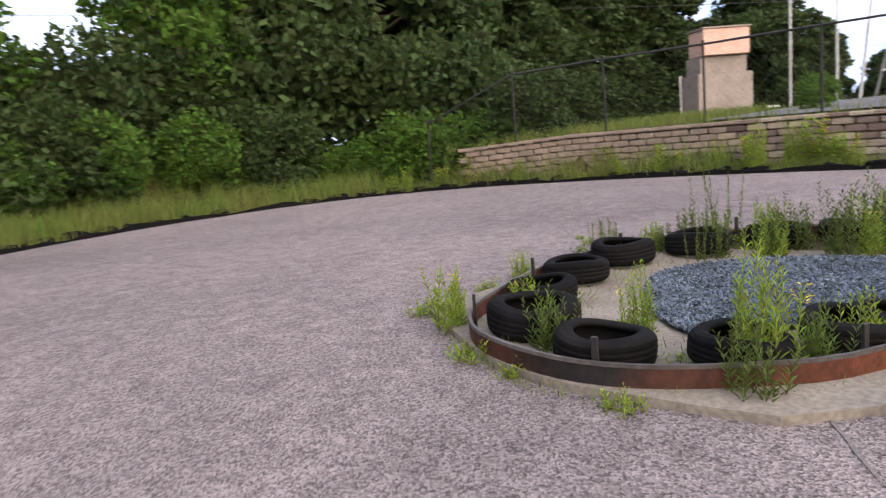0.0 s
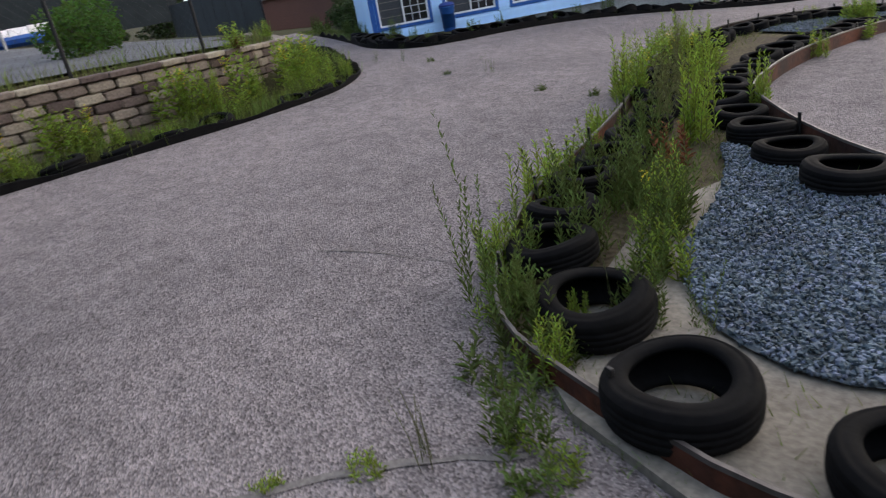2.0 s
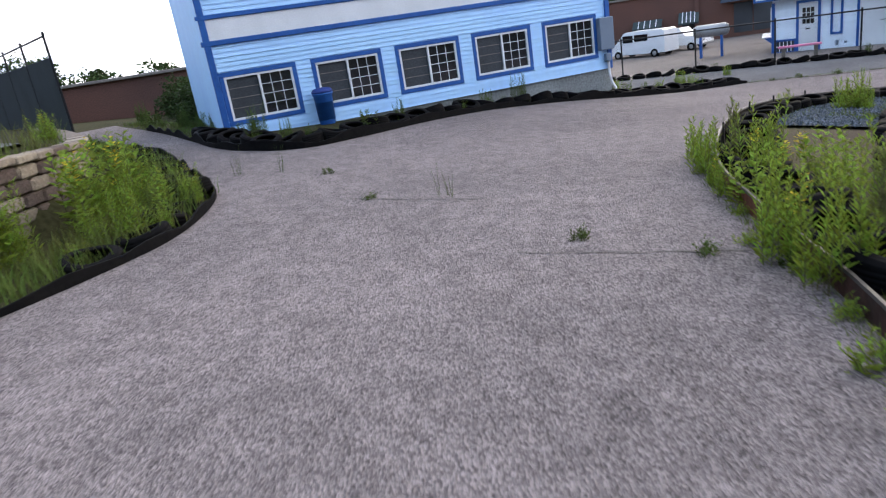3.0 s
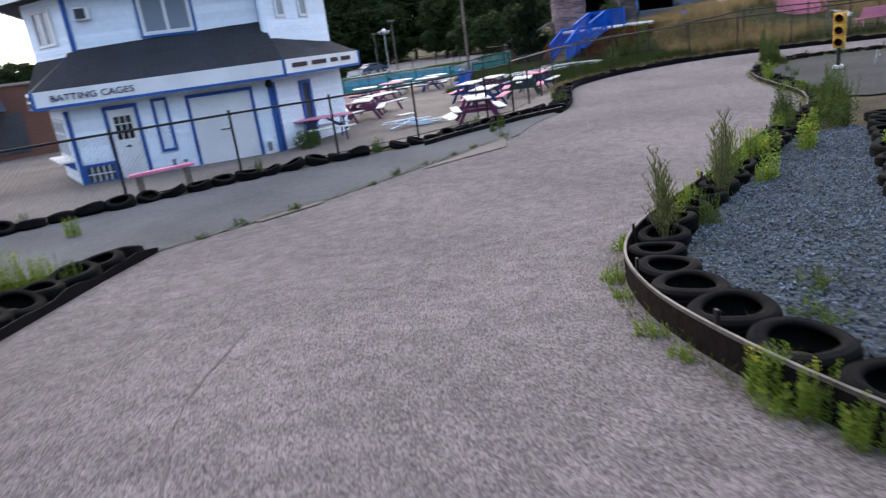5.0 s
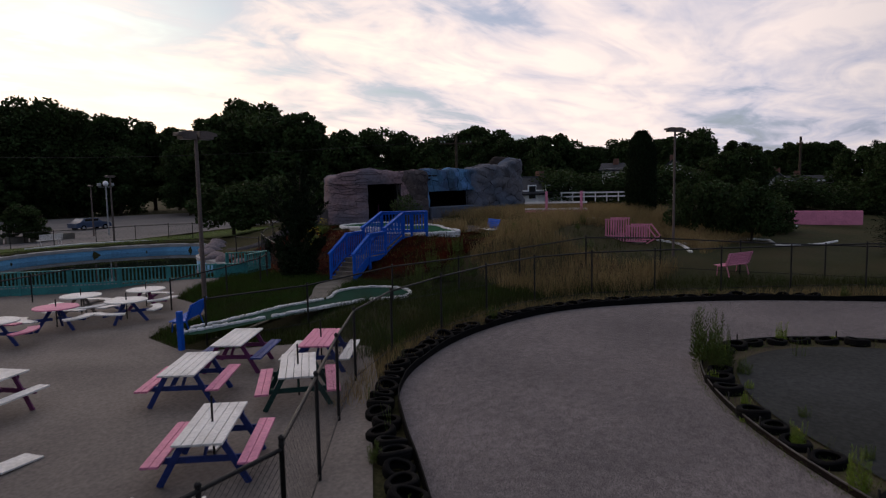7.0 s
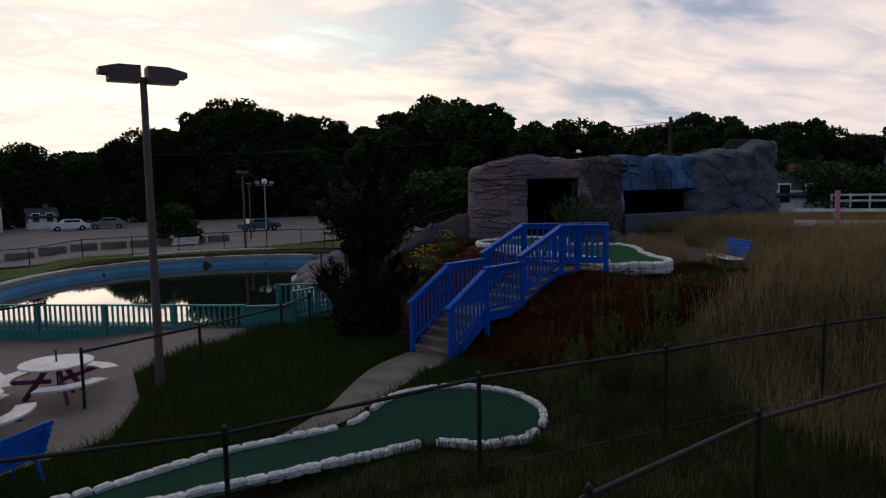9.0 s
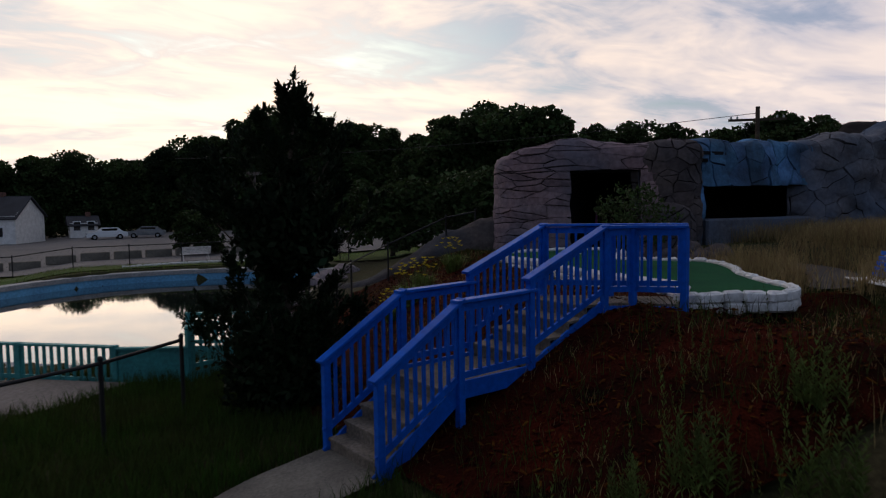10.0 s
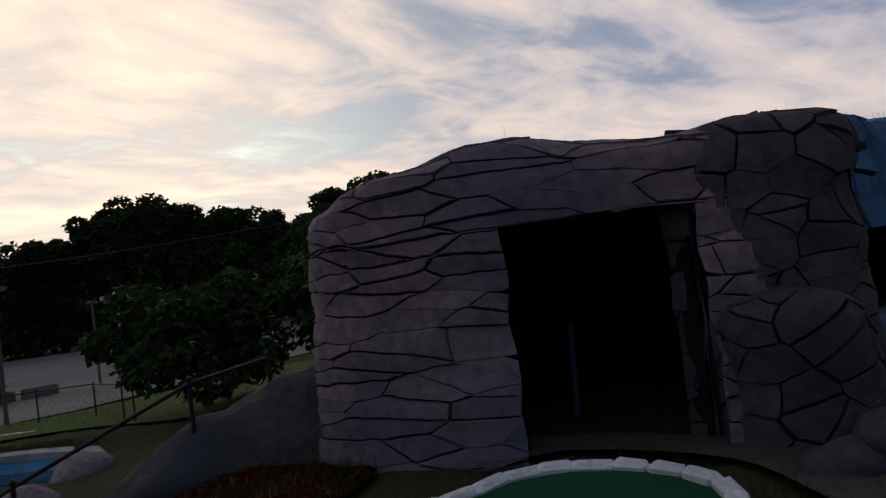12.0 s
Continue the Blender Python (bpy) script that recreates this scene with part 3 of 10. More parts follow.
def height(x, y):
    """The ground's height: the sloping track, the sunk plaza, the golf hill, the terrace behind the wall and the pool."""
    x, y = np.asarray(x, float), np.asarray(y, float)
    s = 0.45 * x + 0.9 * y
    z = 0.4 - 0.62 * np.tanh((s - 4) / 6.5) + 0.035 * np.clip(2 - x, 0, 9) * (1 - sstep(y, 6, 14))
    # plaza
    past = y - np.interp(x, [-60, -9, -3, 2, 6.2, 10.3, 13.4, 16.2, 19, 22], [15, 16.6, 17.7, 18.3, 18.4, 19.7, 22.2, 24.6, 27.5, 31])
    z = z + (-0.34 - z) * sstep(past, 0.1, 1.6) * (1 - sstep(x, 19, 23))
    # golf hill
    bx = 24.5 + np.maximum(0, 32 - y) * 0.72 + np.maximum(0, y - 37.5) * 0.42
    amp = np.interp(y, [12, 20, 25, 27.5, 30, 50, 62], [0.15, 0.35, 0.62, 0.85, 1.58, 1.5, 0.2])
    ring = np.hypot(x - 22.3, y - 15.6)
    z = z + (np.where(x > 18, 0.06, 0) - z) * sstep(ring, 10.4, 12.5) * sstep(x, 18, 22) * (y > 10)
    z = z + amp * sstep((x - bx) / 5.3, 0, 1) * sstep(ring, 10.8, 14)
    z = z + 0.5 * np.exp(-((x - 42) ** 2 + (y - 34) ** 2) / 60)
    # level ground round the upper putting green
    away = np.maximum(np.maximum(np.maximum(29.5 - x, x - 37.5), np.maximum(34.0 - y, y - 46)), 0)
    z = np.minimum(z, 1.5 + 0.5 * away)
    # the slope drops before the upper green
    z = z - 0.34 * sstep(34.3 - y, 0, 0.4) * sstep(y, 30.6, 33.0) * (x > 29.6) * (x < 36)
    # the land falls away to the car park and rises again far out
    z = z - 0.95 * sstep(y, 60, 84) * (x < 200)
    # terrace behind the retaining wall
    wx = np.interp(y, WALL_X[:, 0], WALL_X[:, 1])
    ter = sstep(wx - x, 0.05, 0.3) * (y < 0.0) * (y > -19.2)
    top = np.interp(y, [-19, -16, -11, -7, -3, 0], [2.15, 2.3, 2.27, 2.18, 1.95, 1.9]) + 0.028 * np.clip(wx - x, 0, 40)
    z = np.where(ter > 0, z + (top - z) * ter, z)
    out = sstep(-y, 23.5, 27)
    z = z + out * 1.0
    # the sunk tip of the island
    z = z - 0.075 * np.exp(-((x - 5.0) ** 2 + (y + 8.5) ** 2) / 3.4)
    basin = inside(POOL, x, y)
    return np.where(basin, -1.7, z)


def H(x, y):
    return float(height(x, y))


LOWERED = []


def sheet(name, poly, material, label, category, dz=0.03, step=0.6, kind="structure", lift=None, skirt=0.0):
    """A surface laid on the ground inside an outline."""
    from mathutils import geometry
    P = [Vector(p[:2]) for p in poly]
    n = len(P)
    xs, ys = [p.x for p in P], [p.y for p in P]
    gx, gy = np.meshgrid(np.arange(min(xs) + step / 2, max(xs), step), np.arange(min(ys) + step / 2, max(ys), step))
    ok = inside(poly, gx, gy)
    pts = P + [Vector((float(a), float(b))) for a, b in zip(gx[ok], gy[ok])]
    vs, es, fs, *_ = geometry.delaunay_2d_cdt(pts, [(i, (i + 1) % n) for i in range(n)], [], 1, 1e-5)
    X, Y = np.array([v.x for v in vs]), np.array([v.y for v in vs])
    Z = (height(X, Y) if lift is None else np.array([lift(a, b) for a, b in zip(X, Y)])) + dz
    g = Geo()
    g.add(list(zip(X.tolist(), Y.tolist(), Z.tolist())), [tuple(f) for f in fs])
    if skirt:
        for i in range(n):
            a, b = P[i], P[(i + 1) % n]
            za, zb = (H(*a), H(*b)) if lift is None else (lift(*a), lift(*b))
            g.add([(a.x, a.y, za + dz - skirt), (b.x, b.y, zb + dz - skirt), (b.x, b.y, zb + dz), (a.x, a.y, za + dz)], [(0, 1, 2, 3)])
    LOWERED.append(poly)
    return single(name, g, material, label, category, kind=kind, smooth=not skirt)


# track, strip, island
sheet("road_track", TRACK, ASPHALT, "worn pinkish grey asphalt kart track with cracks", "race track", 0.03, 0.5)
sheet("road_strip", STRIP, DARK_ASPHALT, "dark asphalt strip beside the kart track", "asphalt", 0.042, 0.5)
WEDGE = [(3.7, 14.55), (4.9, 14.78), (6.25, 14.98), (6.7, 15.6), (7.05, 16.2), (6.2, 15.72), (5.0, 15.1)]
sheet("pavement_wedge", WEDGE, PLAZA, "worn pale asphalt patch between the lane and the strip", "concrete slab", 0.047, 0.4)
KERB = [(x, y) for x, y in STRIP_EDGE[6:12]] + offset_line(STRIP_EDGE, -0.16)[6:12][::-1]
sheet("pavement_lane_edge", KERB, CONCRETE, "narrow pale concrete edge along the strip", "concrete edge", 0.049, 0.4)
sheet("ground_island", ISLAND, SOIL, "weedy soil island inside the kart track", "ground", 0.05, 0.5)
APRON = [(6.28, -10.03), (5.6, -10.02), (5.0, -10.01), (4.4, -9.98), (3.8, -9.80), (3.3, -9.45), (3.25, -8.7), (3.0, -7.6), (3.3, -6.6), (4.2, -6.75), (5.4, -6.85), (6.3, -6.86), (6.82, -7.30), (6.90, -7.62), (7.0, -8.2), (6.99, -8.5), (6.93, -8.75), (6.84, -9.02), (6.62, -9.42), (6.45, -9.72)]
sheet("pavement_apron", APRON, CONCRETE, "stained pale concrete slab under the tyre barrier", "concrete slab", 0.075, 0.4, skirt=0.05)
GRAVEL_A = smooth_line([(5.92, -8.12), (5.62, -8.5), (5.2, -8.8), (4.62, -9.06), (4.2, -9.0), (3.85, -8.75), (3.5, -8.2), (3.36, -7.4), (3.1, -6.6), (2.85, -6.1), (3.4, -6.35), (3.9, -6.75), (4.5, -7.1), (5.4, -7.6), (5.8, -7.86)], 0.3, True)
sheet("ground_gravel_south", GRAVEL_A, GRAVEL_BED, "blue-grey crushed stone bed in the track island", "gravel", 0.10, 0.3)
GRAVEL_B = [p for p in offset_line(INNER_EDGE, -0.50) if 1.2 < p[1] < 9.7 and p[0] < 9.2][::2] + smooth_line([(9.6, 9.5), (9.2, 8.7), (7.4, 7.6), (5.6, 6.7), (4.0, 5.6), (2.75, 4.2), (2.0, 2.8), (1.8, 1.2)], 0.3)
sheet("ground_gravel_north", GRAVEL_B, GRAVEL_BED, "blue-grey crushed stone bed in the track island", "gravel", 0.09, 0.3)
POND = smooth_line([(13.4, 11.2), (14.9, 13.2), (17.2, 15.6), (19.4, 17.6), (22, 18.6), (24, 18.0), (25.3, 16), (25.5, 12.5), (25, 9.2), (21, 9.0), (17, 10.0)], 0.5, True)
sheet("ground_island_asphalt", POND, ISLAND_ASPHALT, "dark grey asphalt inside the traffic light island", "asphalt", 0.085, 0.6)
PLAZA_POLY = smooth_line([(-14, 18.2), (-3, 18.7), (2, 19.2), (6.2, 19.2), (9.6, 19.7), (11.5, 20.0)], 0.5) + [(13.8, 22.3), (16.3, 24.6), (18.4, 26.9), (18.4, 28.6), (17.1, 29.7), (15.9, 30.6), (15.5, 31.6), (15.7, 33.5), (16.6, 34.2), (18.6, 35.0), (19.3, 36.6), (19.5, 38.6), (20.6, 39.3), (22.0, 39.6),
              (22.8, 40.4), (18, 44.7), (14, 48), (2, 48), (-14, 44)]
sheet("pavement_plaza", PLAZA_POLY, PLAZA, "brown-grey concrete picnic plaza with stains", "pavement", 0.035, 0.7)
LOT = [(-20, 63.5), (19, 72.5), (34, 70), (60, 84), (70, 125), (20, 140), (-60, 140), (-60, 66)]
sheet("road_car_park", LOT, LOT_ASPHALT, "grey asphalt car park beyond the pool", "car park", 0.05, 4.0)

LAWN_POLY = smooth_line([(-6, 63), (6, 64.5), (14, 66.5), (20, 70), (27, 70.8), (33, 69), (40, 71), (47, 68), (50, 60), (46, 54), (40, 53), (36.5, 56), (34.9, 60.3), (32.2, 63.2), (27.4, 64.6), (22.4, 64.6), (18.4, 62.2), (14.8, 58.2), (8, 56.5), (-4, 58)], 0.8, True)
sheet("ground_lawn", LAWN_POLY, LAWN, "mown green lawn between pool and car park", "lawn", 0.05, 1.2)

# white curbs and greens of the mini golf course
PUTT_LOW = smooth_line([(22.3, 32.7), (22.8, 33.0), (23.5, 33.05), (24.2, 32.7), (24.6, 32.0), (24.55, 31.2), (24.1, 30.55), (23.4, 30.2), (22.7, 30.4), (22.1, 30.9), (20.4, 31.0), (18, 30.95), (15.9, 30.95), (15.7, 31.7), (17.6, 31.9), (19.7, 32.25), (21.5, 32.2)], 0.25, True)
PUTT_HIGH = smooth_line([(31.4, 41.9), (32.1, 42.75), (33.5, 42.9), (34.5, 42.8), (35.05, 42.1), (34.95, 41.25), (34.0, 40.5), (33.4, 39.7), (33.8, 39.1), (34.5, 38.1), (33.8, 36.9), (33.0, 36.05), (32.3, 35.0), (31.9, 34.25), (31.3, 33.98), (30.6, 34.25), (29.95, 34.66), (30.75, 35.5), (30.75, 37.0), (31.0, 38.6), (31.5, 39.9), (31.4, 40.9)], 0.25, True)
sheet("ground_putting_green_low", PUTT_LOW, TURF_WORN, "dark green carpet of the lower mini golf hole", "putting green", 0.06, 0.4, lift=lambda x, y: 0.05)
sheet("ground_putting_green_high", PUTT_HIGH, TURF, "green carpet of the upper mini golf hole", "putting green", 0.10, 0.4, lift=lambda x, y: 1.63)
PATH_LOW = smooth_line([(24.95, 35.6), (24.2, 35.4), (23.4, 34.95), (22.5, 34.1), (21.7, 33.25), (20.8, 32.75), (19.6, 32.5), (18.2, 32.2), (18.2, 32.05), (19.7, 32.35), (21.5, 32.42), (22.3, 32.9), (23.2, 33.45), (24.2, 34.1), (25.1, 34.5)], 0.3, True)
sheet("pavement_golf_path", PATH_LOW, CONCRETE, "pale concrete golf path at the foot of the blue stairs", "path", 0.05, 0.4)
PATH_HIGH = smooth_line([(33.6, 34.6), (35.2, 34.9), (37.0, 36.8), (37.3, 39), (36.9, 41.5), (36.2, 43.6), (35.2, 44.4), (34.6, 43.7), (35.5, 43.5), (36.1, 41.9), (35.4, 40.2), (36.2, 38.4), (35.4, 36.4), (33.5, 35.1)], 0.3, True)
# the cave's shadow is in this path's colour
sheet("pavement_upper_path", PATH_HIGH, SHADED_CONCRETE, "mottled concrete path beside the upper golf hole, darkened for cave shade", "path", 0.07, 0.4)
MULCH_POLY = smooth_line([(25.2, 34.0), (25.6, 32.6), (27.0, 31.4), (30, 31.0), (33, 31.8), (33.6, 34.2), (31.8, 35.0), (30.4, 37.5), (30.6, 39.3), (31.3, 40.6), (31.2, 42.6), (32.4, 43.9), (34.0, 44.9), (33.2, 46.2), (30.9, 48.3), (28.0, 47.2), (25.7, 44.7), (24.7, 41.6), (24.7, 39.2), (25.0, 36.6)], 0.4, True)
sheet("ground_mulch", MULCH_POLY, MULCH, "red-brown bark mulch on the golf slope", "mulch", 0.055, 0.4)


def build_ground():
    xs = np.concatenate([[-2600, -1200, -600, -300, -160, -100, -70, -50, -38, -30], np.arange(-25, 60.01, 0.55), [64, 70, 80, 95, 120, 160, 220, 320, 600, 1200, 2600]])
    ys = np.concatenate([[-2600, -1200, -600, -300, -160, -100, -70, -55, -45, -38], np.arange(-33, 76.01, 0.55), [80, 86, 95, 110, 130, 160, 220, 320, 600, 1200, 2600]])
    X, Y = np.meshgrid(xs, ys)
    Z = height(X, Y)
    for poly in LOWERED:
        Z = np.where(inside(poly, X, Y), Z - 0.07, Z)
    far = np.hypot(X - 15, Y - 20)
    Z = Z + 3.0 * sstep(far, 130, 420)
    ny, nx = X.shape
    g = Geo()
    idx = np.arange(ny * nx).reshape(ny, nx)
    g.v = list(zip(X.ravel().tolist(), Y.ravel().tolist(), Z.ravel().tolist()))
    g.f = list(zip(idx[:-1, :-1].ravel().tolist(), idx[:-1, 1:].ravel().tolist(), idx[1:, 1:].ravel().tolist(), idx[1:, :-1].ravel().tolist()))
    single("ground", g, GROUND, "rough grass and bare earth reaching to the horizon", "ground", kind="structure", smooth=True)


build_ground()

# pool
g = Geo()
sweep(g, [(x, y, 0) for x, y in POOL], [(-0.02, -1.8), (0.12, -1.8), (0.12, -0.16), (-0.02, -0.16)], True)
pool = thing("swimming_pool", "half-full blue painted bumper boat pool with still water", "pool")
part("basin_wall", g, POOL_PAINT, pool, "pale blue painted pool wall")
g = Geo()
sweep(g, [(x, y, 0) for x, y in POOL], [(-0.34, -0.30), (0.16, -0.30), (0.16, -0.10), (-0.30, -0.08)], True)
part("coping", g, COPING, pool, "grey concrete pool coping")
g = Geo()
g.add([(x, y, -0.62) for x, y in POOL], [tuple(range(len(POOL)))])
part("water", g, WATER, pool, "still dark water mirroring the sky")

def cut(line, p, q):
    """The stretch of a line between the places nearest to p and q."""
    i, j = (min(range(len(line)), key=lambda k: (line[k][0] - a[0]) ** 2 + (line[k][1] - a[1]) ** 2) for a in (p, q))
    return line[i:j + 1]


# ---- rails and tyres ----
def rnoise(x, y, z, sc):
    return noise.noise(Vector((x * sc, y * sc, z * sc)))


def rail(line, a, b, label, steel=None, stake_side=-1, band=None, hgt=0.19, wave=0.05):
    """A low steel band along a line, with a worn top edge."""
    pts = [(x, y, H(x, y) + 0.03 + (0.0 if steel is None else wave * rnoise(x, y, 3.0, 1.3) - 0.03)) for x, y in line[a:b]]
    t = thing("barrier_rail", label, "track barrier", "rails along the track")
    g = Geo()
    sweep(g, pts, [(-0.008, -0.05), (0.008, -0.05), (0.008, hgt), (-0.008, hgt)])
    part("band", g, steel or band or RAIL_STEEL, t)
    g = Geo()
    sweep(g, pts, [(-0.013, hgt - 0.005), (0.013, hgt - 0.005), (0.010, hgt + 0.015), (-0.010, hgt + 0.015)])
    part("top_edge", g, steel or RAIL_LIP, t, "" if steel else "pale worn top edge")
    for x, y, h in along([p[:2] for p in pts], 1.35, 0.5) if steel is None else ():
        g = Geo()
        box(g, (x - math.sin(h) * 0.03 * stake_side, y + math.cos(h) * 0.03 * stake_side, H(x, y) + 0.13), (0.035, 0.02, 0.36), 0.003, Matrix.Rotation(h, 3, "Z"))
        part("stake", g, BLACK_METAL, t)


rail(cut(INNER_EDGE, (5.6, -6.95), (0.2, -2)), 0, 400, "rust-stained black steel rail around the track island", hgt=0.15)
rail(cut(INNER_EDGE, (0.2, -2), (9.0, 10.5)), 0, 400, "black steel rail in front of the tyre row", band=RAIL_BLACK)
rail(cut(INNER_EDGE, (9.0, 10.5), (26, 8)), 0, 400, "black steel rail around the traffic light island", band=RAIL_BLACK, hgt=0.11)
rail(BACK_EDGE, 20, len(BACK_EDGE), "black steel rail on the far side of the island")
rail(WEST_EDGE, 0, len(WEST_EDGE) - 20, "dark buckled band along the outer track edge", RUBBER, hgt=0.10, wave=0.12)
rail(NOSE_EDGE, 20, len(NOSE_EDGE), "dark buckled band in front of the blue trimmed building", RUBBER, hgt=0.13, wave=0.14)
rail(cut(NORTH_EDGE, (11.05, 18.6), (35.5, 2)), 0, 400, "dark rail band along the outer bend", RUBBER)
rail(smooth_line([(5.6, 17.5), (7.2, 18.02), (8.7, 18.28), (9.9, 18.5), (10.9, 18.55)]), 0, 400, "bent steel rail in front of the plaza tyres", band=RAIL_BLACK, hgt=0.12)


def strip(prof, n, bend):
    """A ring of faces round the axis along an open profile."""
    g = Geo()
    vs = [bend(r * math.cos(2 * math.pi * i / n), r * math.sin(2 * math.pi * i / n), z) for r, z in prof for i in range(n)]
    g.add(vs, [(k * n + i, k * n + (i + 1) % n, (k + 1) * n + (i + 1) % n, (k + 1) * n + i) for k in range(len(prof) - 1) for i in range(n)])
    return g


def tyre_mesh(r=0.29, w=0.19, seed=0):
    """A car tyre lying flat, its hollow open upwards: grooved tread, and the side walls with the beads."""
    k = w / 0.19
    prof = [(0.182, 0.028), (0.176, 0.010), (0.200, 0.0), (0.232, 0.0), (0.262, 0.010), (0.280, 0.028), (0.286, 0.045), (0.289, 0.060), (0.284, 0.064), (0.284, 0.070), (0.289, 0.074), (0.290, 0.092),
            (0.285, 0.096), (0.285, 0.102), (0.290, 0.106), (0.289, 0.124), (0.284, 0.128), (0.284, 0.134), (0.288, 0.140), (0.280, 0.164), (0.262, 0.182), (0.250, 0.188), (0.246, 0.185), (0.232, 0.191), (0.200, 0.190), (0.178, 0.180),
            (0.180, 0.162), (0.205, 0.150), (0.240, 0.140), (0.262, 0.110), (0.262, 0.080), (0.240, 0.050), (0.205, 0.040)]
    prof = [(a * r / 0.29, b * k) for a, b in prof]
    e = 1 + random.Random(seed).uniform(-0.04, 0.04)
    bend = lambda x, y, z: (x * e, y / e, z + 0.012 * math.sin(2 * math.atan2(y, x) + seed) * (z / 0.19))
    return strip(prof[5:20], 34, bend).mesh("tread", RUBBER, True), strip(prof[19:] + prof[:6], 34, bend).mesh("sidewall", RUBBER, True)


TYRES = [tyre_mesh(0.262, 0.175, 0), tyre_mesh(0.275, 0.185, 1), tyre_mesh(0.25, 0.17, 2), tyre_mesh(0.302, 0.205, 3)]


def tyre(k, label, group, m):
    t = thing("tyre", label, "tyre", group, m)
    part("tread", TYRES[k][0], None, t)
    part("sidewall", TYRES[k][1], None, t)


def tyres(line, gap, label, group, inset, jit=0.05, skip=0.0, lean=4.0, seed=0, dz=0.05, kinds=(0, 1, 2, 3), size=1.0):
    rs = random.Random(seed)
    for x, y, a in along(line, gap, gap / 2):
        if rs.random() < skip:
            continue
        d = inset + rs.uniform(-jit, jit)
        px, py = x - math.sin(a) * d, y + math.cos(a) * d
        tilt = rs.uniform(-lean, lean)
        m = pose(px, py, H(px, py) + dz, tilt, rs.uniform(-lean, lean), rs.uniform(0, 360)) @ Matrix.Scale(size, 4)
        tyre(kinds[rs.randrange(len(kinds))], label, group, m)


for n, (x, y, k) in enumerate(((2.42, -7.55, 0), (2.62, -8.12, 2), (2.92, -8.66, 1), (3.52, -9.15, 3), (4.16, -9.58, 3), (4.95, -9.57, 1), (5.68, -9.38, 0), (6.34, -8.96, 3), (6.64, -8.26, 1), (6.28, -7.68, 0), (5.7, -7.34, 2))):
    tyre(k, "worn black car tyre lying on the concrete slab", "tyres along the track", pose(x, y, H(x, y) + 0.085, (n * 37 % 9) - 4, (n * 53 % 9) - 4, n * 77))
tyres(cut(INNER_EDGE, (2.1, -7.4), (-0.1, 0.5)), 0.62, "worn black car tyre lying among weeds behind the rail", "tyres along the track", -0.33, seed=4, lean=9)
tyres(cut(INNER_EDGE, (-0.1, 0.8), (10.5, 11)), 0.62, "worn black car tyre lying behind the black rail", "tyres along the track", -0.28, 0.03, seed=5, dz=0.055, kinds=(0, 1, 2), size=0.93)
tyres(cut(INNER_EDGE, (10.9, 11.2), (26, 10)), 0.7, "dark car tyre half hidden in weeds on the island edge", "tyres along the track", -0.32, 0.08, 0.12, 8, seed=6, dz=0.0)
tyres(BACK_EDGE[60:], 0.62, "worn black car tyre lying along the gravel", "tyres along the track", -0.33, seed=7)
tyres(WEST_EDGE[10:170], 0.72, "old black tyre sunk in weeds below the stone wall", "tyres along the track", 0.36, 0.1, 0.15, 12, seed=8, dz=-0.05)
tyres(NOSE_EDGE[40:], 0.56, "old black tyre lying in front of the building", "tyres along the track", 0.36, 0.08, 0.03, 16, seed=9, dz=0.02)
tyres(TYRE_LINE[8:], 0.54, "old black tyre half buried along the plaza fence", "tyres along the track", 0.15, 0.06, 0.03, 18, seed=10, dz=0.02)
tyres(cut(NORTH_EDGE, (11.05, 18.6), (31.9, 18.5)), 0.50, "dark tyre lying along the outer bend", "tyres along the track", 0.36, 0.08, 0.03, 11, seed=11, dz=0.02)


# cracks in the asphalt with dirt in them
def crack(pts, w=0.03, seed=0):
    rs = random.Random(seed)
    line = smooth_line(pts, 0.12)
    g = Geo()
    vs = []
    for i, (x, y) in enumerate(line):
        a = line[min(i + 1, len(line) - 1)]
        b = line[max(i - 1, 0)]
        d = Vector((a[0] - b[0], a[1] - b[1])).normalized()
        ww = w * rs.uniform(0.3, 1.2)
        x, y = x + rs.uniform(-0.02, 0.02), y + rs.uniform(-0.02, 0.02)
        z = H(x, y) + (0.036 if not inside(STRIP, np.array([x]), np.array([y]))[0] else 0.049)
        vs += [(x - d.y * ww, y + d.x * ww, z), (x + d.y * ww, y - d.x * ww, z)]
    g.add(vs, [(2 * i, 2 * i + 1, 2 * i + 3, 2 * i + 2) for i in range(len(line) - 1)])
    single("crack", g, CRACK, "dirt-filled crack across the asphalt", "crack", "cracks in the track", kind="structure")


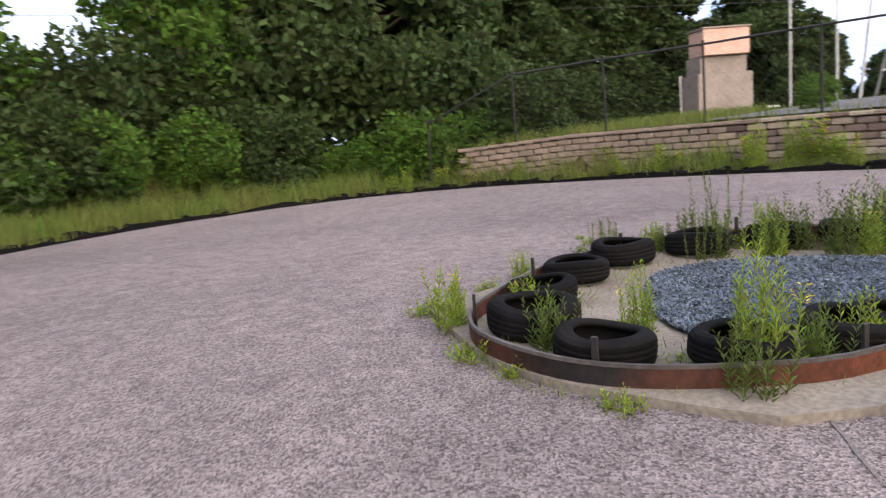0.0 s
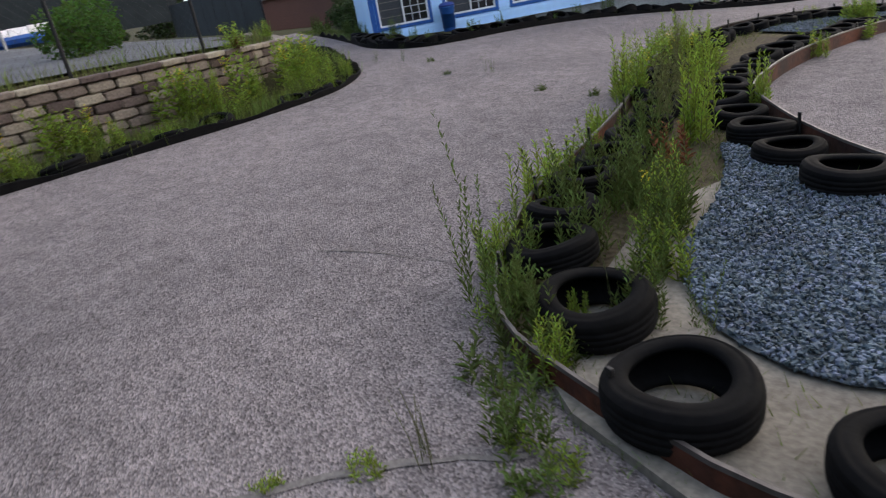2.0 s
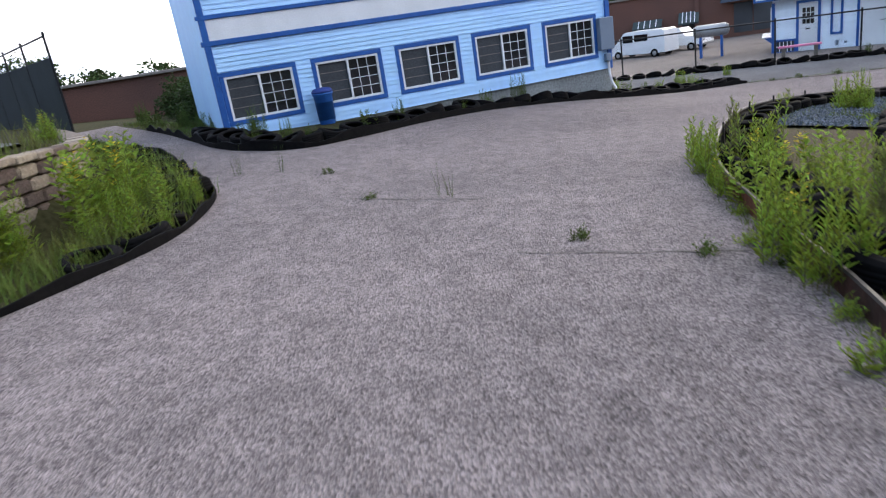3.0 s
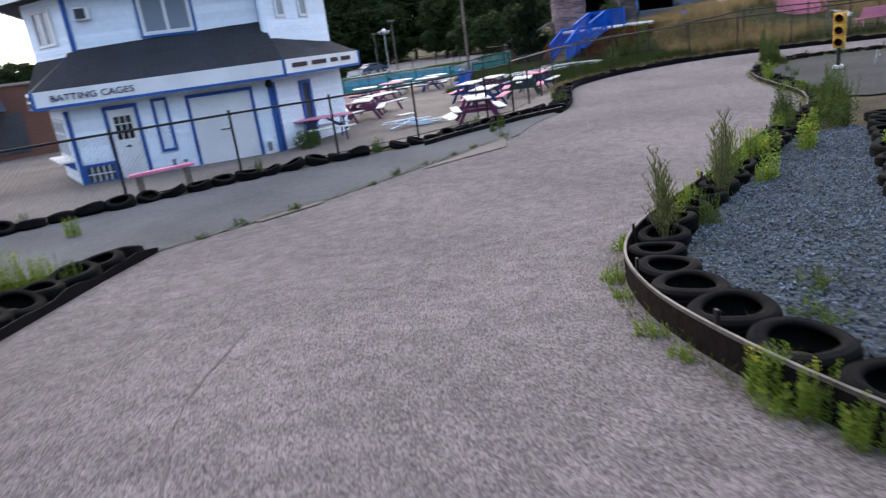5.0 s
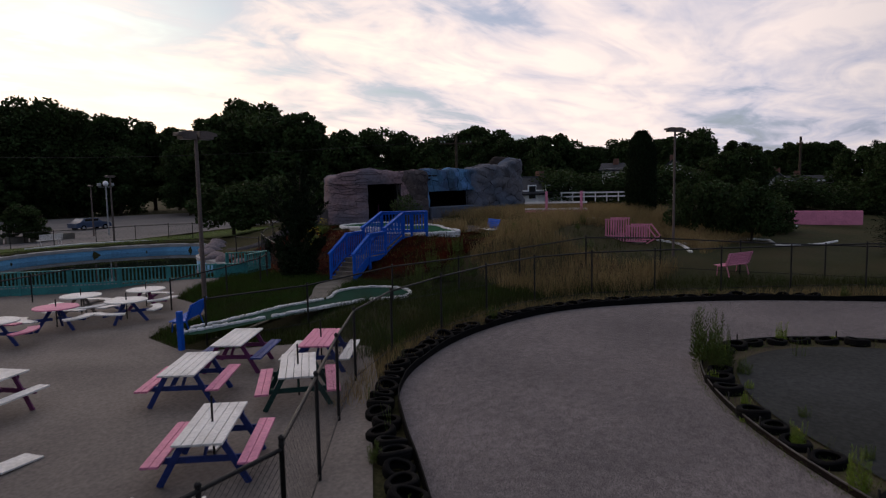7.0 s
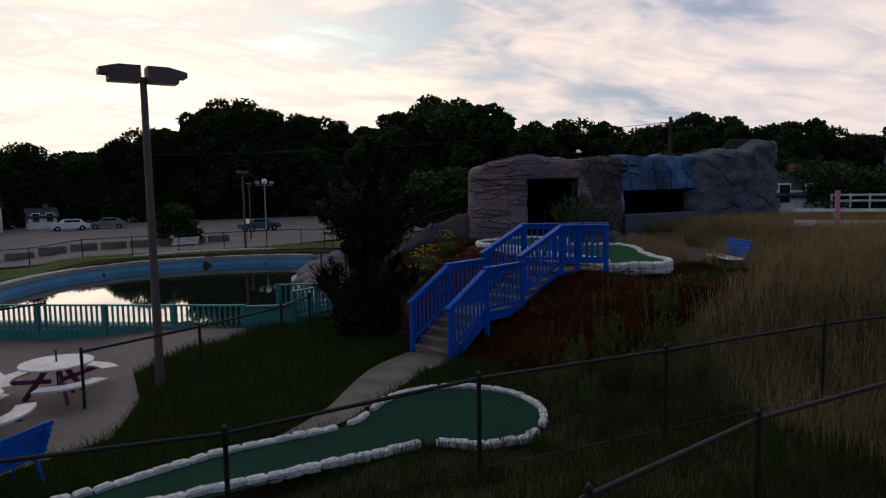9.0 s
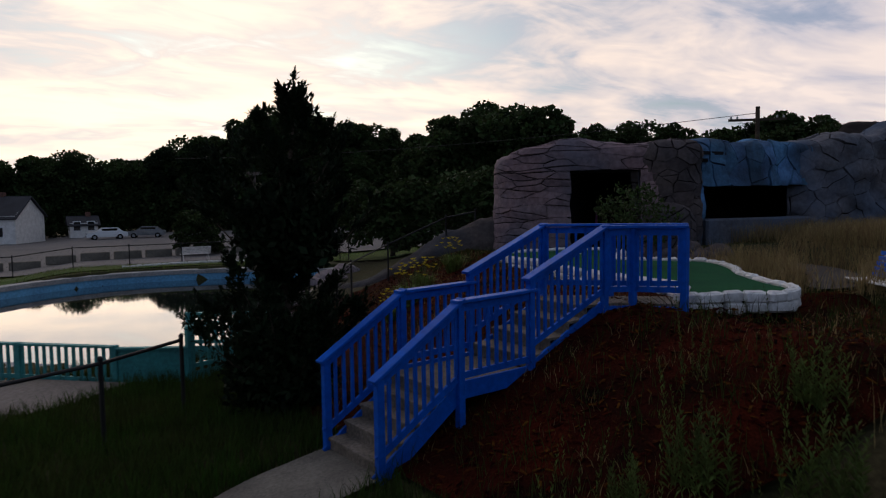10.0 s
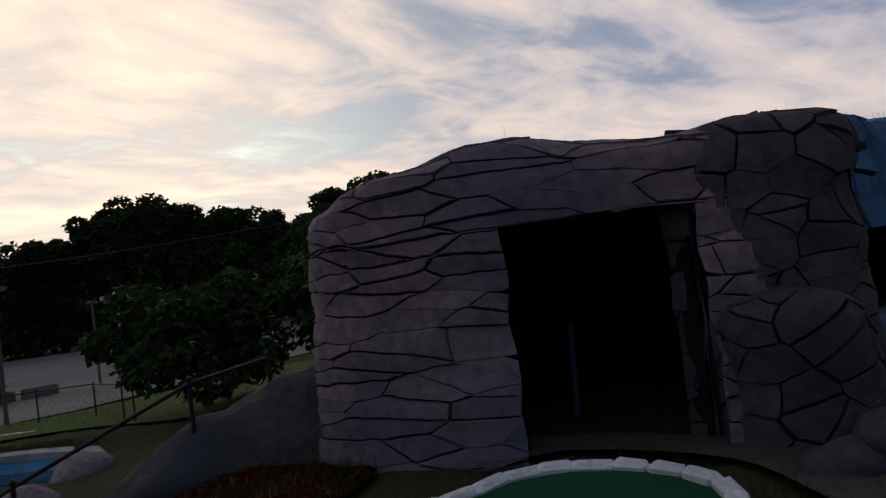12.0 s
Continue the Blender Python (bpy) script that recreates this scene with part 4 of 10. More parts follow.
CRACKS = [[(2.0, -11.9), (2.48, -11.4), (3.03, -10.85), (3.4, -10.4), (3.9, -9.95)], [(-6.2, -2.9), (-5.3, -2.5), (-4.0, -2.4)], [(-3.3, -3.5), (-2.5, -3.4), (-1.7, -3.25)],
          [(-0.75, -4.6), (0.1, -4.4), (0.9, -4.1)], [(-1.2, 12.8), (-0.05, 13.25), (1.7, 13.85), (3.9, 14.8), (5.5, 15.45), (7.4, 16.1)], [(0.75, 15.0), (1.3, 14.75), (1.8, 14.4)], [(2.5, 16.5), (2.7, 15.9), (3.0, 15.2)], [(7.4, 16.1), (8.2, 16.9), (8.0, 17.9)], [(11.9, 19.0), (12.5, 18.1), (13.0, 17.2), (13.6, 16.1), (14.1, 15.4)],
          [(1.2, -9.2), (1.56, -9.04), (1.88, -8.95), (2.4, -8.85)], [(6.2, 14.98), (7.05, 16.2), (7.6, 17.4)], [(6.6, -7.2), (7.4, -6.6), (7.9, -5.6)], [(-2.4, 1.4), (-2.38, 3.0), (-2.3, 4.6), (-2.1, 6.3), (-1.5, 7.6), (-0.6, 9.0)]]
for n, c in enumerate(CRACKS):
    crack(c, (0.022, 0.012, 0.012, 0.014, 0.035, 0.02, 0.02, 0.02, 0.012, 0.007, 0.015, 0.012, 0.006)[n], n)


# ---- blue and white building by the track ----
def turn_z(deg):
    return Matrix.Rotation(radians(deg), 3, "Z")


def letters(parent, text, size, material, at, name="lettering", depth=0.012, label=""):
    cu = bpy.data.curves.new(name, "FONT")
    cu.body, cu.size, cu.extrude = text, size, depth
    tmp = bpy.data.objects.new(name, cu)
    scene.collection.objects.link(tmp)
    bpy.context.view_layer.update()
    me = bpy.data.meshes.new_from_object(tmp.evaluated_get(bpy.context.evaluated_depsgraph_get()))
    bpy.data.objects.remove(tmp)
    me.materials.clear()
    me.materials.append(material)
    return part(name, me, material, parent, label, at=at)


def clapboards(parent, material, x0, x1, z0, z1, y, holes=(), course=0.092, at=None):
    """Lapped boards on a wall in the xz plane, facing -y, leaving the holes (x0, x1, z0, z1) free."""
    z = z0
    while z < z1 - 0.01:
        zt = min(z + course, z1)
        blocked = []
        for a, b, c, d in holes:
            if zt > c + 0.005 and z < d - 0.005:
                blocked.append((a, b))
        spans, cur = [], x0
        for a, b in sorted(blocked):
            if a > cur:
                spans.append((cur, a))
            cur = max(cur, b)
        if cur < x1:
            spans.append((cur, x1))
        for a, b in spans:
            g = Geo()
            g.add([(a, y - 0.022, z), (b, y - 0.022, z), (b, y - 0.004, zt), (a, y - 0.004, zt), (a, y + 0.01, z), (b, y + 0.01, z), (b, y + 0.01, zt), (a, y + 0.01, zt)],
                  [(0, 1, 2, 3), (4, 5, 1, 0), (3, 2, 6, 7), (0, 3, 7, 4), (1, 5, 6, 2)])
            part("siding_board", g, material, parent, at=at)
        z = zt


def slider_window(parent, x0, x1, z0, z1, y, trim=0.09, trim_mat=None, bars=True):
    """A white sliding window in a blue surround: a screened half and a half with muntins."""
    w = thing("window", "white sliding window in a dark blue surround", "window")
    w.parent = parent
    if "category" in w:
        del w["category"]
    g = Geo()
    for a, b, c, d in ((x0 - trim, x1 + trim, z1, z1 + trim), (x0 - trim, x1 + trim, z0 - trim, z0), (x0 - trim, x0, z0, z1), (x1, x1 + trim, z0, z1)):
        box(g, ((a + b) / 2, y - 0.02, (c + d) / 2), (b - a, 0.05, d - c), 0.006)
    part("surround", g, trim_mat or BLUE_TRIM, w, "dark blue surround board")
    g = Geo()
    f = 0.045
    xm = (x0 + x1) / 2
    for a, b, c, d in ((x0, x1, z1 - f, z1), (x0, x1, z0, z0 + f), (x0, x0 + f, z0 + f, z1 - f), (x1 - f, x1, z0 + f, z1 - f), (xm - f / 2, xm + f / 2, z0 + f, z1 - f)):
        box(g, ((a + b) / 2, y - 0.004, (c + d) / 2), (b - a, 0.06, d - c), 0.004)
    part("window_frame", g, WHITE_FRAME, w)
    for n, (a, b) in enumerate(((x0 + f, xm - f / 2), (xm + f / 2, x1 - f))):
        g = Geo()
        box(g, ((a + b) / 2, y + 0.015, (z0 + z1) / 2), (b - a, 0.008, z1 - z0 - 2 * f))
        part("pane", g, SCREEN if n == 0 else GLASS, w, "grey insect screen" if n == 0 else "dark glass pane")
        if bars:
            g = Geo()
            for i in range(1, 4):
                zz = z0 + f + (z1 - z0 - 2 * f) * i / 4
                box(g, ((a + b) / 2, y + (0.012 if n == 0 else 0.006), zz), (b - a, 0.008, 0.012))
            if n == 1:
                for i in range(1, 3):
                    xx = a + (b - a) * i / 3
                    box(g, (xx, y + 0.006, (z0 + z1) / 2), (0.012, 0.008, z1 - z0 - 2 * f))
            part("muntin", g, WHITE_FRAME if n else GREY_LATTICE, w, "thin window bars")
    return w


def track_building():
    # local x runs along the wall from the far left corner, -y faces the track
    ang = math.degrees(math.atan2(0.811, 0.585))
    L = 9.7
    cx, cy = -4.03 - 0.585 * L, 8.7 - 0.811 * L
    b = thing("building", "white-blue clapboard building with dark blue trim and sliding windows", "building", m=pose(cx, cy, 0, 0, 0, ang))
    zs, zt, z2 = 1.14, 3.03, 6.2
    wins = []
    for k in range(5):
        xr = L - 0.48 - 1.9 * k
        wins.append((xr - 1.40, xr, 1.53, 2.41))
    g = Geo()
    box(g, (L / 2, 3.55, 0.2), (L, 7.0, 1.88))
    part("foundation", g, FOUNDATION, b, "bare grey concrete foundation")
    xs = sorted({0, L} | {v for w in wins for v in w[:2]})
    for a, c in zip(xs[:-1], xs[1:]):
        win = next((w for w in wins if abs(w[0] - a) < 1e-6), None)
        for z0, z1 in (((zs, win[2]), (win[3], z2)) if win else ((zs, z2),)):
            g = Geo()
            box(g, ((a + c) / 2, 0.09, (z0 + z1) / 2), (c - a, 0.16, z1 - z0))
            part("wall_panel", g, SIDING_BLUE, b)
    for cx_, cy_, w_, d_ in ((L / 2, 7.0, L, 0.16), (0.08, 3.55, 0.16, 6.75), (L - 0.08, 3.55, 0.16, 6.75)):
        g = Geo()
        box(g, (cx_, cy_, (zs + z2) / 2), (w_, d_, z2 - zs))
        part("wall_panel", g, SIDING_BLUE, b)
    clapboards(b, SIDING_BLUE, 0.1, L - 0.1, zs, zt, 0.0, [(a - 0.09, c + 0.09, z0 - 0.09, z1 + 0.09) for a, c, z0, z1 in wins])
    clapboards(b, SIDING_BLUE, 0.1, L - 0.1, 3.62, z2, 0.0)
    g = Geo()
    box(g, (L / 2, -0.03, 3.08), (L + 0.1, 0.06, 0.10), 0.01)
    box(g, (L / 2, -0.03, 3.57), (L + 0.1, 0.06, 0.08), 0.01)
    for x in (0.06, L - 0.06):
        box(g, (x, -0.03, (zs + z2) / 2), (0.13, 0.05, z2 - zs), 0.01)
    part("trim", g, BLUE_TRIM, b, "dark blue trim boards")
    g = Geo()
    box(g, (L / 2, -0.012, 3.325), (L - 0.2, 0.03, 0.40))
    part("sign_band", g, WHITE_FRAME, b, "plain white sign band")
    for w in wins:
        slider_window(b, *w, 0.02)
    g = Geo()
    for i, (x, w) in enumerate(((3.4, .26), (3.75, .26), (4.1, .28), (7.1, .34), (7.5, .28), (7.85, .28))):
        box(g, (x, -0.045, 3.72), (w, 0.02, 0.07))
        box(g, (x - w * 0.35, -0.045, 3.86), (w * 0.28, 0.02, 0.30))
        box(g, (x + w * 0.35, -0.045, 3.86), (w * 0.28, 0.02, 0.30))
    part("sign_shapes", g, LETTER_RED, b, "dark red cut-out sign shapes")
    # service box, meter and downpipe by the corner
    g = Geo()
    box(g, (L - 0.2, -0.10, 2.0), (0.42, 0.16, 0.78), 0.015)
    box(g, (L - 0.17, -0.09, 1.42), (0.16, 0.12, 0.2), 0.02)
    part("service_box", g, CABINET, b, "bluish-grey electrical cabinet")
    g = Geo()
    tube(g, [(L - 0.15, -0.08, 1.35), (L - 0.15, -0.1, 1.0), (L - 0.1, -0.12, 0.78), (L - 0.05, -0.2, 0.62)], 0.035, 8)
    part("downpipe", g, WHITE_FRAME, b, "white bent downpipe")
    # gable roof
    g = Geo()
    g.add([(-0.3, -0.4, z2), (L + 0.3, -0.4, z2), (L + 0.3, 3.55, z2 + 2.2), (-0.3, 3.55, z2 + 2.2), (L + 0.3, 7.5, z2), (-0.3, 7.5, z2),
           (-0.3, -0.4, z2 - .12), (L + 0.3, -0.4, z2 - .12), (L + 0.3, 7.5, z2 - .12), (-0.3, 7.5, z2 - .12)],
          [(0, 1, 2, 3), (3, 2, 4, 5), (6, 9, 8, 7), (0, 6, 7, 1), (4, 8, 9, 5), (1, 7, 8, 4, 2), (0, 3, 5, 9, 6)])
    part("roof", g, SHINGLE, b, "dark shingle gable roof")
    # blue bin before the wall
    px, py = -8.25, 2.35
    t = thing("waste_bin", "tall blue plastic waste bin by the building", "bin", m=pose(px, py, H(px, py), 0, 0, ang))
    g = Geo()
    lathe(g, [(0.16, 0), (0.17, 0.02), (0.20, 0.60), (0.22, 0.62), (0.22, 0.66), (0.20, 0.66), (0.18, 0.1)], 16)
    part("body", g, BLUE_TRIM, t, smooth=True)
    g = Geo()
    lathe(g, [(0.225, 0.66), (0.225, 0.69), (0.18, 0.74), (0.08, 0.76)], 16)
    part("lid", g, NAVY_BOARD, t, "dark blue lid", smooth=True)


track_building()


# ---- ticket kiosk on the plaza ----
def kiosk():
    zb = -0.36
    K0, K1 = Vector((-1.75, 24.1)), Vector((3.72, 23.0))
    d = (K1 - K0)
    L = d.length
    k = thing("kiosk", "two-storey white-blue ticket kiosk with blue trim and dark skirt roof", "kiosk", m=pose(K0.x, K0.y, zb, 0, 0, math.degrees(math.atan2(d.y, d.x))))
    # plan in local metres: front, right cut corner, back, left cut corner
    R, Lf = Vector((L + 2.65, 2.9)), Vector((-0.9, 3.1))
    plan = [Vector((0, 0)), Vector((L, 0)), R, Vector((R.x, 6.6)), Vector((-0.9, 6.6)), Lf]
    up = [Vector((0.58, 0.75)), Vector((5.74, 0.75)), Vector((5.74, 0.35)), Vector((8.0, 2.5)), Vector((8.0, 5.9)), Vector((-0.75, 5.9)), Vector((-0.75, 2.4))]
    zt = 2.08

    def side(a, b):
        """The frame of a wall face from a to b: x along it, -y outwards."""
        e = b - a
        return pose(a.x, a.y, 0, 0, 0, math.degrees(math.atan2(e.y, e.x)))

    def walls(plan, heights, z1, name, th=0.12):
        for (a, b), z0 in zip(zip(plan, plan[1:] + plan[:1]), heights):
            g = Geo()
            box(g, ((b - a).length / 2, th / 2 + 0.004, (z0 + z1) / 2), ((b - a).length, th, z1 - z0))
            part(name, g, SIDING, k, at=side(a, b))

    def boards(name, rects, y, material, label, at=None, th=0.06, bevel=0.006):
        """Flat boards (x0, x1, z0, z1), each a part of its own."""
        out = []
        for x0, x1, z0, z1 in rects:
            g = Geo()
            box(g, ((x0 + x1) / 2, y, (z0 + z1) / 2), (x1 - x0, th, z1 - z0), bevel)
            out.append(part(name, g, material, k, label, at=at))
        return out

    def surround(x0, x1, z0, z1, w=0.09, foot=False):
        r = [(x0, x0 + w, z0, z1 - w), (x1 - w, x1, z0, z1 - w), (x0, x1, z1 - w, z1)]
        return r if foot else r + [(x0 + w, x1 - w, z0, z0 + w)]

    walls(plan, [0] * 6, zt + 0.6, "wall")
    walls(up, [3.1, 3.1, 2.8, 2.6, 2.8, 2.8, 3.0], 5.2, "upper_wall")
    # lapped boards on the three faces towards the track, and the upper storey
    holes = [(0.95, 1.86, 0, 2.06), (2.22, 2.66, 0.6, 2.1), (3.14, 5.02, 0, 2.06), (0.1, 0.97, 0, 0.58)]
    for at, x1, z0, z1, hs in ((None, L, 0, zt, holes), (side(plan[1], plan[2]), (R - plan[1]).length, 0, zt, [(1.35, 1.98, 0, 2.0)]), (side(plan[5], plan[0]), Lf.length, 0, zt, [(0.45, 2.75, 0.72, 1.86)]),
                               (pose(up[0].x, 0.75, 0), up[1].x - up[0].x, 3.3, 5.1, [(1.8, 3.3, 3.74, 5.0)]), (side(up[2], up[3]), (up[3] - up[2]).length, 2.9, 5.1, [(0.58, 1.02, 3.9, 4.85), (1.68, 2.12, 3.9, 4.85)]),
                               (side(up[6], up[0]), (up[0] - up[6]).length, 3.2, 5.1, [(0.5, 1.5, 3.85, 4.85)])):
        clapboards(k, SIDING, 0.02, x1 - 0.02, z0, z1, 0, hs, 0.105, at)
    boards("corner_board", [(0.0, 0.12, 0, zt), (L - 0.12, L, 0, zt)], -0.03, BLUE_TRIM, "dark blue corner board")
    boards("surround_board", surround(0.95, 1.86, 0, 2.06, 0.1, True) + surround(3.14, 5.02, 0, 2.06, 0.09, True) + surround(2.22, 2.66, 0.6, 2.1, 0.08) + surround(0.1, 0.97, 0.0, 0.58, 0.08), -0.036, BLUE_TRIM, "dark blue surround board")
    # small barred opening by the corner
    boards("vent_grille", [(0.18, 0.89, 0.08, 0.5)], 0.0, SCREEN, "dark barred opening", th=0.03)
    boards("grille_bar", [(0.30 + 0.15 * i, 0.33 + 0.15 * i, 0.08, 0.5) for i in range(4)] + [(0.18, 0.89, 0.28, 0.305)], -0.026, WHITE_FRAME, "", th=0.02, bevel=0.0)
    # panelled door with nine small panes
    g = Geo()
    box(g, (1.405, -0.015, 0.98), (0.71, 0.05, 1.94), 0.006)
    door = part("door", g, WHITE_FRAME, k, "white door with small dark panes")
    for i in range(3):
        for j in range(3):
            g = Geo()
            box(g, (1.25 + 0.155 * i, -0.045, 1.22 + 0.22 * j), (0.125, 0.015, 0.19))
            part("pane", g, GLASS, door, "dark door pane")
    g = Geo()
    box(g, (1.40, -0.045, 0.92), (0.16, 0.012, 0.05))
    part("letter_slot", g, BLACK_METAL, door)
    g = Geo()
    cyl(g, (1.68, -0.04, 0.95), (1.68, -0.09, 0.95), 0.025, n=8)
    part("door_handle", g, GALV, door)
    for n, (a, b) in enumerate(((3.23, 4.07), (4.09, 4.93))):
        g = Geo()
        box(g, ((a + b) / 2, -0.012, 0.97), (b - a, 0.04, 1.92), 0.006)
        leaf_ = part("double_door_leaf", g, WHITE_FRAME, k, "plain white double door leaf")
        g = Geo()
        box(g, (b - 0.07 if n == 0 else a + 0.07, -0.05, 0.97), (0.13, 0.03, 0.035), 0.005)
        part("door_handle", g, BLACK_METAL, leaf_)
    boards("outlet_cover", [(2.42, 2.52, 0.16, 0.36), (2.72, 2.84, 0.22, 0.3)], -0.035, CABINET, "grey outlet cover", th=0.04)
    for x0, x1, z0, z1, mt in ((5.08, 5.33, 0.0, 0.46, WHITE_FRAME),):
        g = Geo()
        box(g, ((x0 + x1) / 2, -0.07, (z0 + z1) / 2), (x1 - x0, 0.14, z1 - z0), 0.012)
        meter = part("meter_box", g, mt, k, "white meter box with a grey door")
        g = Geo()
        box(g, ((x0 + x1) / 2, -0.145, 0.27), (0.13, 0.012, 0.26), 0.004)
        part("meter_door", g, CABINET, meter)
    g = Geo()
    lathe(g, [(0.02, 0.16), (0.09, 0.13), (0.11, 0.0), (0.09, -0.05), (0.02, -0.07)], 14, (L - 0.06, -0.14, 2.02))
    part("flood_lamp", g, BLACK_METAL, k, "round black lamp under the eave", smooth=True)
    for x in (1.7, 2.9):
        g = Geo()
        box(g, (x, -0.36, 2.2), (1.05, 0.09, 0.05), 0.012)
        part("tube_light", g, WHITE_FRAME, k, "white tube light under the eave")
    # serving window and shelf on the left cut corner
    atl = side(plan[5], plan[0])
    boards("serving_frame", surround(0.45, 2.75, 0.74, 1.86, 0.09) + [(1.18, 1.26, 0.83, 1.77), (1.96, 2.04, 0.83, 1.77)] + [(0.54, 2.66, 1.42, 1.47)], -0.03, WHITE_FRAME, "white serving window frame", atl)
    for x0, x1 in ((0.54, 1.18), (1.26, 1.96), (2.04, 2.66)):
        boards("serving_pane", [(x0, x1, 0.83, 1.77)], -0.008, GLASS_PALE, "curtained grey pane", atl, 0.016, 0.0)
    boards("shelf", [(0.3, 2.9, 0.68, 0.73)], -0.2, WHITE_FRAME, "white serving shelf", atl, 0.40)
    for x in (0.5, 1.1, 1.7, 2.3, 2.8):
        g = Geo()
        g.add([(x - 0.025, -0.01, 0.68), (x + 0.025, -0.01, 0.68), (x + 0.025, -0.32, 0.68), (x - 0.025, -0.32, 0.68), (x - 0.025, -0.01, 0.42), (x + 0.025, -0.01, 0.42)], [(0, 1, 2, 3), (0, 3, 4), (1, 5, 2), (3, 2, 5, 4)])
        part("bracket", g, BLUE_TRIM, k, "blue shelf bracket", at=atl)
    # eave: white sign fascia over a blue board, and the skirt roof
    ring = [Vector((-1.35, 2.9)), Vector((-0.52, -0.55)), Vector((L + 0.42, -0.55)), Vector((R.x + 0.62, R.y - 0.42)), Vector((R.x + 0.62, 6.9)), Vector((-1.35, 6.9))]
    for a, b in zip(ring, ring[1:] + ring[:1]):
        g = Geo()
        beam(g, (a.x, a.y, 2.47), (b.x, b.y, 2.47), 0.05, 0.40)
        part("fascia", g, WHITE_FRAME, k, "white sign fascia")
        g = Geo()
        beam(g, (a.x, a.y, 2.235), (b.x, b.y, 2.235), 0.075, 0.075)
        part("fascia_trim", g, BLUE_TRIM, k, "blue lower fascia board")
    g = Geo()
    for p in ring[1:4]:
        box(g, (p.x, p.y, 2.45), (0.09, 0.09, 0.46), 0.008)
    part("fascia_corner", g, BLUE_TRIM, k, "blue fascia corner board")
    g = Geo()
    heights = (3.55, 3.66, 3.86, 3.36, 3.08, 3.3, 3.4)
    hi = [(p.x, p.y, z) for p, z in zip([up[6], up[0], up[1], up[2], up[3], up[4], up[5]], heights)]
    lo = [(p.x, p.y, 2.67) for p in ring]
    g.add(lo + hi, [(0, 1, 7, 6), (1, 2, 8, 7), (2, 9, 8), (2, 3, 10, 9), (3, 4, 11, 10), (4, 5, 12, 11), (5, 0, 6, 12)])
    g.add([(x, y, 2.62) for x, y, z in lo], [(0, 1, 2, 3, 4, 5)])
    part("skirt_roof", g, SHINGLE, k, "dark shingle skirt roof")
    letters(k, "BATTING CAGES", 0.235, LETTER_DARK, pose(-0.12, -0.585, 2.38, 90, 0, 0) @ Matrix.Diagonal((1.17, 1, 1, 1)), label="dark blue sign lettering")
    a3 = side(ring[2], ring[3])
    for x0, x1 in ((0.35, 1.12), (1.38, 2.15), (2.42, 2.82), (3.05, 3.6)):
        boards("sign_bar", [(x0, x1, 2.42, 2.55)], -0.035, LETTER_BROWN, "small dark lettering", a3, 0.02, 0.0)
    a1 = side(ring[0], ring[1])
    for x0, x1, z in ((1.0, 1.6, 2.52), (1.85, 2.5, 2.52), (0.95, 1.55, 2.33), (2.1, 2.5, 2.33)):
        boards("sign_bar", [(x0, x1, z - 0.06, z + 0.06)], -0.035, LETTER_BROWN, "small dark lettering", a1, 0.02, 0.0)
    # narrow side door between blue boards
    ar = side(plan[1], plan[2])
    boards("side_board", [(0.0, 0.13, 0, zt), (1.35, 1.5, 0, 2.0), (1.82, 1.98, 0, 2.0), (1.5, 1.82, 1.9, 2.0)], -0.035, BLUE_TRIM, "dark blue board", ar)
    boards("side_glass", [(1.5, 1.82, 0.1, 1.9)], -0.01, SCREEN, "dark narrow side pane", ar, 0.02, 0.0)
    # upper storey: plain two-pane window, air conditioner, narrow side windows, corner boards, eave
    boards("surround_board", surround(2.37, 3.9, 3.74, 5.0, 0.07), 0.71, BLUE_TRIM, "dark blue surround board")
    boards("upper_window_frame", surround(2.44, 3.83, 3.81, 4.93, 0.1) + [(3.09, 3.18, 3.91, 4.83)], 0.715, WHITE_FRAME, "wide white window frame", th=0.075)
    boards("upper_pane", [(2.54, 3.09, 3.91, 4.83), (3.18, 3.73, 3.91, 4.83)], 0.745, GLASS_PALE, "grey window pane", th=0.015, bevel=0.0)
    g = Geo()
    box(g, (1.04, 0.62, 4.55), (0.4, 0.3, 0.34), 0.02)
    ac = part("air_conditioner", g, WHITE_FRAME, k, "white window air conditioner")
    g = Geo()
    box(g, (1.0, 0.465, 4.55), (0.27, 0.02, 0.26), 0.004)
    part("grille", g, SCREEN, ac, "dark cooling grille")
    boards("corner_board", [(0.53, 0.66, 3.4, 5.1), (5.66, 5.76, 3.6, 5.1)], 0.715, BLUE_TRIM, "dark blue corner board")
    a4 = side(up[2], up[3])
    for x0, x1 in ((0.58, 1.02), (1.68, 2.12)):
        boards("upper_window_frame", surround(x0, x1, 3.9, 4.85, 0.08), -0.035, WHITE_FRAME, "wide white window frame", a4)
        boards("upper_pane", [(x0 + 0.08, x1 - 0.08, 3.98, 4.77)], -0.01, GLASS_PALE, "grey window pane", a4, 0.02, 0.0)
    a5 = side(up[6], up[0])
    boards("upper_window_frame", surround(0.5, 1.5, 3.85, 4.85, 0.08) + [(0.96, 1.04, 3.93, 4.77)], -0.035, WHITE_FRAME, "wide white window frame", a5)
    boards("upper_pane", [(0.58, 0.96, 3.93, 4.77), (1.04, 1.42, 3.93, 4.77)], -0.01, GLASS_PALE, "grey window pane", a5, 0.02, 0.0)
    eave = [Vector((0.2, 0.15)), Vector((6.1, 0.0)), Vector((8.5, 2.3)), Vector((8.5, 6.3)), Vector((-1.5, 6.3)), Vector((-1.5, 2.1))]
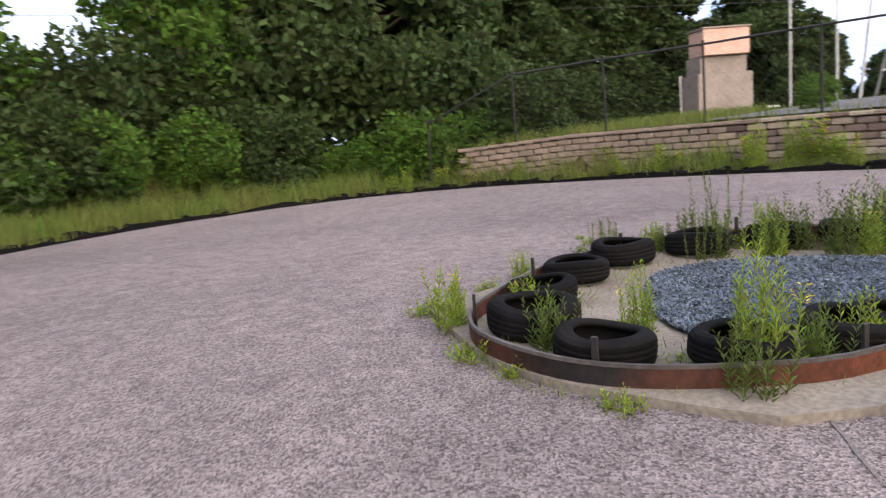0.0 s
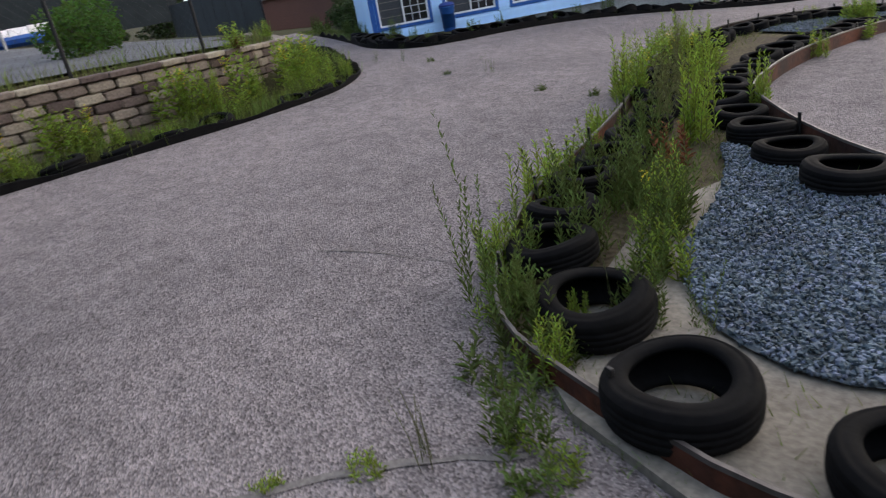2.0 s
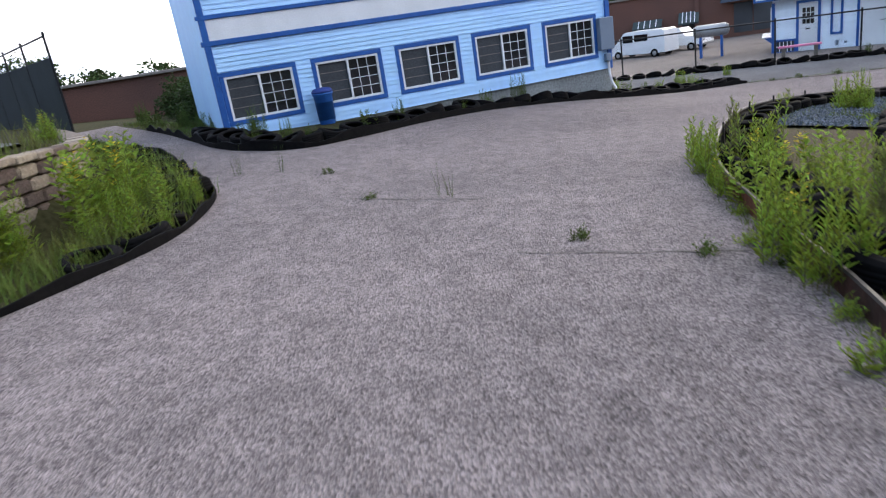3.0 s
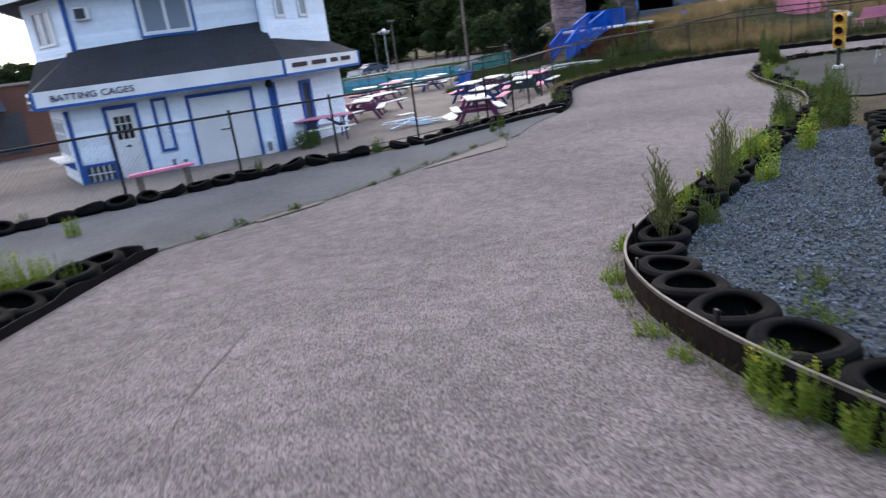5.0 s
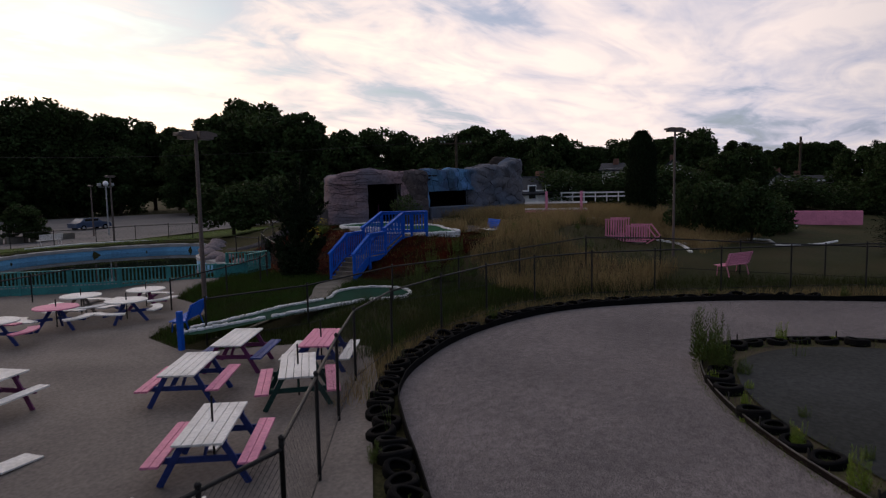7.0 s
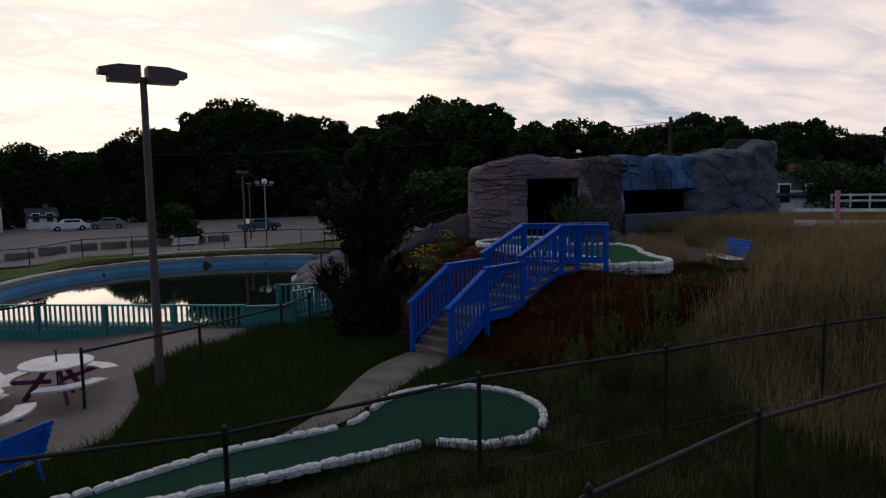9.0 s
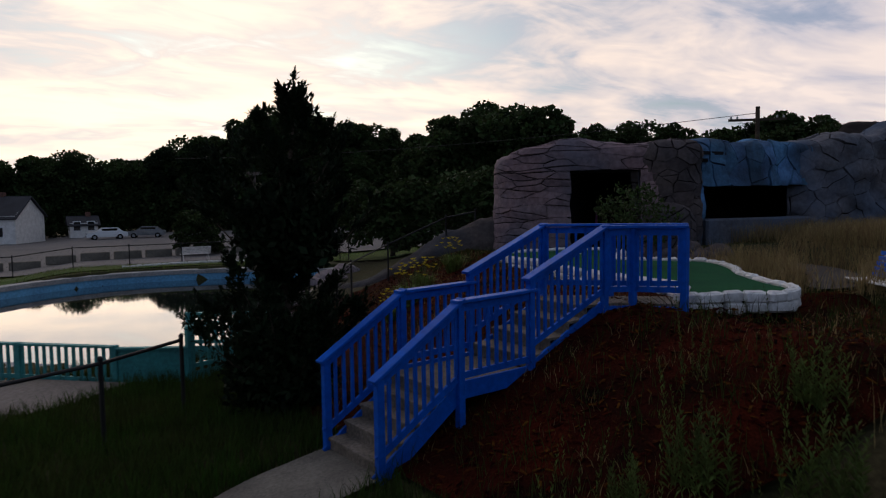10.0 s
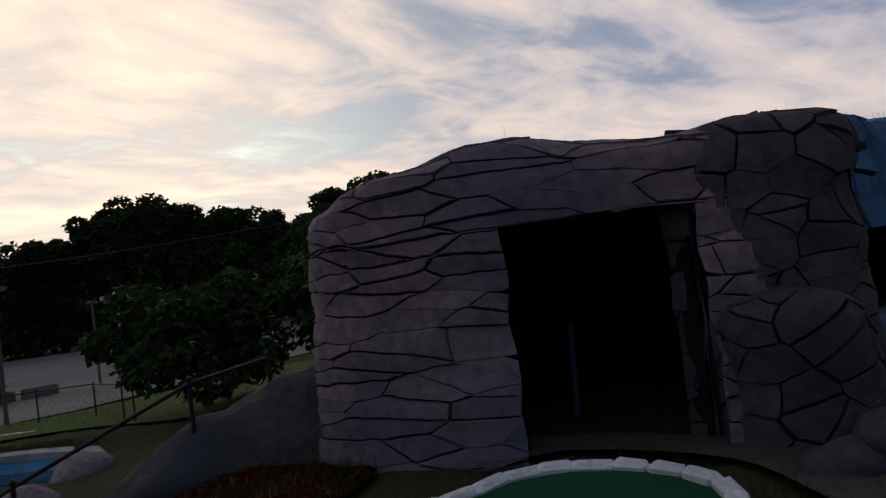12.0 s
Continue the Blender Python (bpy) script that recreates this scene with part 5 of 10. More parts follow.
    for a, b in zip(eave, eave[1:] + eave[:1]):
        g = Geo()
        beam(g, (a.x, a.y, 5.22), (b.x, b.y, 5.22), 0.05, 0.30)
        part("upper_fascia", g, WHITE_FRAME, k, "white upper fascia")
        g = Geo()
        beam(g, (a.x, a.y, 5.41), (b.x, b.y, 5.41), 0.07, 0.08)
        part("upper_fascia_trim", g, BLUE_TRIM, k, "blue upper fascia board")
    g = Geo()
    g.add([(p.x, p.y, 5.09) for p in eave], [(5, 4, 3, 2, 1, 0)])
    g.add([(p.x, p.y, 5.45) for p in eave] + [(3.4, 3.6, 7.2)], [(i, (i + 1) % 6, 6) for i in range(6)])
    part("roof", g, SHINGLE, k, "dark hipped roof")


kiosk()


# ---- chain-link fences ----
def fence(line, hgt, gap, label, mesh_gap=0.075, base=None, top_rail=True, mid=False, group="fences", wire=0.0022, mesh=True):
    """Black chain-link fence along a line of the plan: posts, rails and woven wire."""
    line = [tuple(p[:2]) for p in line]
    zb = (lambda x, y: H(x, y)) if base is None else base
    f = thing("chain_link_fence", label, "fence", group)
    posts = along(line, gap)
    if math.hypot(posts[-1][0] - line[-1][0], posts[-1][1] - line[-1][1]) > 0.4:
        posts.append((*line[-1], posts[-1][2]))
    for x, y, a in posts:
        g = Geo()
        z = zb(x, y)
        cyl(g, (x, y, z - 0.1), (x, y, z + hgt + 0.03), 0.03, n=8)
        lathe(g, [(0.036, 0), (0.036, 0.03), (0.015, 0.055)], 8, (x, y, z + hgt + 0.02))
        part("post", g, BLACK_METAL, f, smooth=False)
    pts = [(x, y, zb(x, y)) for x, y, _ in posts]
    if top_rail:
        g = Geo()
        tube(g, [(x, y, z + hgt - 0.02) for x, y, z in pts], 0.026, 8)
        part("top_rail", g, BLACK_METAL, f)
    if mid:
        g = Geo()
        tube(g, [(x, y, z + 0.12) for x, y, z in pts], 0.012, 6)
        part("bottom_rail", g, BLACK_METAL, f)
    if mesh:
        g = Geo()
        hh = hgt - 0.12
        for (x0, y0, z0), (x1, y1, z1) in zip(pts[:-1], pts[1:]):
            L = math.hypot(x1 - x0, y1 - y0)
            if L < 0.05:
                continue
            ux, uy = (x1 - x0) / L, (y1 - y0) / L
            at = lambda s, h: (x0 + ux * s, y0 + uy * s, z0 + (z1 - z0) * s / L + 0.08 + h)
            s = -hh
            step = mesh_gap * 1.4142
            while s < L:
                for sg in (1, -1):
                    a0, b0 = (s, 0.0), (s + hh, hh)
                    lo, hi = max(0.0, s), min(L, s + hh)
                    if hi - lo < 0.01:
                        continue
                    h0, h1 = lo - s, hi - s
                    if sg < 0:
                        h0, h1 = hh - h0, hh - h1
                    p, q = Vector(at(lo, h0)), Vector(at(hi, h1))
                    n = Vector((-uy, ux, 0)) * wire
                    m = Vector((0, 0, wire * 1.2))
                    g.add([p + n, p - n, p + m, q + n, q - n, q + m], [(0, 3, 4, 1), (1, 4, 5, 2), (2, 5, 3, 0)])
                s += step
        part("chain_link", g, BLACK_METAL, f, "black woven wire mesh")
    return f


F_PLAZA = [(-9, 17.4), (-2.9, 18.35), (-0.4, 18.75), (2.1, 19.25), (4.6, 19.5), (7.35, 19.95), (10.4, 20.25)]
fence(F_PLAZA, 1.55, 2.65, "black chain-link fence along the picnic plaza with worn posts", mid=True, mesh_gap=0.07, wire=0.003)
F_BEND = smooth_line([(10.4, 20.25), (11.9, 21.55), (13.9, 23.3), (16.1, 25.1), (18.3, 26.1), (21.2, 26.5), (24.0, 26.6), (26.6, 26.1), (28.6, 24.9), (30.6, 23.1), (32.3, 20.9), (33.8, 18.4), (35.2, 14.5), (36, 9), (36.4, 3)], 0.4)
fence(F_BEND, 1.62, 2.5, "black chain-link fence with top rail around the outer bend", mid=True, mesh_gap=0.09, wire=0.0011)
F_GOLF = smooth_line([(16.4, 31.5), (17.6, 30.85), (19.4, 30.4), (22.0, 29.65), (25.3, 29.1), (28.6, 28.2), (31.5, 26.2), (33.2, 23.4), (34.8, 20.2), (36.2, 16.5)], 0.4)
fence(F_GOLF, 1.32, 3.05, "black chain-link fence between the golf course and the bend", mid=True, mesh_gap=0.07, wire=0.0018)
fence([(18.4, 37.0), (19.55, 36.75), (21.7, 36.5), (23.4, 38.1)], 1.15, 2.1, "low black rail fence between the plaza and the golf path", mesh=False)
fence([(8.0, 35.0), (11.5, 39.0), (14.0, 42.5), (18.2, 44.4)], 1.1, 2.4, "black rail fence at the back of the plaza", mesh=False)
fence([(13, 69.2), (20, 70.7), (25.7, 70.6), (31.5, 68.4), (33.9, 66.3), (34.6, 61.5)], 1.2, 2.9, "far chain-link fence beyond the pool", mesh_gap=0.25, wire=0.004)
fence([(24.9, 38.9), (26.0, 40.7), (27.5, 43.6), (29.3, 46.6), (31.2, 47.6), (33.5, 46.5)], 1.25, 2.1, "black fence between the pool and the mulch slope", mesh_gap=0.085)
fence([(27.0, 43.6), (26.9, 45.6)], 1.35, 1.9, "leaning black fence gate by the water", mesh_gap=0.085)
WALL_TOP = lambda x, y: float(height(x - 0.35, y))
fence([(p[0] - 0.45, p[1] - 0.1) for p in WALL_LINE[8:80]], 1.75, 2.35, "tall black chain-link fence on top of the retaining wall", mesh_gap=0.11, base=WALL_TOP)
CAGE_PAD = [(-6.0, -13.5), (-22, -15), (-40, -10), (-44, 4), (-24, 6), (-13, -0.8), (-7.6, -4.2), (-6.3, -5.6), (-6.0, -8)]
CAGE_LINE = [(-14.6, 0.6), (-20.5, 2.6), (-26.5, 4.6), (-38, 8.5)]
fence(CAGE_LINE, 3.3, 2.9, "tall black fence round the batting cages", base=lambda x, y: 0.6, mesh=False)


# ---- picnic tables ----
def picnic_table(top, seat, leg, umbrella=True):
    t = thing("picnic_table", "", "picnic table")
    W, Ln = 0.74, 1.86
    for i in range(5):
        g = Geo()
        box(g, (-W / 2 + 0.074 + i * 0.148, 0, 0.735), (0.138, Ln, 0.038), 0.005)
        part("top_board", g, top, t)
    for s in (-1, 1):
        for i in range(2):
            g = Geo()
            box(g, (s * (0.62 + i * 0.135), 0, 0.43), (0.128, Ln, 0.038), 0.005)
            part("seat_board", g, seat, t)
    for y in (-0.62, 0.62):
        for s in (-1, 1):
            g = Geo()
            beam(g, (s * 0.26, y, 0.715), (s * 0.66, y, 0.0), 0.038, 0.10, 0.004)
            part("leg", g, leg, t)
        g = Geo()
        box(g, (0, y + 0.04, 0.39), (1.46, 0.038, 0.10), 0.004)
        part("seat_beam", g, leg, t)
        g = Geo()
        box(g, (0, y + 0.04, 0.68), (0.70, 0.038, 0.08), 0.004)
        part("top_beam", g, leg, t)
        g = Geo()
        beam(g, (0, y * 0.9, 0.40), (0, y * 0.2, 0.70), 0.038, 0.08, 0.004)
        part("brace", g, leg, t)
    if umbrella:
        g = Geo()
        cyl(g, (0, 0, 0.1), (0, 0, 1.18), 0.019, n=8)
        part("umbrella_pole", g, BLACK_METAL, t, "bare black umbrella pole")
    return t


VARIANTS = {}


def place_table(kind, x, y, deg, label):
    if kind not in VARIANTS:
        top, seat, leg, pole = kind
        VARIANTS[kind] = picnic_table(top, seat, leg, pole)
        t = VARIANTS[kind]
        t.matrix_basis = pose(x, y, H(x, y) + 0.035, 0, 0, deg)
    else:
        t = copy_thing(VARIANTS[kind], pose(x, y, H(x, y) + 0.035, 0, 0, deg))
    tagged(t, label, "picnic table", "picnic tables on the plaza")


place_table((WHITE_BOARD, PINK_BOARD, NAVY_BOARD, True), 11.72, 23.75, -46, "white picnic table with pink seats and navy legs")
place_table((WHITE_BOARD, PINK_BOARD, NAVY_BOARD, False), 13.42, 27.28, -48, "white picnic table with pink seats and navy legs")
place_table((WHITE_BOARD, NAVY_BOARD, PURPLE_BOARD, False), 15.45, 28.55, -52, "white picnic table with a blue seat and plum legs")
place_table((WHITE_BOARD, PINK_BOARD, DKGREEN_BOARD, True), 14.68, 25.3, -40, "white picnic table with pink seats and dark green legs")
place_table((PINK_BOARD, WHITE_BOARD, NAVY_BOARD, True), 16.6, 26.8, -52, "pink picnic table with white seats and navy legs")
place_table((WHITE_BOARD, WHITE_BOARD, PURPLE_BOARD, True), 9.48, 20.9, -28, "white picnic table with plum legs by the fence")
place_table((WHITE_BOARD, WHITE_BOARD, PURPLE_BOARD, False), 8.6, 27.7, -30, "white picnic table with plum legs on the plaza")
place_table((WHITE_BOARD, WHITE_BOARD, PURPLE_BOARD, True), 10.2, 29.5, -62, "white picnic table with an umbrella pole")
place_table((PINK_BOARD, WHITE_BOARD, PURPLE_BOARD, False), 7.0, 27.0, -60, "pink and white picnic table behind the kiosk corner")
place_table((PINK_BOARD, WHITE_BOARD, NAVY_BOARD, False), 5.3, 23.5, -105, "pink topped picnic table beside the kiosk")


def round_table(top, seat, leg, x, y, deg, label):
    t = thing("round_table", label, "picnic table", "round tables by the pool", pose(x, y, H(x, y) + 0.035, 0, 0, deg))
    g = Geo()
    lathe(g, [(0.60, 0.70), (0.66, 0.705), (0.67, 0.725), (0.66, 0.745), (0.0, 0.748)], 28)
    part("tabletop", g, top, t, smooth=False)
    for i in range(3):
        a = radians(120 * i + 15)
        g = Geo()
        vs = []
        for r, z in ((0.80, 0.42), (1.12, 0.42), (1.12, 0.46), (0.80, 0.46)):
            vs += [(r * math.cos(a + radians(k * 6 - 36)), r * math.sin(a + radians(k * 6 - 36)), z) for k in range(13)]
        fs = []
        for q in range(4):
            for k in range(12):
                fs.append((q * 13 + k, q * 13 + k + 1, ((q + 1) % 4) * 13 + k + 1, ((q + 1) % 4) * 13 + k))
        fs += [(0, 13, 26, 39), (12, 51, 38, 25)]
        g.add(vs, fs)
        part("seat", g, seat, t)
        g = Geo()
        c, s = math.cos(a), math.sin(a)
        beam(g, (0.15 * c, 0.15 * s, 0.66), (0.62 * c, 0.62 * s, 0.0), 0.05, 0.10, 0.004)
        beam(g, (0.12 * c, 0.12 * s, 0.36), (1.08 * c, 1.08 * s, 0.39), 0.05, 0.09, 0.004)
        part("leg", g, leg, t)
    g = Geo()
    cyl(g, (0, 0, 0.1), (0, 0, 0.98), 0.02, n=8)
    part("umbrella_pole", g, BLACK_METAL, t, "bare black umbrella pole")


round_table(WHITE_BOARD, WHITE_BOARD, GREY_LATTICE, 16.05, 38.75, 10, "white round table with grey legs near the pool fence")
round_table(PINK_BOARD, WHITE_BOARD, NAVY_BOARD, 14.6, 37.1, 40, "pink round table with white seats and navy legs")
round_table(WHITE_BOARD, WHITE_BOARD, NAVY_BOARD, 16.5, 36.4, 70, "white round table with curved seats and navy legs")
round_table(WHITE_BOARD, WHITE_BOARD, PURPLE_BOARD, 18.05, 38.1, 25, "white round table with plum legs")
round_table(WHITE_BOARD, PINK_BOARD, NAVY_BOARD, 12.6, 36.2, 55, "white round table with pink seats")


# collapsed boards on the plaza
def board_heap():
    t = thing("broken_table", "heap of broken blue and white table boards on the plaza", "debris", m=pose(8.15, 22.85, H(7.9, 22.4) + 0.04, 0, 0, -20) @ Matrix.Scale(0.8, 4))
    rs = random.Random(5)
    for i in range(16):
        g = Geo()
        x, y = rs.uniform(-0.85, 0.9), rs.uniform(-0.4, 0.4)
        L = rs.uniform(0.7, 1.5)
        a = rs.uniform(-0.35, 0.35) + (1.2 if i % 5 == 0 else 0)
        z = 0.03 + 0.017 * i
        beam(g, (x - L / 2 * math.cos(a), y - L / 2 * math.sin(a), z + rs.uniform(-0.015, 0.05)), (x + L / 2 * math.cos(a), y + L / 2 * math.sin(a), z), 0.10, 0.03, 0.004)
        part("board", g, SIDING_BLUE if i % 2 else WHITE_BOARD, t)
    t = thing("scrap_board", "white broken table board lying on the plaza", "debris", "broken boards", pose(9.7, 22.9, H(9.2, 22.4) + 0.05, 3, -4, 40) @ Matrix.Scale(0.85, 4))
    g = Geo()
    g.add([(-0.9, -0.25, 0), (0.75, -0.35, 0.06), (0.9, 0.1, 0.1), (-0.1, 0.42, 0.04), (-0.9, -0.25, 0.03), (0.75, -0.35, 0.09), (0.9, 0.1, 0.13), (-0.1, 0.42, 0.07)],
          [(3, 2, 1, 0), (4, 5, 6, 7), (0, 1, 5, 4), (1, 2, 6, 5), (2, 3, 7, 6), (3, 0, 4, 7)])
    part("panel", g, WHITE_BOARD, t)
    for x, y, a, sx, sy in ((9.8, 26.5, 20, 0.75, 0.42), (8.4, 24.6, 70, 0.3, 0.1), (9.9, 20.95, 5, 0.7, 0.16), (12.2, 24.5, 40, 0.5, 0.2)):
        g = Geo()
        box(g, (0, 0, 0.03), (sx, sy, 0.035), 0.006)
        single("fallen_board", g, WHITE_BOARD, "white painted board lying on the plaza", "board", "fallen boards", pose(x, y, H(x, y) + 0.035, 0, 2, a))


board_heap()


# blue swing bench and its post
def slat_bench(x, y, deg, paint, legs, label, z=None, w=1.5, seat=None):
    t = thing("bench", label, "bench", "benches", pose(x, y, H(x, y) + 0.03 if z is None else z, 0, 0, deg))
    for i in range(5):
        g = Geo()
        box(g, (0, -0.22 + i * 0.10, 0.43 + 0.008 * abs(i - 2)), (w, 0.085, 0.028), 0.006)
        part("seat_slat", g, seat or paint, t)
    for i in range(5):
        g = Geo()
        box(g, (0, 0.25 + i * 0.035, 0.52 + i * 0.095), (w, 0.025, 0.08), 0.006)
        part("back_slat", g, paint, t)
    for s in (-1, 1):
        g = Geo()
        xx = s * (w / 2 - 0.14)
        tube(g, [(xx, -0.24, 0.0), (xx, -0.2, 0.38), (xx, 0.0, 0.40), (xx, 0.2, 0.40), (xx, 0.30, 0.62), (xx, 0.43, 0.95)], 0.022, 8)
        tube(g, [(xx, 0.2, 0.40), (xx, 0.33, 0.0)], 0.022, 8)
        part("bench_frame", g, legs, t)
    return t


slat_bench(16.9, 33.4, -140, BLUE_PAINT, BLUE_PAINT, "bright blue slatted bench at the plaza edge", w=1.5)
g = Geo()
box(g, (0, 0, 0.55), (0.14, 0.14, 1.15), 0.015)
single("blue_post", g, BLUE_PAINT, "blue painted wooden post at the plaza edge", "post", m=pose(15.5, 31.3, H(15.5, 31.3), 2, -3, 20))
slat_bench(34.5, 34.35, -122, BLUE_PAINT, GALV, "blue slatted bench with a white seat beside the golf path", seat=WHITE_BOARD, z=1.2)
slat_bench(33.7, 22.0, 160, PINK_BOARD, PINK_BOARD, "faded pink bench on the golf course")
slat_bench(28.6, 74.5, 185, WHITE_BOARD, WHITE_BOARD, "white bench on the lawn beyond the pool", w=1.9)


# ---- teal picket fence at the pool ----
def picket_run(a, b, hgt, label, solid=False, z0=-0.36):
    t = thing("picket_fence", label, "fence", "teal fences at the pool")
    a, b = Vector(a), Vector(b)
    L = (b - a).length
    u = (b - a) / L
    P = lambda s, z: (a.x + u.x * s, a.y + u.y * s, z0 + z)
    n = max(1, round(L / 1.9))
    for i in range(n + 1):
        g = Geo()
        s = L * i / n
        box(g, P(s, hgt / 2), (0.10, 0.10, hgt), 0.008, turn_z(math.degrees(math.atan2(u.y, u.x))))
        part("post", g, TEAL_BOARD, t)
    for z in (hgt - 0.03, hgt * 0.42, 0.14):
        g = Geo()
        beam(g, P(0, z), P(L, z), 0.05 if z < hgt - 0.1 else 0.13, 0.07 if z < hgt - 0.1 else 0.035)
        part("fence_rail", g, TEAL_BOARD, t)
    if solid:
        g = Geo()
        beam(g, P(0, hgt * 0.5), P(L, hgt * 0.5), 0.02, hgt * 0.9)
        part("panel", g, TEAL_BOARD, t, "solid teal board panel")
    else:
        k = int(L / 0.15)
        for i in range(k):
            g = Geo()
            s = L * (i + 0.5) / k
            if math.hypot(*(Vector(P(s, 0)[:2]) - Vector((20, 30)))) < 24:
                box(g, P(s, hgt / 2), (0.055, 0.03, hgt - 0.12), 0, turn_z(math.degrees(math.atan2(u.y, u.x))))
                part("picket", g, TEAL_BOARD, t)
        g = Geo()
        beam(g, P(0, hgt * 0.20), P(L, hgt * 0.20), 0.012, hgt * 0.28)
        part("kick_board", g, TEAL_BOARD, t)


picket_run((12.0, 49.2), (18.0, 44.5), 1.08, "faded teal picket fence along the pool")
picket_run((18.0, 44.5), (22.6, 40.72), 1.08, "faded teal picket fence along the pool")
picket_run((22.6, 40.72), (23.75, 40.1), 1.05, "solid teal board fence panel at the pool", True)
picket_run((23.75, 40.1), (25.6, 40.9), 1.25, "teal picket panel climbing beside the slope", False, -0.2)
picket_run((24.0, 42.0), (25.5, 41.2), 1.05, "short teal picket fence at the pool landing", False, -0.05)


# ---- lamp posts ----
def lamp_post(x, y, hgt, label, deg, heads=2, z=None, r=0.09, size=0.62):
    t = thing("lamp_post", label, "lamp post", "lamp posts", pose(x, y, H(x, y) if z is None else z, 0, 0, deg))
    g = Geo()
    cyl(g, (0, 0, -0.1), (0, 0, hgt), r, r * 0.72, 12)
    part("pole", g, POLE_PAINT, t, smooth=False)
    g = Geo()
    box(g, (0, 0, 0.03), (0.34, 0.34, 0.06), 0.01)
    part("base_plate", g, POLE_PAINT, t)
    for s in ((-1, 1) if heads == 2 else (1,)):
        g = Geo()
        prof = [(0.06, -0.10), (0.62, -0.10), (0.62, 0.02), (0.78, 0.02), (0.78, 0.12), (0.45, 0.20), (0.06, 0.20)]
        vs = [(s * u * size, v * size, hgt + w * size) for v in (-0.19, 0.19) for u, w in prof]
        n = len(prof)
        g.add(vs, [tuple(range(n)), tuple(range(2 * n - 1, n - 1, -1))] + [(i, n + i, n + (i + 1) % n, (i + 1) % n) for i in range(n)])
        head = part("lamp_head", g, POLE_PAINT, t, "brown box lamp head")
        g = Geo()
        box(g, (s * 0.36 * size, 0, hgt - 0.105 * size), (0.44 * size, 0.28 * size, 0.012))
        part("lens", g, GALV, head, "unlit glass lens")


lamp_post(19.76, 37.05, 6.3, "tall brown double-headed lamp post on the plaza edge", 0, z=-0.35, size=1.0)
lamp_post(34.8, 24.75, 5.5, "slim tall lamp post on the golf course", -30, z=0.62, r=0.06)
lamp_post(31.5, 69.3, 5.9, "distant lamp post beyond the pool", 20, z=-0.9)
lamp_post(52.5, 18.2, 5.2, "distant lamp post beyond the conifers", 10)
lamp_post(37.2, 86.0, 5.2, "distant slim lamp post in the car park", 50)


def globe_lamp(x, y, hgt):
    t = thing("globe_lamp", "distant pole with three floodlights and a white globe", "lamp post", "lamp posts", pose(x, y, H(x, y), 0, 0, 20))
    g = Geo()
    cyl(g, (0, 0, 0), (0, 0, hgt), 0.09, 0.06, 10)
    beam(g, (-0.9, 0, hgt - 0.3), (0.9, 0, hgt - 0.3), 0.06, 0.06)
    part("pole", g, GALV, t)
    g = Geo()
    lathe(g, [(0.02, -0.3), (0.22, -0.2), (0.30, 0), (0.22, 0.2), (0.02, 0.3)], 12, (0, 0, hgt + 0.05))
    part("globe", g, WHITE_FRAME, t, "white globe", smooth=True)
    for s in (-1, 1):
        g = Geo()
        box(g, (s * 0.85, 0, hgt - 0.05), (0.34, 0.3, 0.3), 0.03)
        part("floodlight", g, GALV, t)


globe_lamp(38.6, 85.7, 5.4)


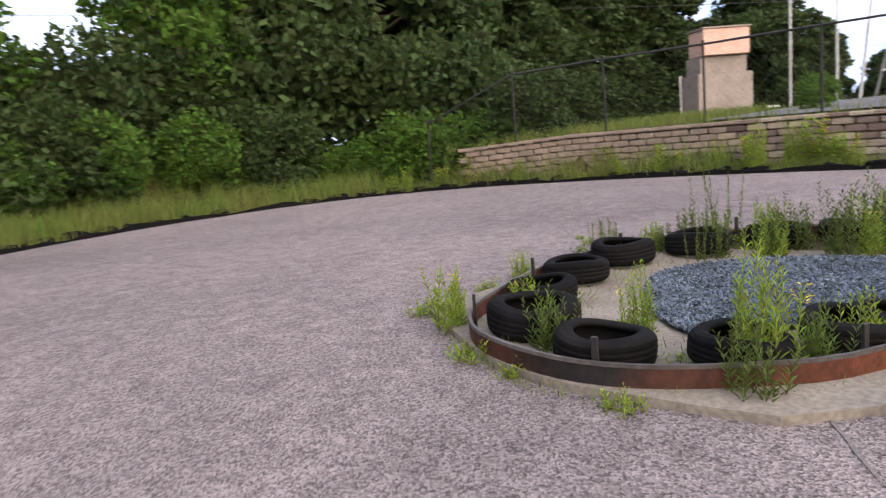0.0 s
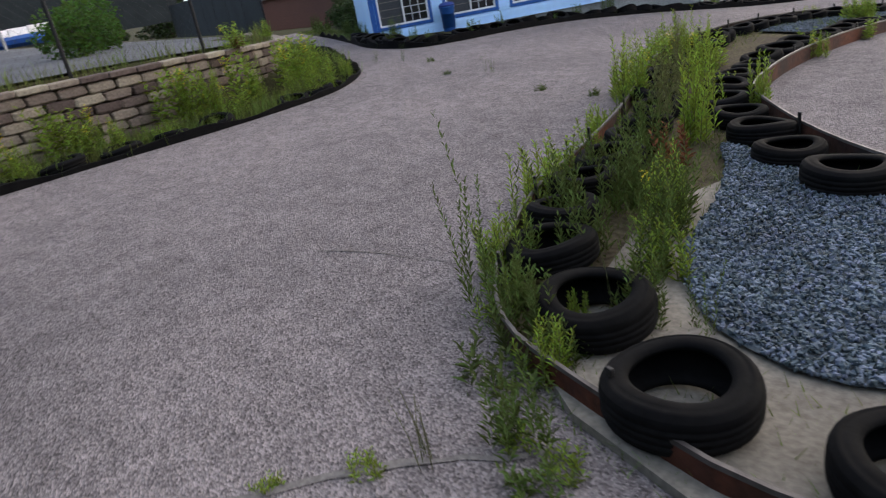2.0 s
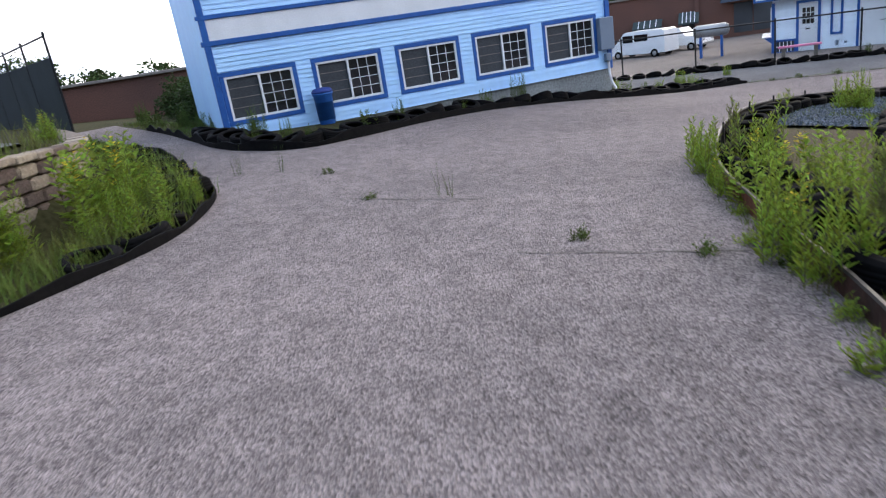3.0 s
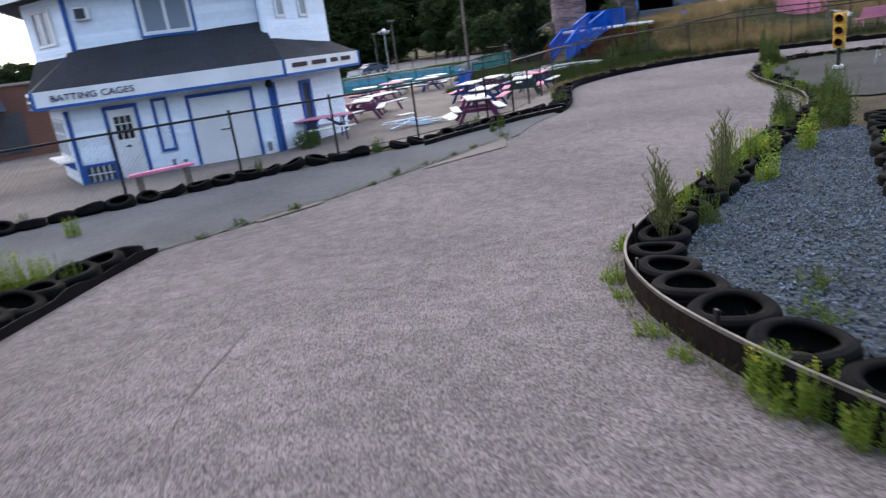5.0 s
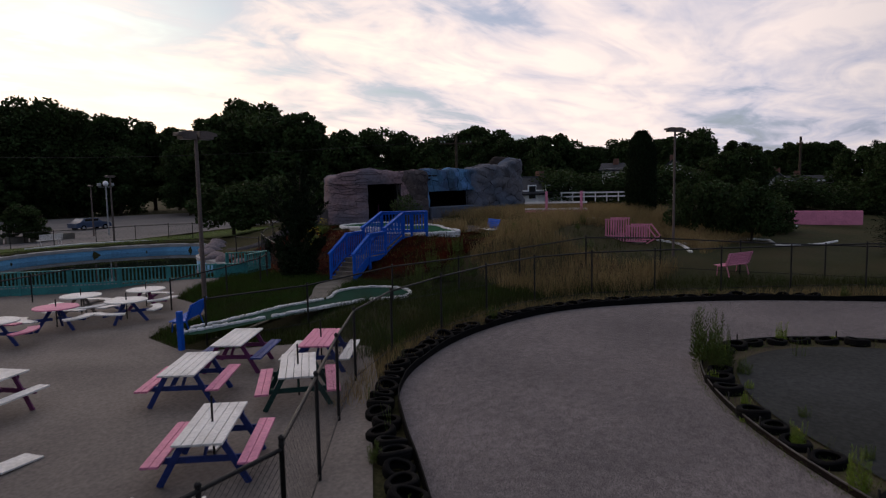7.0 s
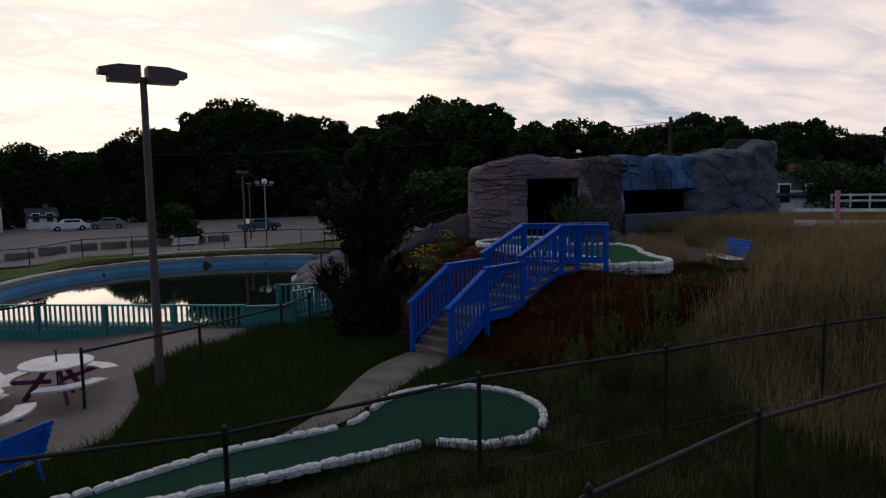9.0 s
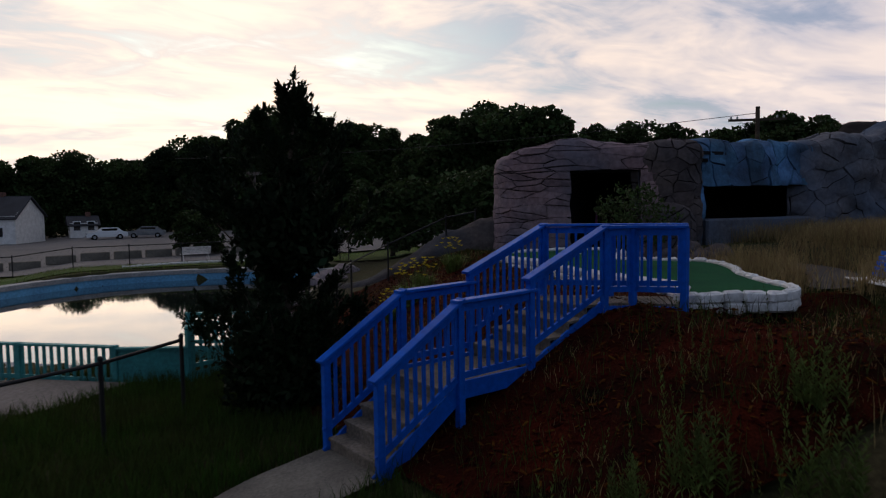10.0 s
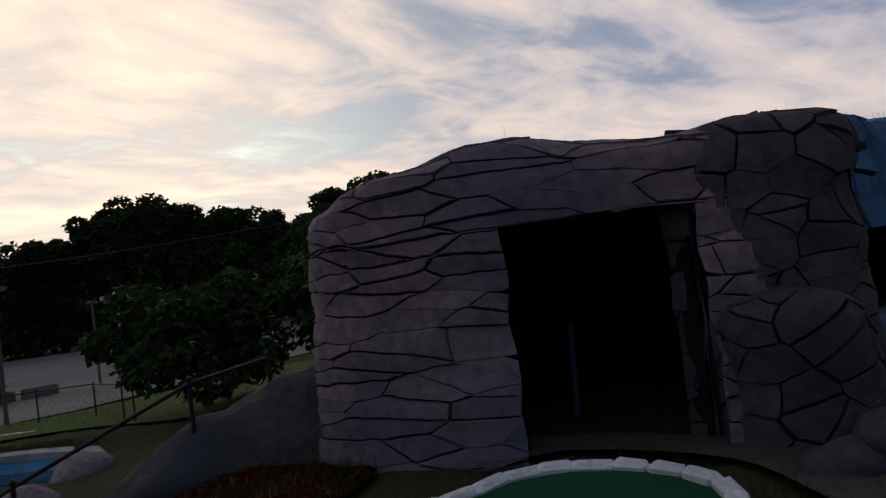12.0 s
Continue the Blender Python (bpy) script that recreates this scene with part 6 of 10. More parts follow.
# ---- blue timber stairs up the golf slope ----
def blue_stairs():
    t = thing("stairs", "bright blue painted timber stairs with railings and a turned deck", "stairs", m=pose(0, 0, 0))
    O, ang = Vector((24.87, 34.98)), radians(10)
    U, V = Vector((math.cos(ang), math.sin(ang))), Vector((-math.sin(ang), math.cos(ang)))
    R = turn_z(10)
    half = 0.60

    def w(u, v, z):
        p = O + U * u + V * v
        return Vector((p.x, p.y, z))

    # two flights with a landing between them
    segs = [(0.0, 1.15, 0.12, 0.95), (1.15, 2.35, 0.95, 0.95), (2.35, 3.86, 0.95, 1.67)]
    for u0, u1, z0, z1 in segs:
        n = 8 if z0 == z1 else (5 if u0 < 1 else 4)
        for i in range(n):
            uu, step = u0 + (i + 0.5) * (u1 - u0) / n, (u1 - u0) / n
            zz = z0 if z0 == z1 else z0 + (i + 1) * (z1 - z0) / n
            g = Geo()
            box(g, w(uu, 0, zz - 0.02), (step - 0.008 if z0 == z1 else step + 0.03, 2 * half - 0.06, 0.038), 0.004, R)
            part("deck_board" if z0 == z1 else "tread", g, TIMBER_GREY, t, "weathered brown board")
            if z0 != z1:
                g = Geo()
                box(g, w(uu - step / 2 + 0.02, 0, zz - 0.11), (0.022, 2 * half - 0.06, 0.15), 0, R)
                part("riser", g, TIMBER_GREY, t)
        for v in (-half + 0.035, half - 0.035):
            g = Geo()
            beam(g, w(u0 - 0.03, v, z0 - 0.06), w(u1 + 0.03, v, z1 - 0.06), 0.04, 0.22, 0.004)
            part("stringer", g, BLUE_PAINT, t)
    # the turned deck: its left and right edges
    L = [w(3.86, half, 1.67), Vector((29.35, 35.58, 1.67)), Vector((30.2, 34.9, 1.67))]
    Rt = [w(3.86, -half, 1.67), Vector((29.15, 34.88, 1.67)), Vector((29.62, 34.36, 1.67))]
    for k, n in ((0, 6), (1, 9)):
        for i in range(n):
            a0, a1 = i / n + 0.012, (i + 1) / n - 0.012
            q = [Rt[k].lerp(Rt[k + 1], a0), Rt[k].lerp(Rt[k + 1], a1), L[k].lerp(L[k + 1], a1), L[k].lerp(L[k + 1], a0)]
            g = Geo()
            g.add([p + Vector((0, 0, dz)) for dz in (-0.04, 0.0) for p in q], [(3, 2, 1, 0), (4, 5, 6, 7), (0, 1, 5, 4), (1, 2, 6, 5), (2, 3, 7, 6), (3, 0, 4, 7)])
            part("deck_board", g, TIMBER_GREY, t, "weathered brown board")
        for e in (L, Rt):
            g = Geo()
            beam(g, e[k] - Vector((0, 0, 0.14)), e[k + 1] - Vector((0, 0, 0.14)), 0.04, 0.2, 0.004)
            part("stringer", g, BLUE_PAINT, t)

    def post(p, z0, z1):
        g = Geo()
        box(g, (p.x, p.y, (z0 + z1) / 2), (0.092, 0.092, z1 - z0), 0.006, R)
        part("post", g, BLUE_PAINT, t)

    def railing(p, q, drop=0.90):
        """Flat handrail on two boards with balusters between."""
        d = (q - p).normalized()
        g = Geo()
        beam(g, p - d * 0.05, q + d * 0.05, 0.15, 0.04, 0.006)
        part("handrail", g, BLUE_PAINT, t)
        for dz, hh in ((-0.08, 0.09), (-drop, 0.08)):
            g = Geo()
            beam(g, p + Vector((0, 0, dz)), q + Vector((0, 0, dz)), 0.036, hh)
            part("rail", g, BLUE_PAINT, t)
        n = max(2, int((q - p).length / 0.13))
        a = Matrix.Rotation(math.atan2(d.y, d.x), 3, "Z")
        for i in range(n):
            m = p.lerp(q, (i + 0.5) / n)
            g = Geo()
            box(g, (m.x, m.y, m.z - drop / 2 - 0.03), (0.038, 0.036, drop - 0.03), 0, a)
            part("baluster", g, BLUE_PAINT, t)

    for v in (-half, half):
        railing(w(-0.05, v, 1.25), w(1.15, v, 1.98))
        railing(w(1.12, v, 1.98), w(2.37, v, 2.0))
        railing(w(2.3, v, 2.16), w(3.86, v, 2.77))
        for u, z0, z1 in ((0.0, 0.0, 1.24), (1.15, 0.2, 1.96), (2.35, 0.6, 2.16), (3.86, 0.9, 2.75)):
            post(w(u, v, 0), z0, z1)
    for e in (L, Rt):
        for k in (0, 1):
            railing(e[k] + Vector((0, 0, 1.10)), e[k + 1] + Vector((0, 0, 1.10)))
            post(e[k + 1], 1.05, 2.75)


blue_stairs()


# ---- white stones round the putting greens ----
def stone_mesh(seed, L=0.34):
    rs = random.Random(seed)
    g = Geo()
    box(g, (0, 0, 0), (L, 0.17, 0.17), 0.035)
    g.v = [(x * (1 + rs.uniform(-.08, .08)), y * (1 + rs.uniform(-.14, .14)), z * (1 + rs.uniform(-.14, .14))) for x, y, z in g.v]
    return g.mesh("curb_stone", WHITE_STONE)


STONES = [stone_mesh(i, 0.30 + 0.03 * (i % 4)) for i in range(7)]


def curb(line, z, label, skip=0.0, seed=0, closed=True, size=1.0):
    t = thing("golf_curb", label, "curb", "white stone curbs")
    rs = random.Random(seed)
    for x, y, a in along(list(line) + ([line[0]] if closed else []), 0.335 * size):
        if rs.random() < skip:
            continue
        part("curb_stone", STONES[rs.randrange(7)], None, t, at=pose(x, y, (z if z is not None else H(x, y)) + rs.uniform(-0.012, 0.012), rs.uniform(-6, 6), rs.uniform(-4, 4), math.degrees(a) + rs.uniform(-7, 7)) @ Matrix.Scale(size, 4))


curb([p for p in PUTT_LOW if not (p[0] < 22.0 and p[1] < 31.3)], 0.12, "white painted stone curb round the lower green", 0.06, 1, False, 0.72)
curb(PUTT_HIGH, 1.71, "white painted stone curb round the upper green", 0.02, 2)
curb(cut(PUTT_HIGH, (32.9, 35.9), (31.4, 41.5)), 1.55, "lower course of white stones under the upper green curb", 0.0, 9, False)
curb(smooth_line([(38.2, 30.6), (39.4, 30.5), (40.2, 31.2)]), None, "short white curb on the golf course", 0, 3, False)
curb(smooth_line([(38.6, 25.6), (40.6, 25.0), (43.5, 24.4), (44.5, 23.2), (42.8, 22.2), (44.8, 21.0), (48, 20.4)]), None, "winding white curb on the golf course", 0, 4, False)
curb(smooth_line([(36.6, 24.6), (38.2, 25.6), (38.4, 26.8)]), None, "curved white curb near the pink stairs", 0, 5, False)
curb(smooth_line([(44.5, 27.5), (48, 26.5), (52, 26), (56, 24)]), None, "far white curb on the golf course", 0, 6, False)
curb(smooth_line([(24, 66.2), (27, 66.8), (30, 66.0), (32.4, 64.2)]), -0.05, "white edging on the lawn beyond the pool", 0, 7, False)
g = Geo()
lathe(g, [(0.0, 0.0), (0.055, 0.0), (0.06, 0.01), (0.0, 0.012)], 14)
single("golf_cup", g, WHITE_FRAME, "white cup ring on the upper green", "golf hole", m=pose(33.67, 41.5, 1.735))
g = Geo()
lathe(g, [(0.002, -0.1), (0.07, -0.07), (0.1, 0), (0.07, 0.07), (0.002, 0.1)], 12)
single("curb_ball", g, WHITE_STONE, "white round stone at the end of the stairs", "stone", m=pose(30.2, 34.95, 1.72), smooth=True)


# ---- fake rock with cave mouths ----
def rock_material(name, a, b, patch=(0.5, 0.5, 0.5)):
    """Painted sprayed concrete: mauve and slate washes, pitted relief, and a change of tone from slab to slab."""
    m = mat(name, a, b, 0.85, fine=8, big=0.8, amount=0.30, bump=0, spec=0.1, island=0.16)
    N, L = m.node_tree.nodes, m.node_tree.links
    p = N["Principled BSDF"]
    tc, n1, n2, n3 = N.new("ShaderNodeTexCoord"), N.new("ShaderNodeTexNoise"), N.new("ShaderNodeTexNoise"), N.new("ShaderNodeTexNoise")
    for n, sc, de in ((n1, 5, 6), (n2, 38, 4), (n3, 0.45, 3)):
        n.inputs["Scale"].default_value, n.inputs["Detail"].default_value = sc, de
        L.new(tc.outputs["Object"], n.inputs["Vector"])
    wash = N.new("ShaderNodeMixRGB")
    wash.inputs[2].default_value = (*patch, 1)
    rp = N.new("ShaderNodeValToRGB")
    rp.color_ramp.elements[0].position, rp.color_ramp.elements[1].position = 0.46, 0.66
    rp.color_ramp.elements[1].color = (0.75, 0.75, 0.75, 1)
    L.new(n3.outputs[0], rp.inputs[0]), L.new(rp.outputs[0], wash.inputs[0])
    L.new(p.inputs["Base Color"].links[0].from_socket, wash.inputs[1]), L.new(wash.outputs[0], p.inputs["Base Color"])
    add = N.new("ShaderNodeMath")
    add.operation = "MULTIPLY_ADD"
    add.inputs[1].default_value = 0.3
    L.new(n2.outputs[0], add.inputs[0]), L.new(n1.outputs[0], add.inputs[2])
    bp = N.new("ShaderNodeBump")
    bp.inputs["Strength"].default_value, bp.inputs["Distance"].default_value = 0.8, 0.05
    L.new(add.outputs[0], bp.inputs["Height"]), L.new(bp.outputs[0], p.inputs["Normal"])
    return m


ROCK_SLAB = rock_material("slab_rock", (0.235, 0.158, 0.166), (0.150, 0.126, 0.148), (0.095, 0.112, 0.155))
ROCK_CRAZE = rock_material("crazed_rock", (0.095, 0.076, 0.074), (0.056, 0.053, 0.061), (0.042, 0.05, 0.07))
ROCK_SKIRT = rock_material("skirt_rock", (0.088, 0.072, 0.066), (0.055, 0.05, 0.052), (0.045, 0.05, 0.062))
ROCK_FALL = rock_material("blue_fall_rock", (0.13, 0.31, 0.56), (0.055, 0.10, 0.17), (0.03, 0.036, 0.05))
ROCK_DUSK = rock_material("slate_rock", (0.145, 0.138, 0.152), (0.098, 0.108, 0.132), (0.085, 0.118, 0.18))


def clip_poly(poly, nx, ny, c):
    """The part of a convex outline where nx * x + ny * y <= c."""
    out = []
    for i, a in enumerate(poly):
        b = poly[(i + 1) % len(poly)]
        da, db = nx * a[0] + ny * a[1] - c, nx * b[0] + ny * b[1] - c
        if da <= 0:
            out.append(a)
        if (da < 0) != (db < 0) and da != db:
            k = da / (da - db)
            out.append((a[0] + (b[0] - a[0]) * k, a[1] + (b[1] - a[1]) * k))
    return out


def slab_cells(s1, h0, h1, size, slope, seed, jitter=0.32):
    """Slabs that tile a face: the cells round the jittered places of a sheared, staggered grid."""
    rs = random.Random(seed)
    ax, az = size
    seeds = []
    more = int(abs(slope) * s1 / az) + 1
    for r in range(-1 - (more if slope > 0 else 0), int((h1 - h0) / az) + 3 + (more if slope < 0 else 0)):
        for c in range(-2, int(s1 / ax) + 3):
            s = (c + 0.5 * (r % 2) + rs.uniform(-jitter, jitter)) * ax
            z = h0 + (r + rs.uniform(-jitter, jitter)) * az + slope * s
            seeds.append((s, z))
    k = ax / az
    cells = []
    for i, (s, z) in enumerate(seeds):
        if not (-ax < s < s1 + ax and h0 - 2 * az < z < h1 + 2 * az):
            continue
        poly = [(s - 2 * ax, z - 2.5 * az), (s + 2 * ax, z - 2.5 * az), (s + 2 * ax, z + 2.5 * az), (s - 2 * ax, z + 2.5 * az)]
        for j, (s2, z2) in enumerate(seeds):
            if j == i or abs(s2 - s) > 3 * ax or abs(z2 - z) > 4 * az:
                continue
            nx, ny = s2 - s, (z2 - z) * k * k
            poly = clip_poly(poly, nx, ny, nx * (s + s2) / 2 + ny * (z + z2) / 2)
            if len(poly) < 3:
                break
        for q in ((-1, 0, 0), (1, 0, s1), (0, -1, -h0), (0, 1, h1)):
            if len(poly) >= 3:
                poly = clip_poly(poly, *q)
        if len(poly) >= 3:
            cells.append(poly)
    return cells


def rock_shell(name, path, zb, ztop, depth, cells, material, parent, label="", opening=None, bulge=0.2, lean=0.0, seed=0, relief=0.05, gap=0.008, rnd=0.30):
    """A rock mass along a plan line: a dark core with slabs of sprayed rock standing proud of it, rounded over its crest.
    opening: (s0, s1, z) of a mouth in it."""
    from mathutils import geometry
    arc = [0.0]
    for a, b in zip(path[:-1], path[1:]):
        arc.append(arc[-1] + math.hypot(b[0] - a[0], b[1] - a[1]))
    S, PX, PY = np.array(arc), np.array([p[0] for p in path]), np.array([p[1] for p in path])

    def surf(s, h, lift=0.0):
        s = min(max(s, 0.0), arc[-1])
        x, y = float(np.interp(s, S, PX)), float(np.interp(s, S, PY))
        e = 0.12
        dx = float(np.interp(s + e, S, PX) - np.interp(s - e, S, PX))
        dy = float(np.interp(s + e, S, PY) - np.interp(s - e, S, PY))
        d = math.hypot(dx, dy) or 1.0
        nx, ny = dy / d, -dx / d
        zt = ztop(s) - 0.06
        H1 = zt - rnd
        a = min(max((h - H1) / rnd, 0.0), math.pi / 2)
        z = min(h, H1) + rnd * math.sin(a)
        back = rnd * (1 - math.cos(a)) + max(0.0, h - H1 - rnd * math.pi / 2)
        n = Vector((nx * math.cos(a), ny * math.cos(a), math.sin(a)))
        p = Vector((x - nx * back, y - ny * back, z))
        v = min(1.0, max(0.0, (h - zb) / (zt - zb)))
        w = bulge * (0.9 * rnoise(p.x, p.y, p.z + seed, 0.6) + 0.55 * rnoise(p.x, p.y, p.z * 1.5 + seed, 1.5)) + lean * (1 - v) ** 2
        return p + n * (w + lift)

    top = lambda s: ztop(s) - 0.06 - rnd + rnd * math.pi / 2
    # the core, with its mouth left free, closed behind
    step = 0.11
    n = max(2, int(arc[-1] / step))
    rows = 34
    cols = []
    for i in range(n + 1):
        s = arc[-1] * i / n
        ht = top(s)
        zl = opening[2] if opening else zb + (ht - zb) * 0.6
        hs = [zb + (zl - zb) * j / 20 for j in range(20)] + [zl + (ht - zl) * j / (rows - 20) for j in range(rows - 20 + 1)] + [ht + (depth - rnd) * j / 6 for j in range(1, 7)]
        col = [surf(s, h, -relief) for h in hs]
        last = col[-1]
        col.append(Vector((last.x, last.y, zb + 0.2 if not opening else opening[2] + 0.1)))
        cols.append(col)
    m = len(cols[0])
    core = Geo()
    core.v = [tuple(p) for c in cols for p in c]
    for i in range(n):
        sm = arc[-1] * (i + 0.5) / n
        for j in range(m - 1):
            if opening and j < 20 and opening[0] < sm < opening[1]:
                continue
            core.f.append((i * m + j, (i + 1) * m + j, (i + 1) * m + j + 1, i * m + j + 1))
    core.f += [tuple(range(m - 1, -1, -1)), tuple(range(n * m, n * m + m))]
    part(name, core, SEAM, parent, "dark core seen between the rock slabs", smooth=True)
    # the slabs
    pieces = []
    for c in cells:
        if opening:
            o0, o1, oz = opening
            up = clip_poly(c, 0, -1, -oz)
            lo = clip_poly(c, 0, 1, oz)
            pieces += [q for q in (up, clip_poly(lo, 1, 0, o0) if len(lo) > 2 else [], clip_poly(lo, -1, 0, -o1) if len(lo) > 2 else []) if len(q) > 2]
        else:
            pieces.append(c)
    g = Geo()
    for k, c in enumerate(pieces):
        rs = random.Random(seed * 1000 + k)
        cx, cz = sum(p[0] for p in c) / len(c), sum(p[1] for p in c) / len(c)
        span = max(math.hypot(p[0] - cx, p[1] - cz) for p in c)
        if span < 0.07:
            continue
        ring = []
        for i, a in enumerate(c):                    # an uneven outline
            b = c[(i + 1) % len(c)]
            L = math.hypot(b[0] - a[0], b[1] - a[1])
            q = max(1, int(L / 0.09))
            for j in range(q):
                t = j / q
                s, h = a[0] + (b[0] - a[0]) * t, a[1] + (b[1] - a[1]) * t
                ring.append((s + 0.06 * rnoise(s, h, seed, 2.3), h + 0.06 * rnoise(s, h, seed + 9, 0.9) + 0.02 * rnoise(s, h, seed + 4, 5.0)))
        if len(ring) < 4:
            continue

        def inset(d):
            out = []
            for i, p in enumerate(ring):
                a, b = ring[i - 1], ring[(i + 1) % len(ring)]
                ex, ez = b[0] - a[0], b[1] - a[1]
                L = math.hypot(ex, ez) or 1.0
                out.append((p[0] - ez / L * d, p[1] + ex / L * d))
            return out

        area = sum(ring[i - 1][0] * p[1] - p[0] * ring[i - 1][1] for i, p in enumerate(ring))
        sg = 1 if area > 0 else -1
        join = rs.random() < 0.4                     # half the seams are almost closed
        w = 0.0 if join else gap * rs.uniform(0.4, 1.5)
        edge, lip = inset(sg * w), inset(sg * (w + (0.006 if join else 0.016)))
        step = 0.10
        s0, s1 = min(p[0] for p in lip), max(p[0] for p in lip)
        h0, h1 = min(p[1] for p in lip), max(p[1] for p in lip)
        inner = inset(sg * (w + 0.05))
        gs, gh = np.meshgrid(np.arange(s0 + step / 2, s1, step), np.arange(h0 + step / 2, h1, step))
        ok = inside(inner, gs, gh)
        pts = [Vector(p) for p in lip] + [Vector((float(a), float(b))) for a, b in zip(gs[ok], gh[ok])]
        m = len(lip)
        vs, es, fs, *_ = geometry.delaunay_2d_cdt(pts, [(i, (i + 1) % m) for i in range(m)], [], 1, 1e-6)
        tilt = rs.uniform(-0.10, 0.10)
        proud = 0.1 * relief if join else rs.uniform(-0.45, 0.8) * relief
        out = []
        for p in vs:
            l = proud + tilt * (p.y - cz) + 0.02 * rnoise(p.x, p.y, seed + k, 5.0)
            out.append(surf(p.x, p.y, l))
        g.add(out, [tuple(f) if sg > 0 else tuple(f)[::-1] for f in fs])
        lipv = [surf(p[0], p[1], proud + tilt * (p[1] - cz) + 0.02 * rnoise(p[0], p[1], seed + k, 5.0)) for p in lip]
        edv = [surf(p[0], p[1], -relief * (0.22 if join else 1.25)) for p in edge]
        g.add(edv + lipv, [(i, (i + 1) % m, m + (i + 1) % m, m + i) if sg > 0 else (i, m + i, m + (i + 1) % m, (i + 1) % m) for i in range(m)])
    part(name + "_face", g, material, parent, label, smooth=True)
    return surf


def lumpy(g, c, r, seed, n=10, m=18):
    vs = []
    for i in range(n + 1):
        th = math.pi * i / n
        for k in range(m):
            ph = 2 * math.pi * k / m
            d = Vector((math.sin(th) * math.cos(ph), math.sin(th) * math.sin(ph), math.cos(th)))
            q = 1 + 0.30 * noise.noise(d * 1.2 + Vector((seed * 7, 0, 0))) + 0.10 * noise.noise(d * 3.1 + Vector((seed * 3, 1, 0)))
            vs.append((c[0] + d.x * r[0] * q, c[1] + d.y * r[1] * q, c[2] + d.z * r[2] * q))
    g.add(vs, [(i * m + k, i * m + (k + 1) % m, (i + 1) * m + (k + 1) % m, (i + 1) * m + k) for i in range(n) for k in range(m)])


def arc_at(line, p):
    acc, best = 0.0, (9e9, 0)
    for a, b in zip(line[:-1], line[1:]):
        best = min(best, (math.hypot(a[0] - p[0], a[1] - p[1]), acc))
        acc += math.hypot(b[0] - a[0], b[1] - a[1])
    return best[1], acc


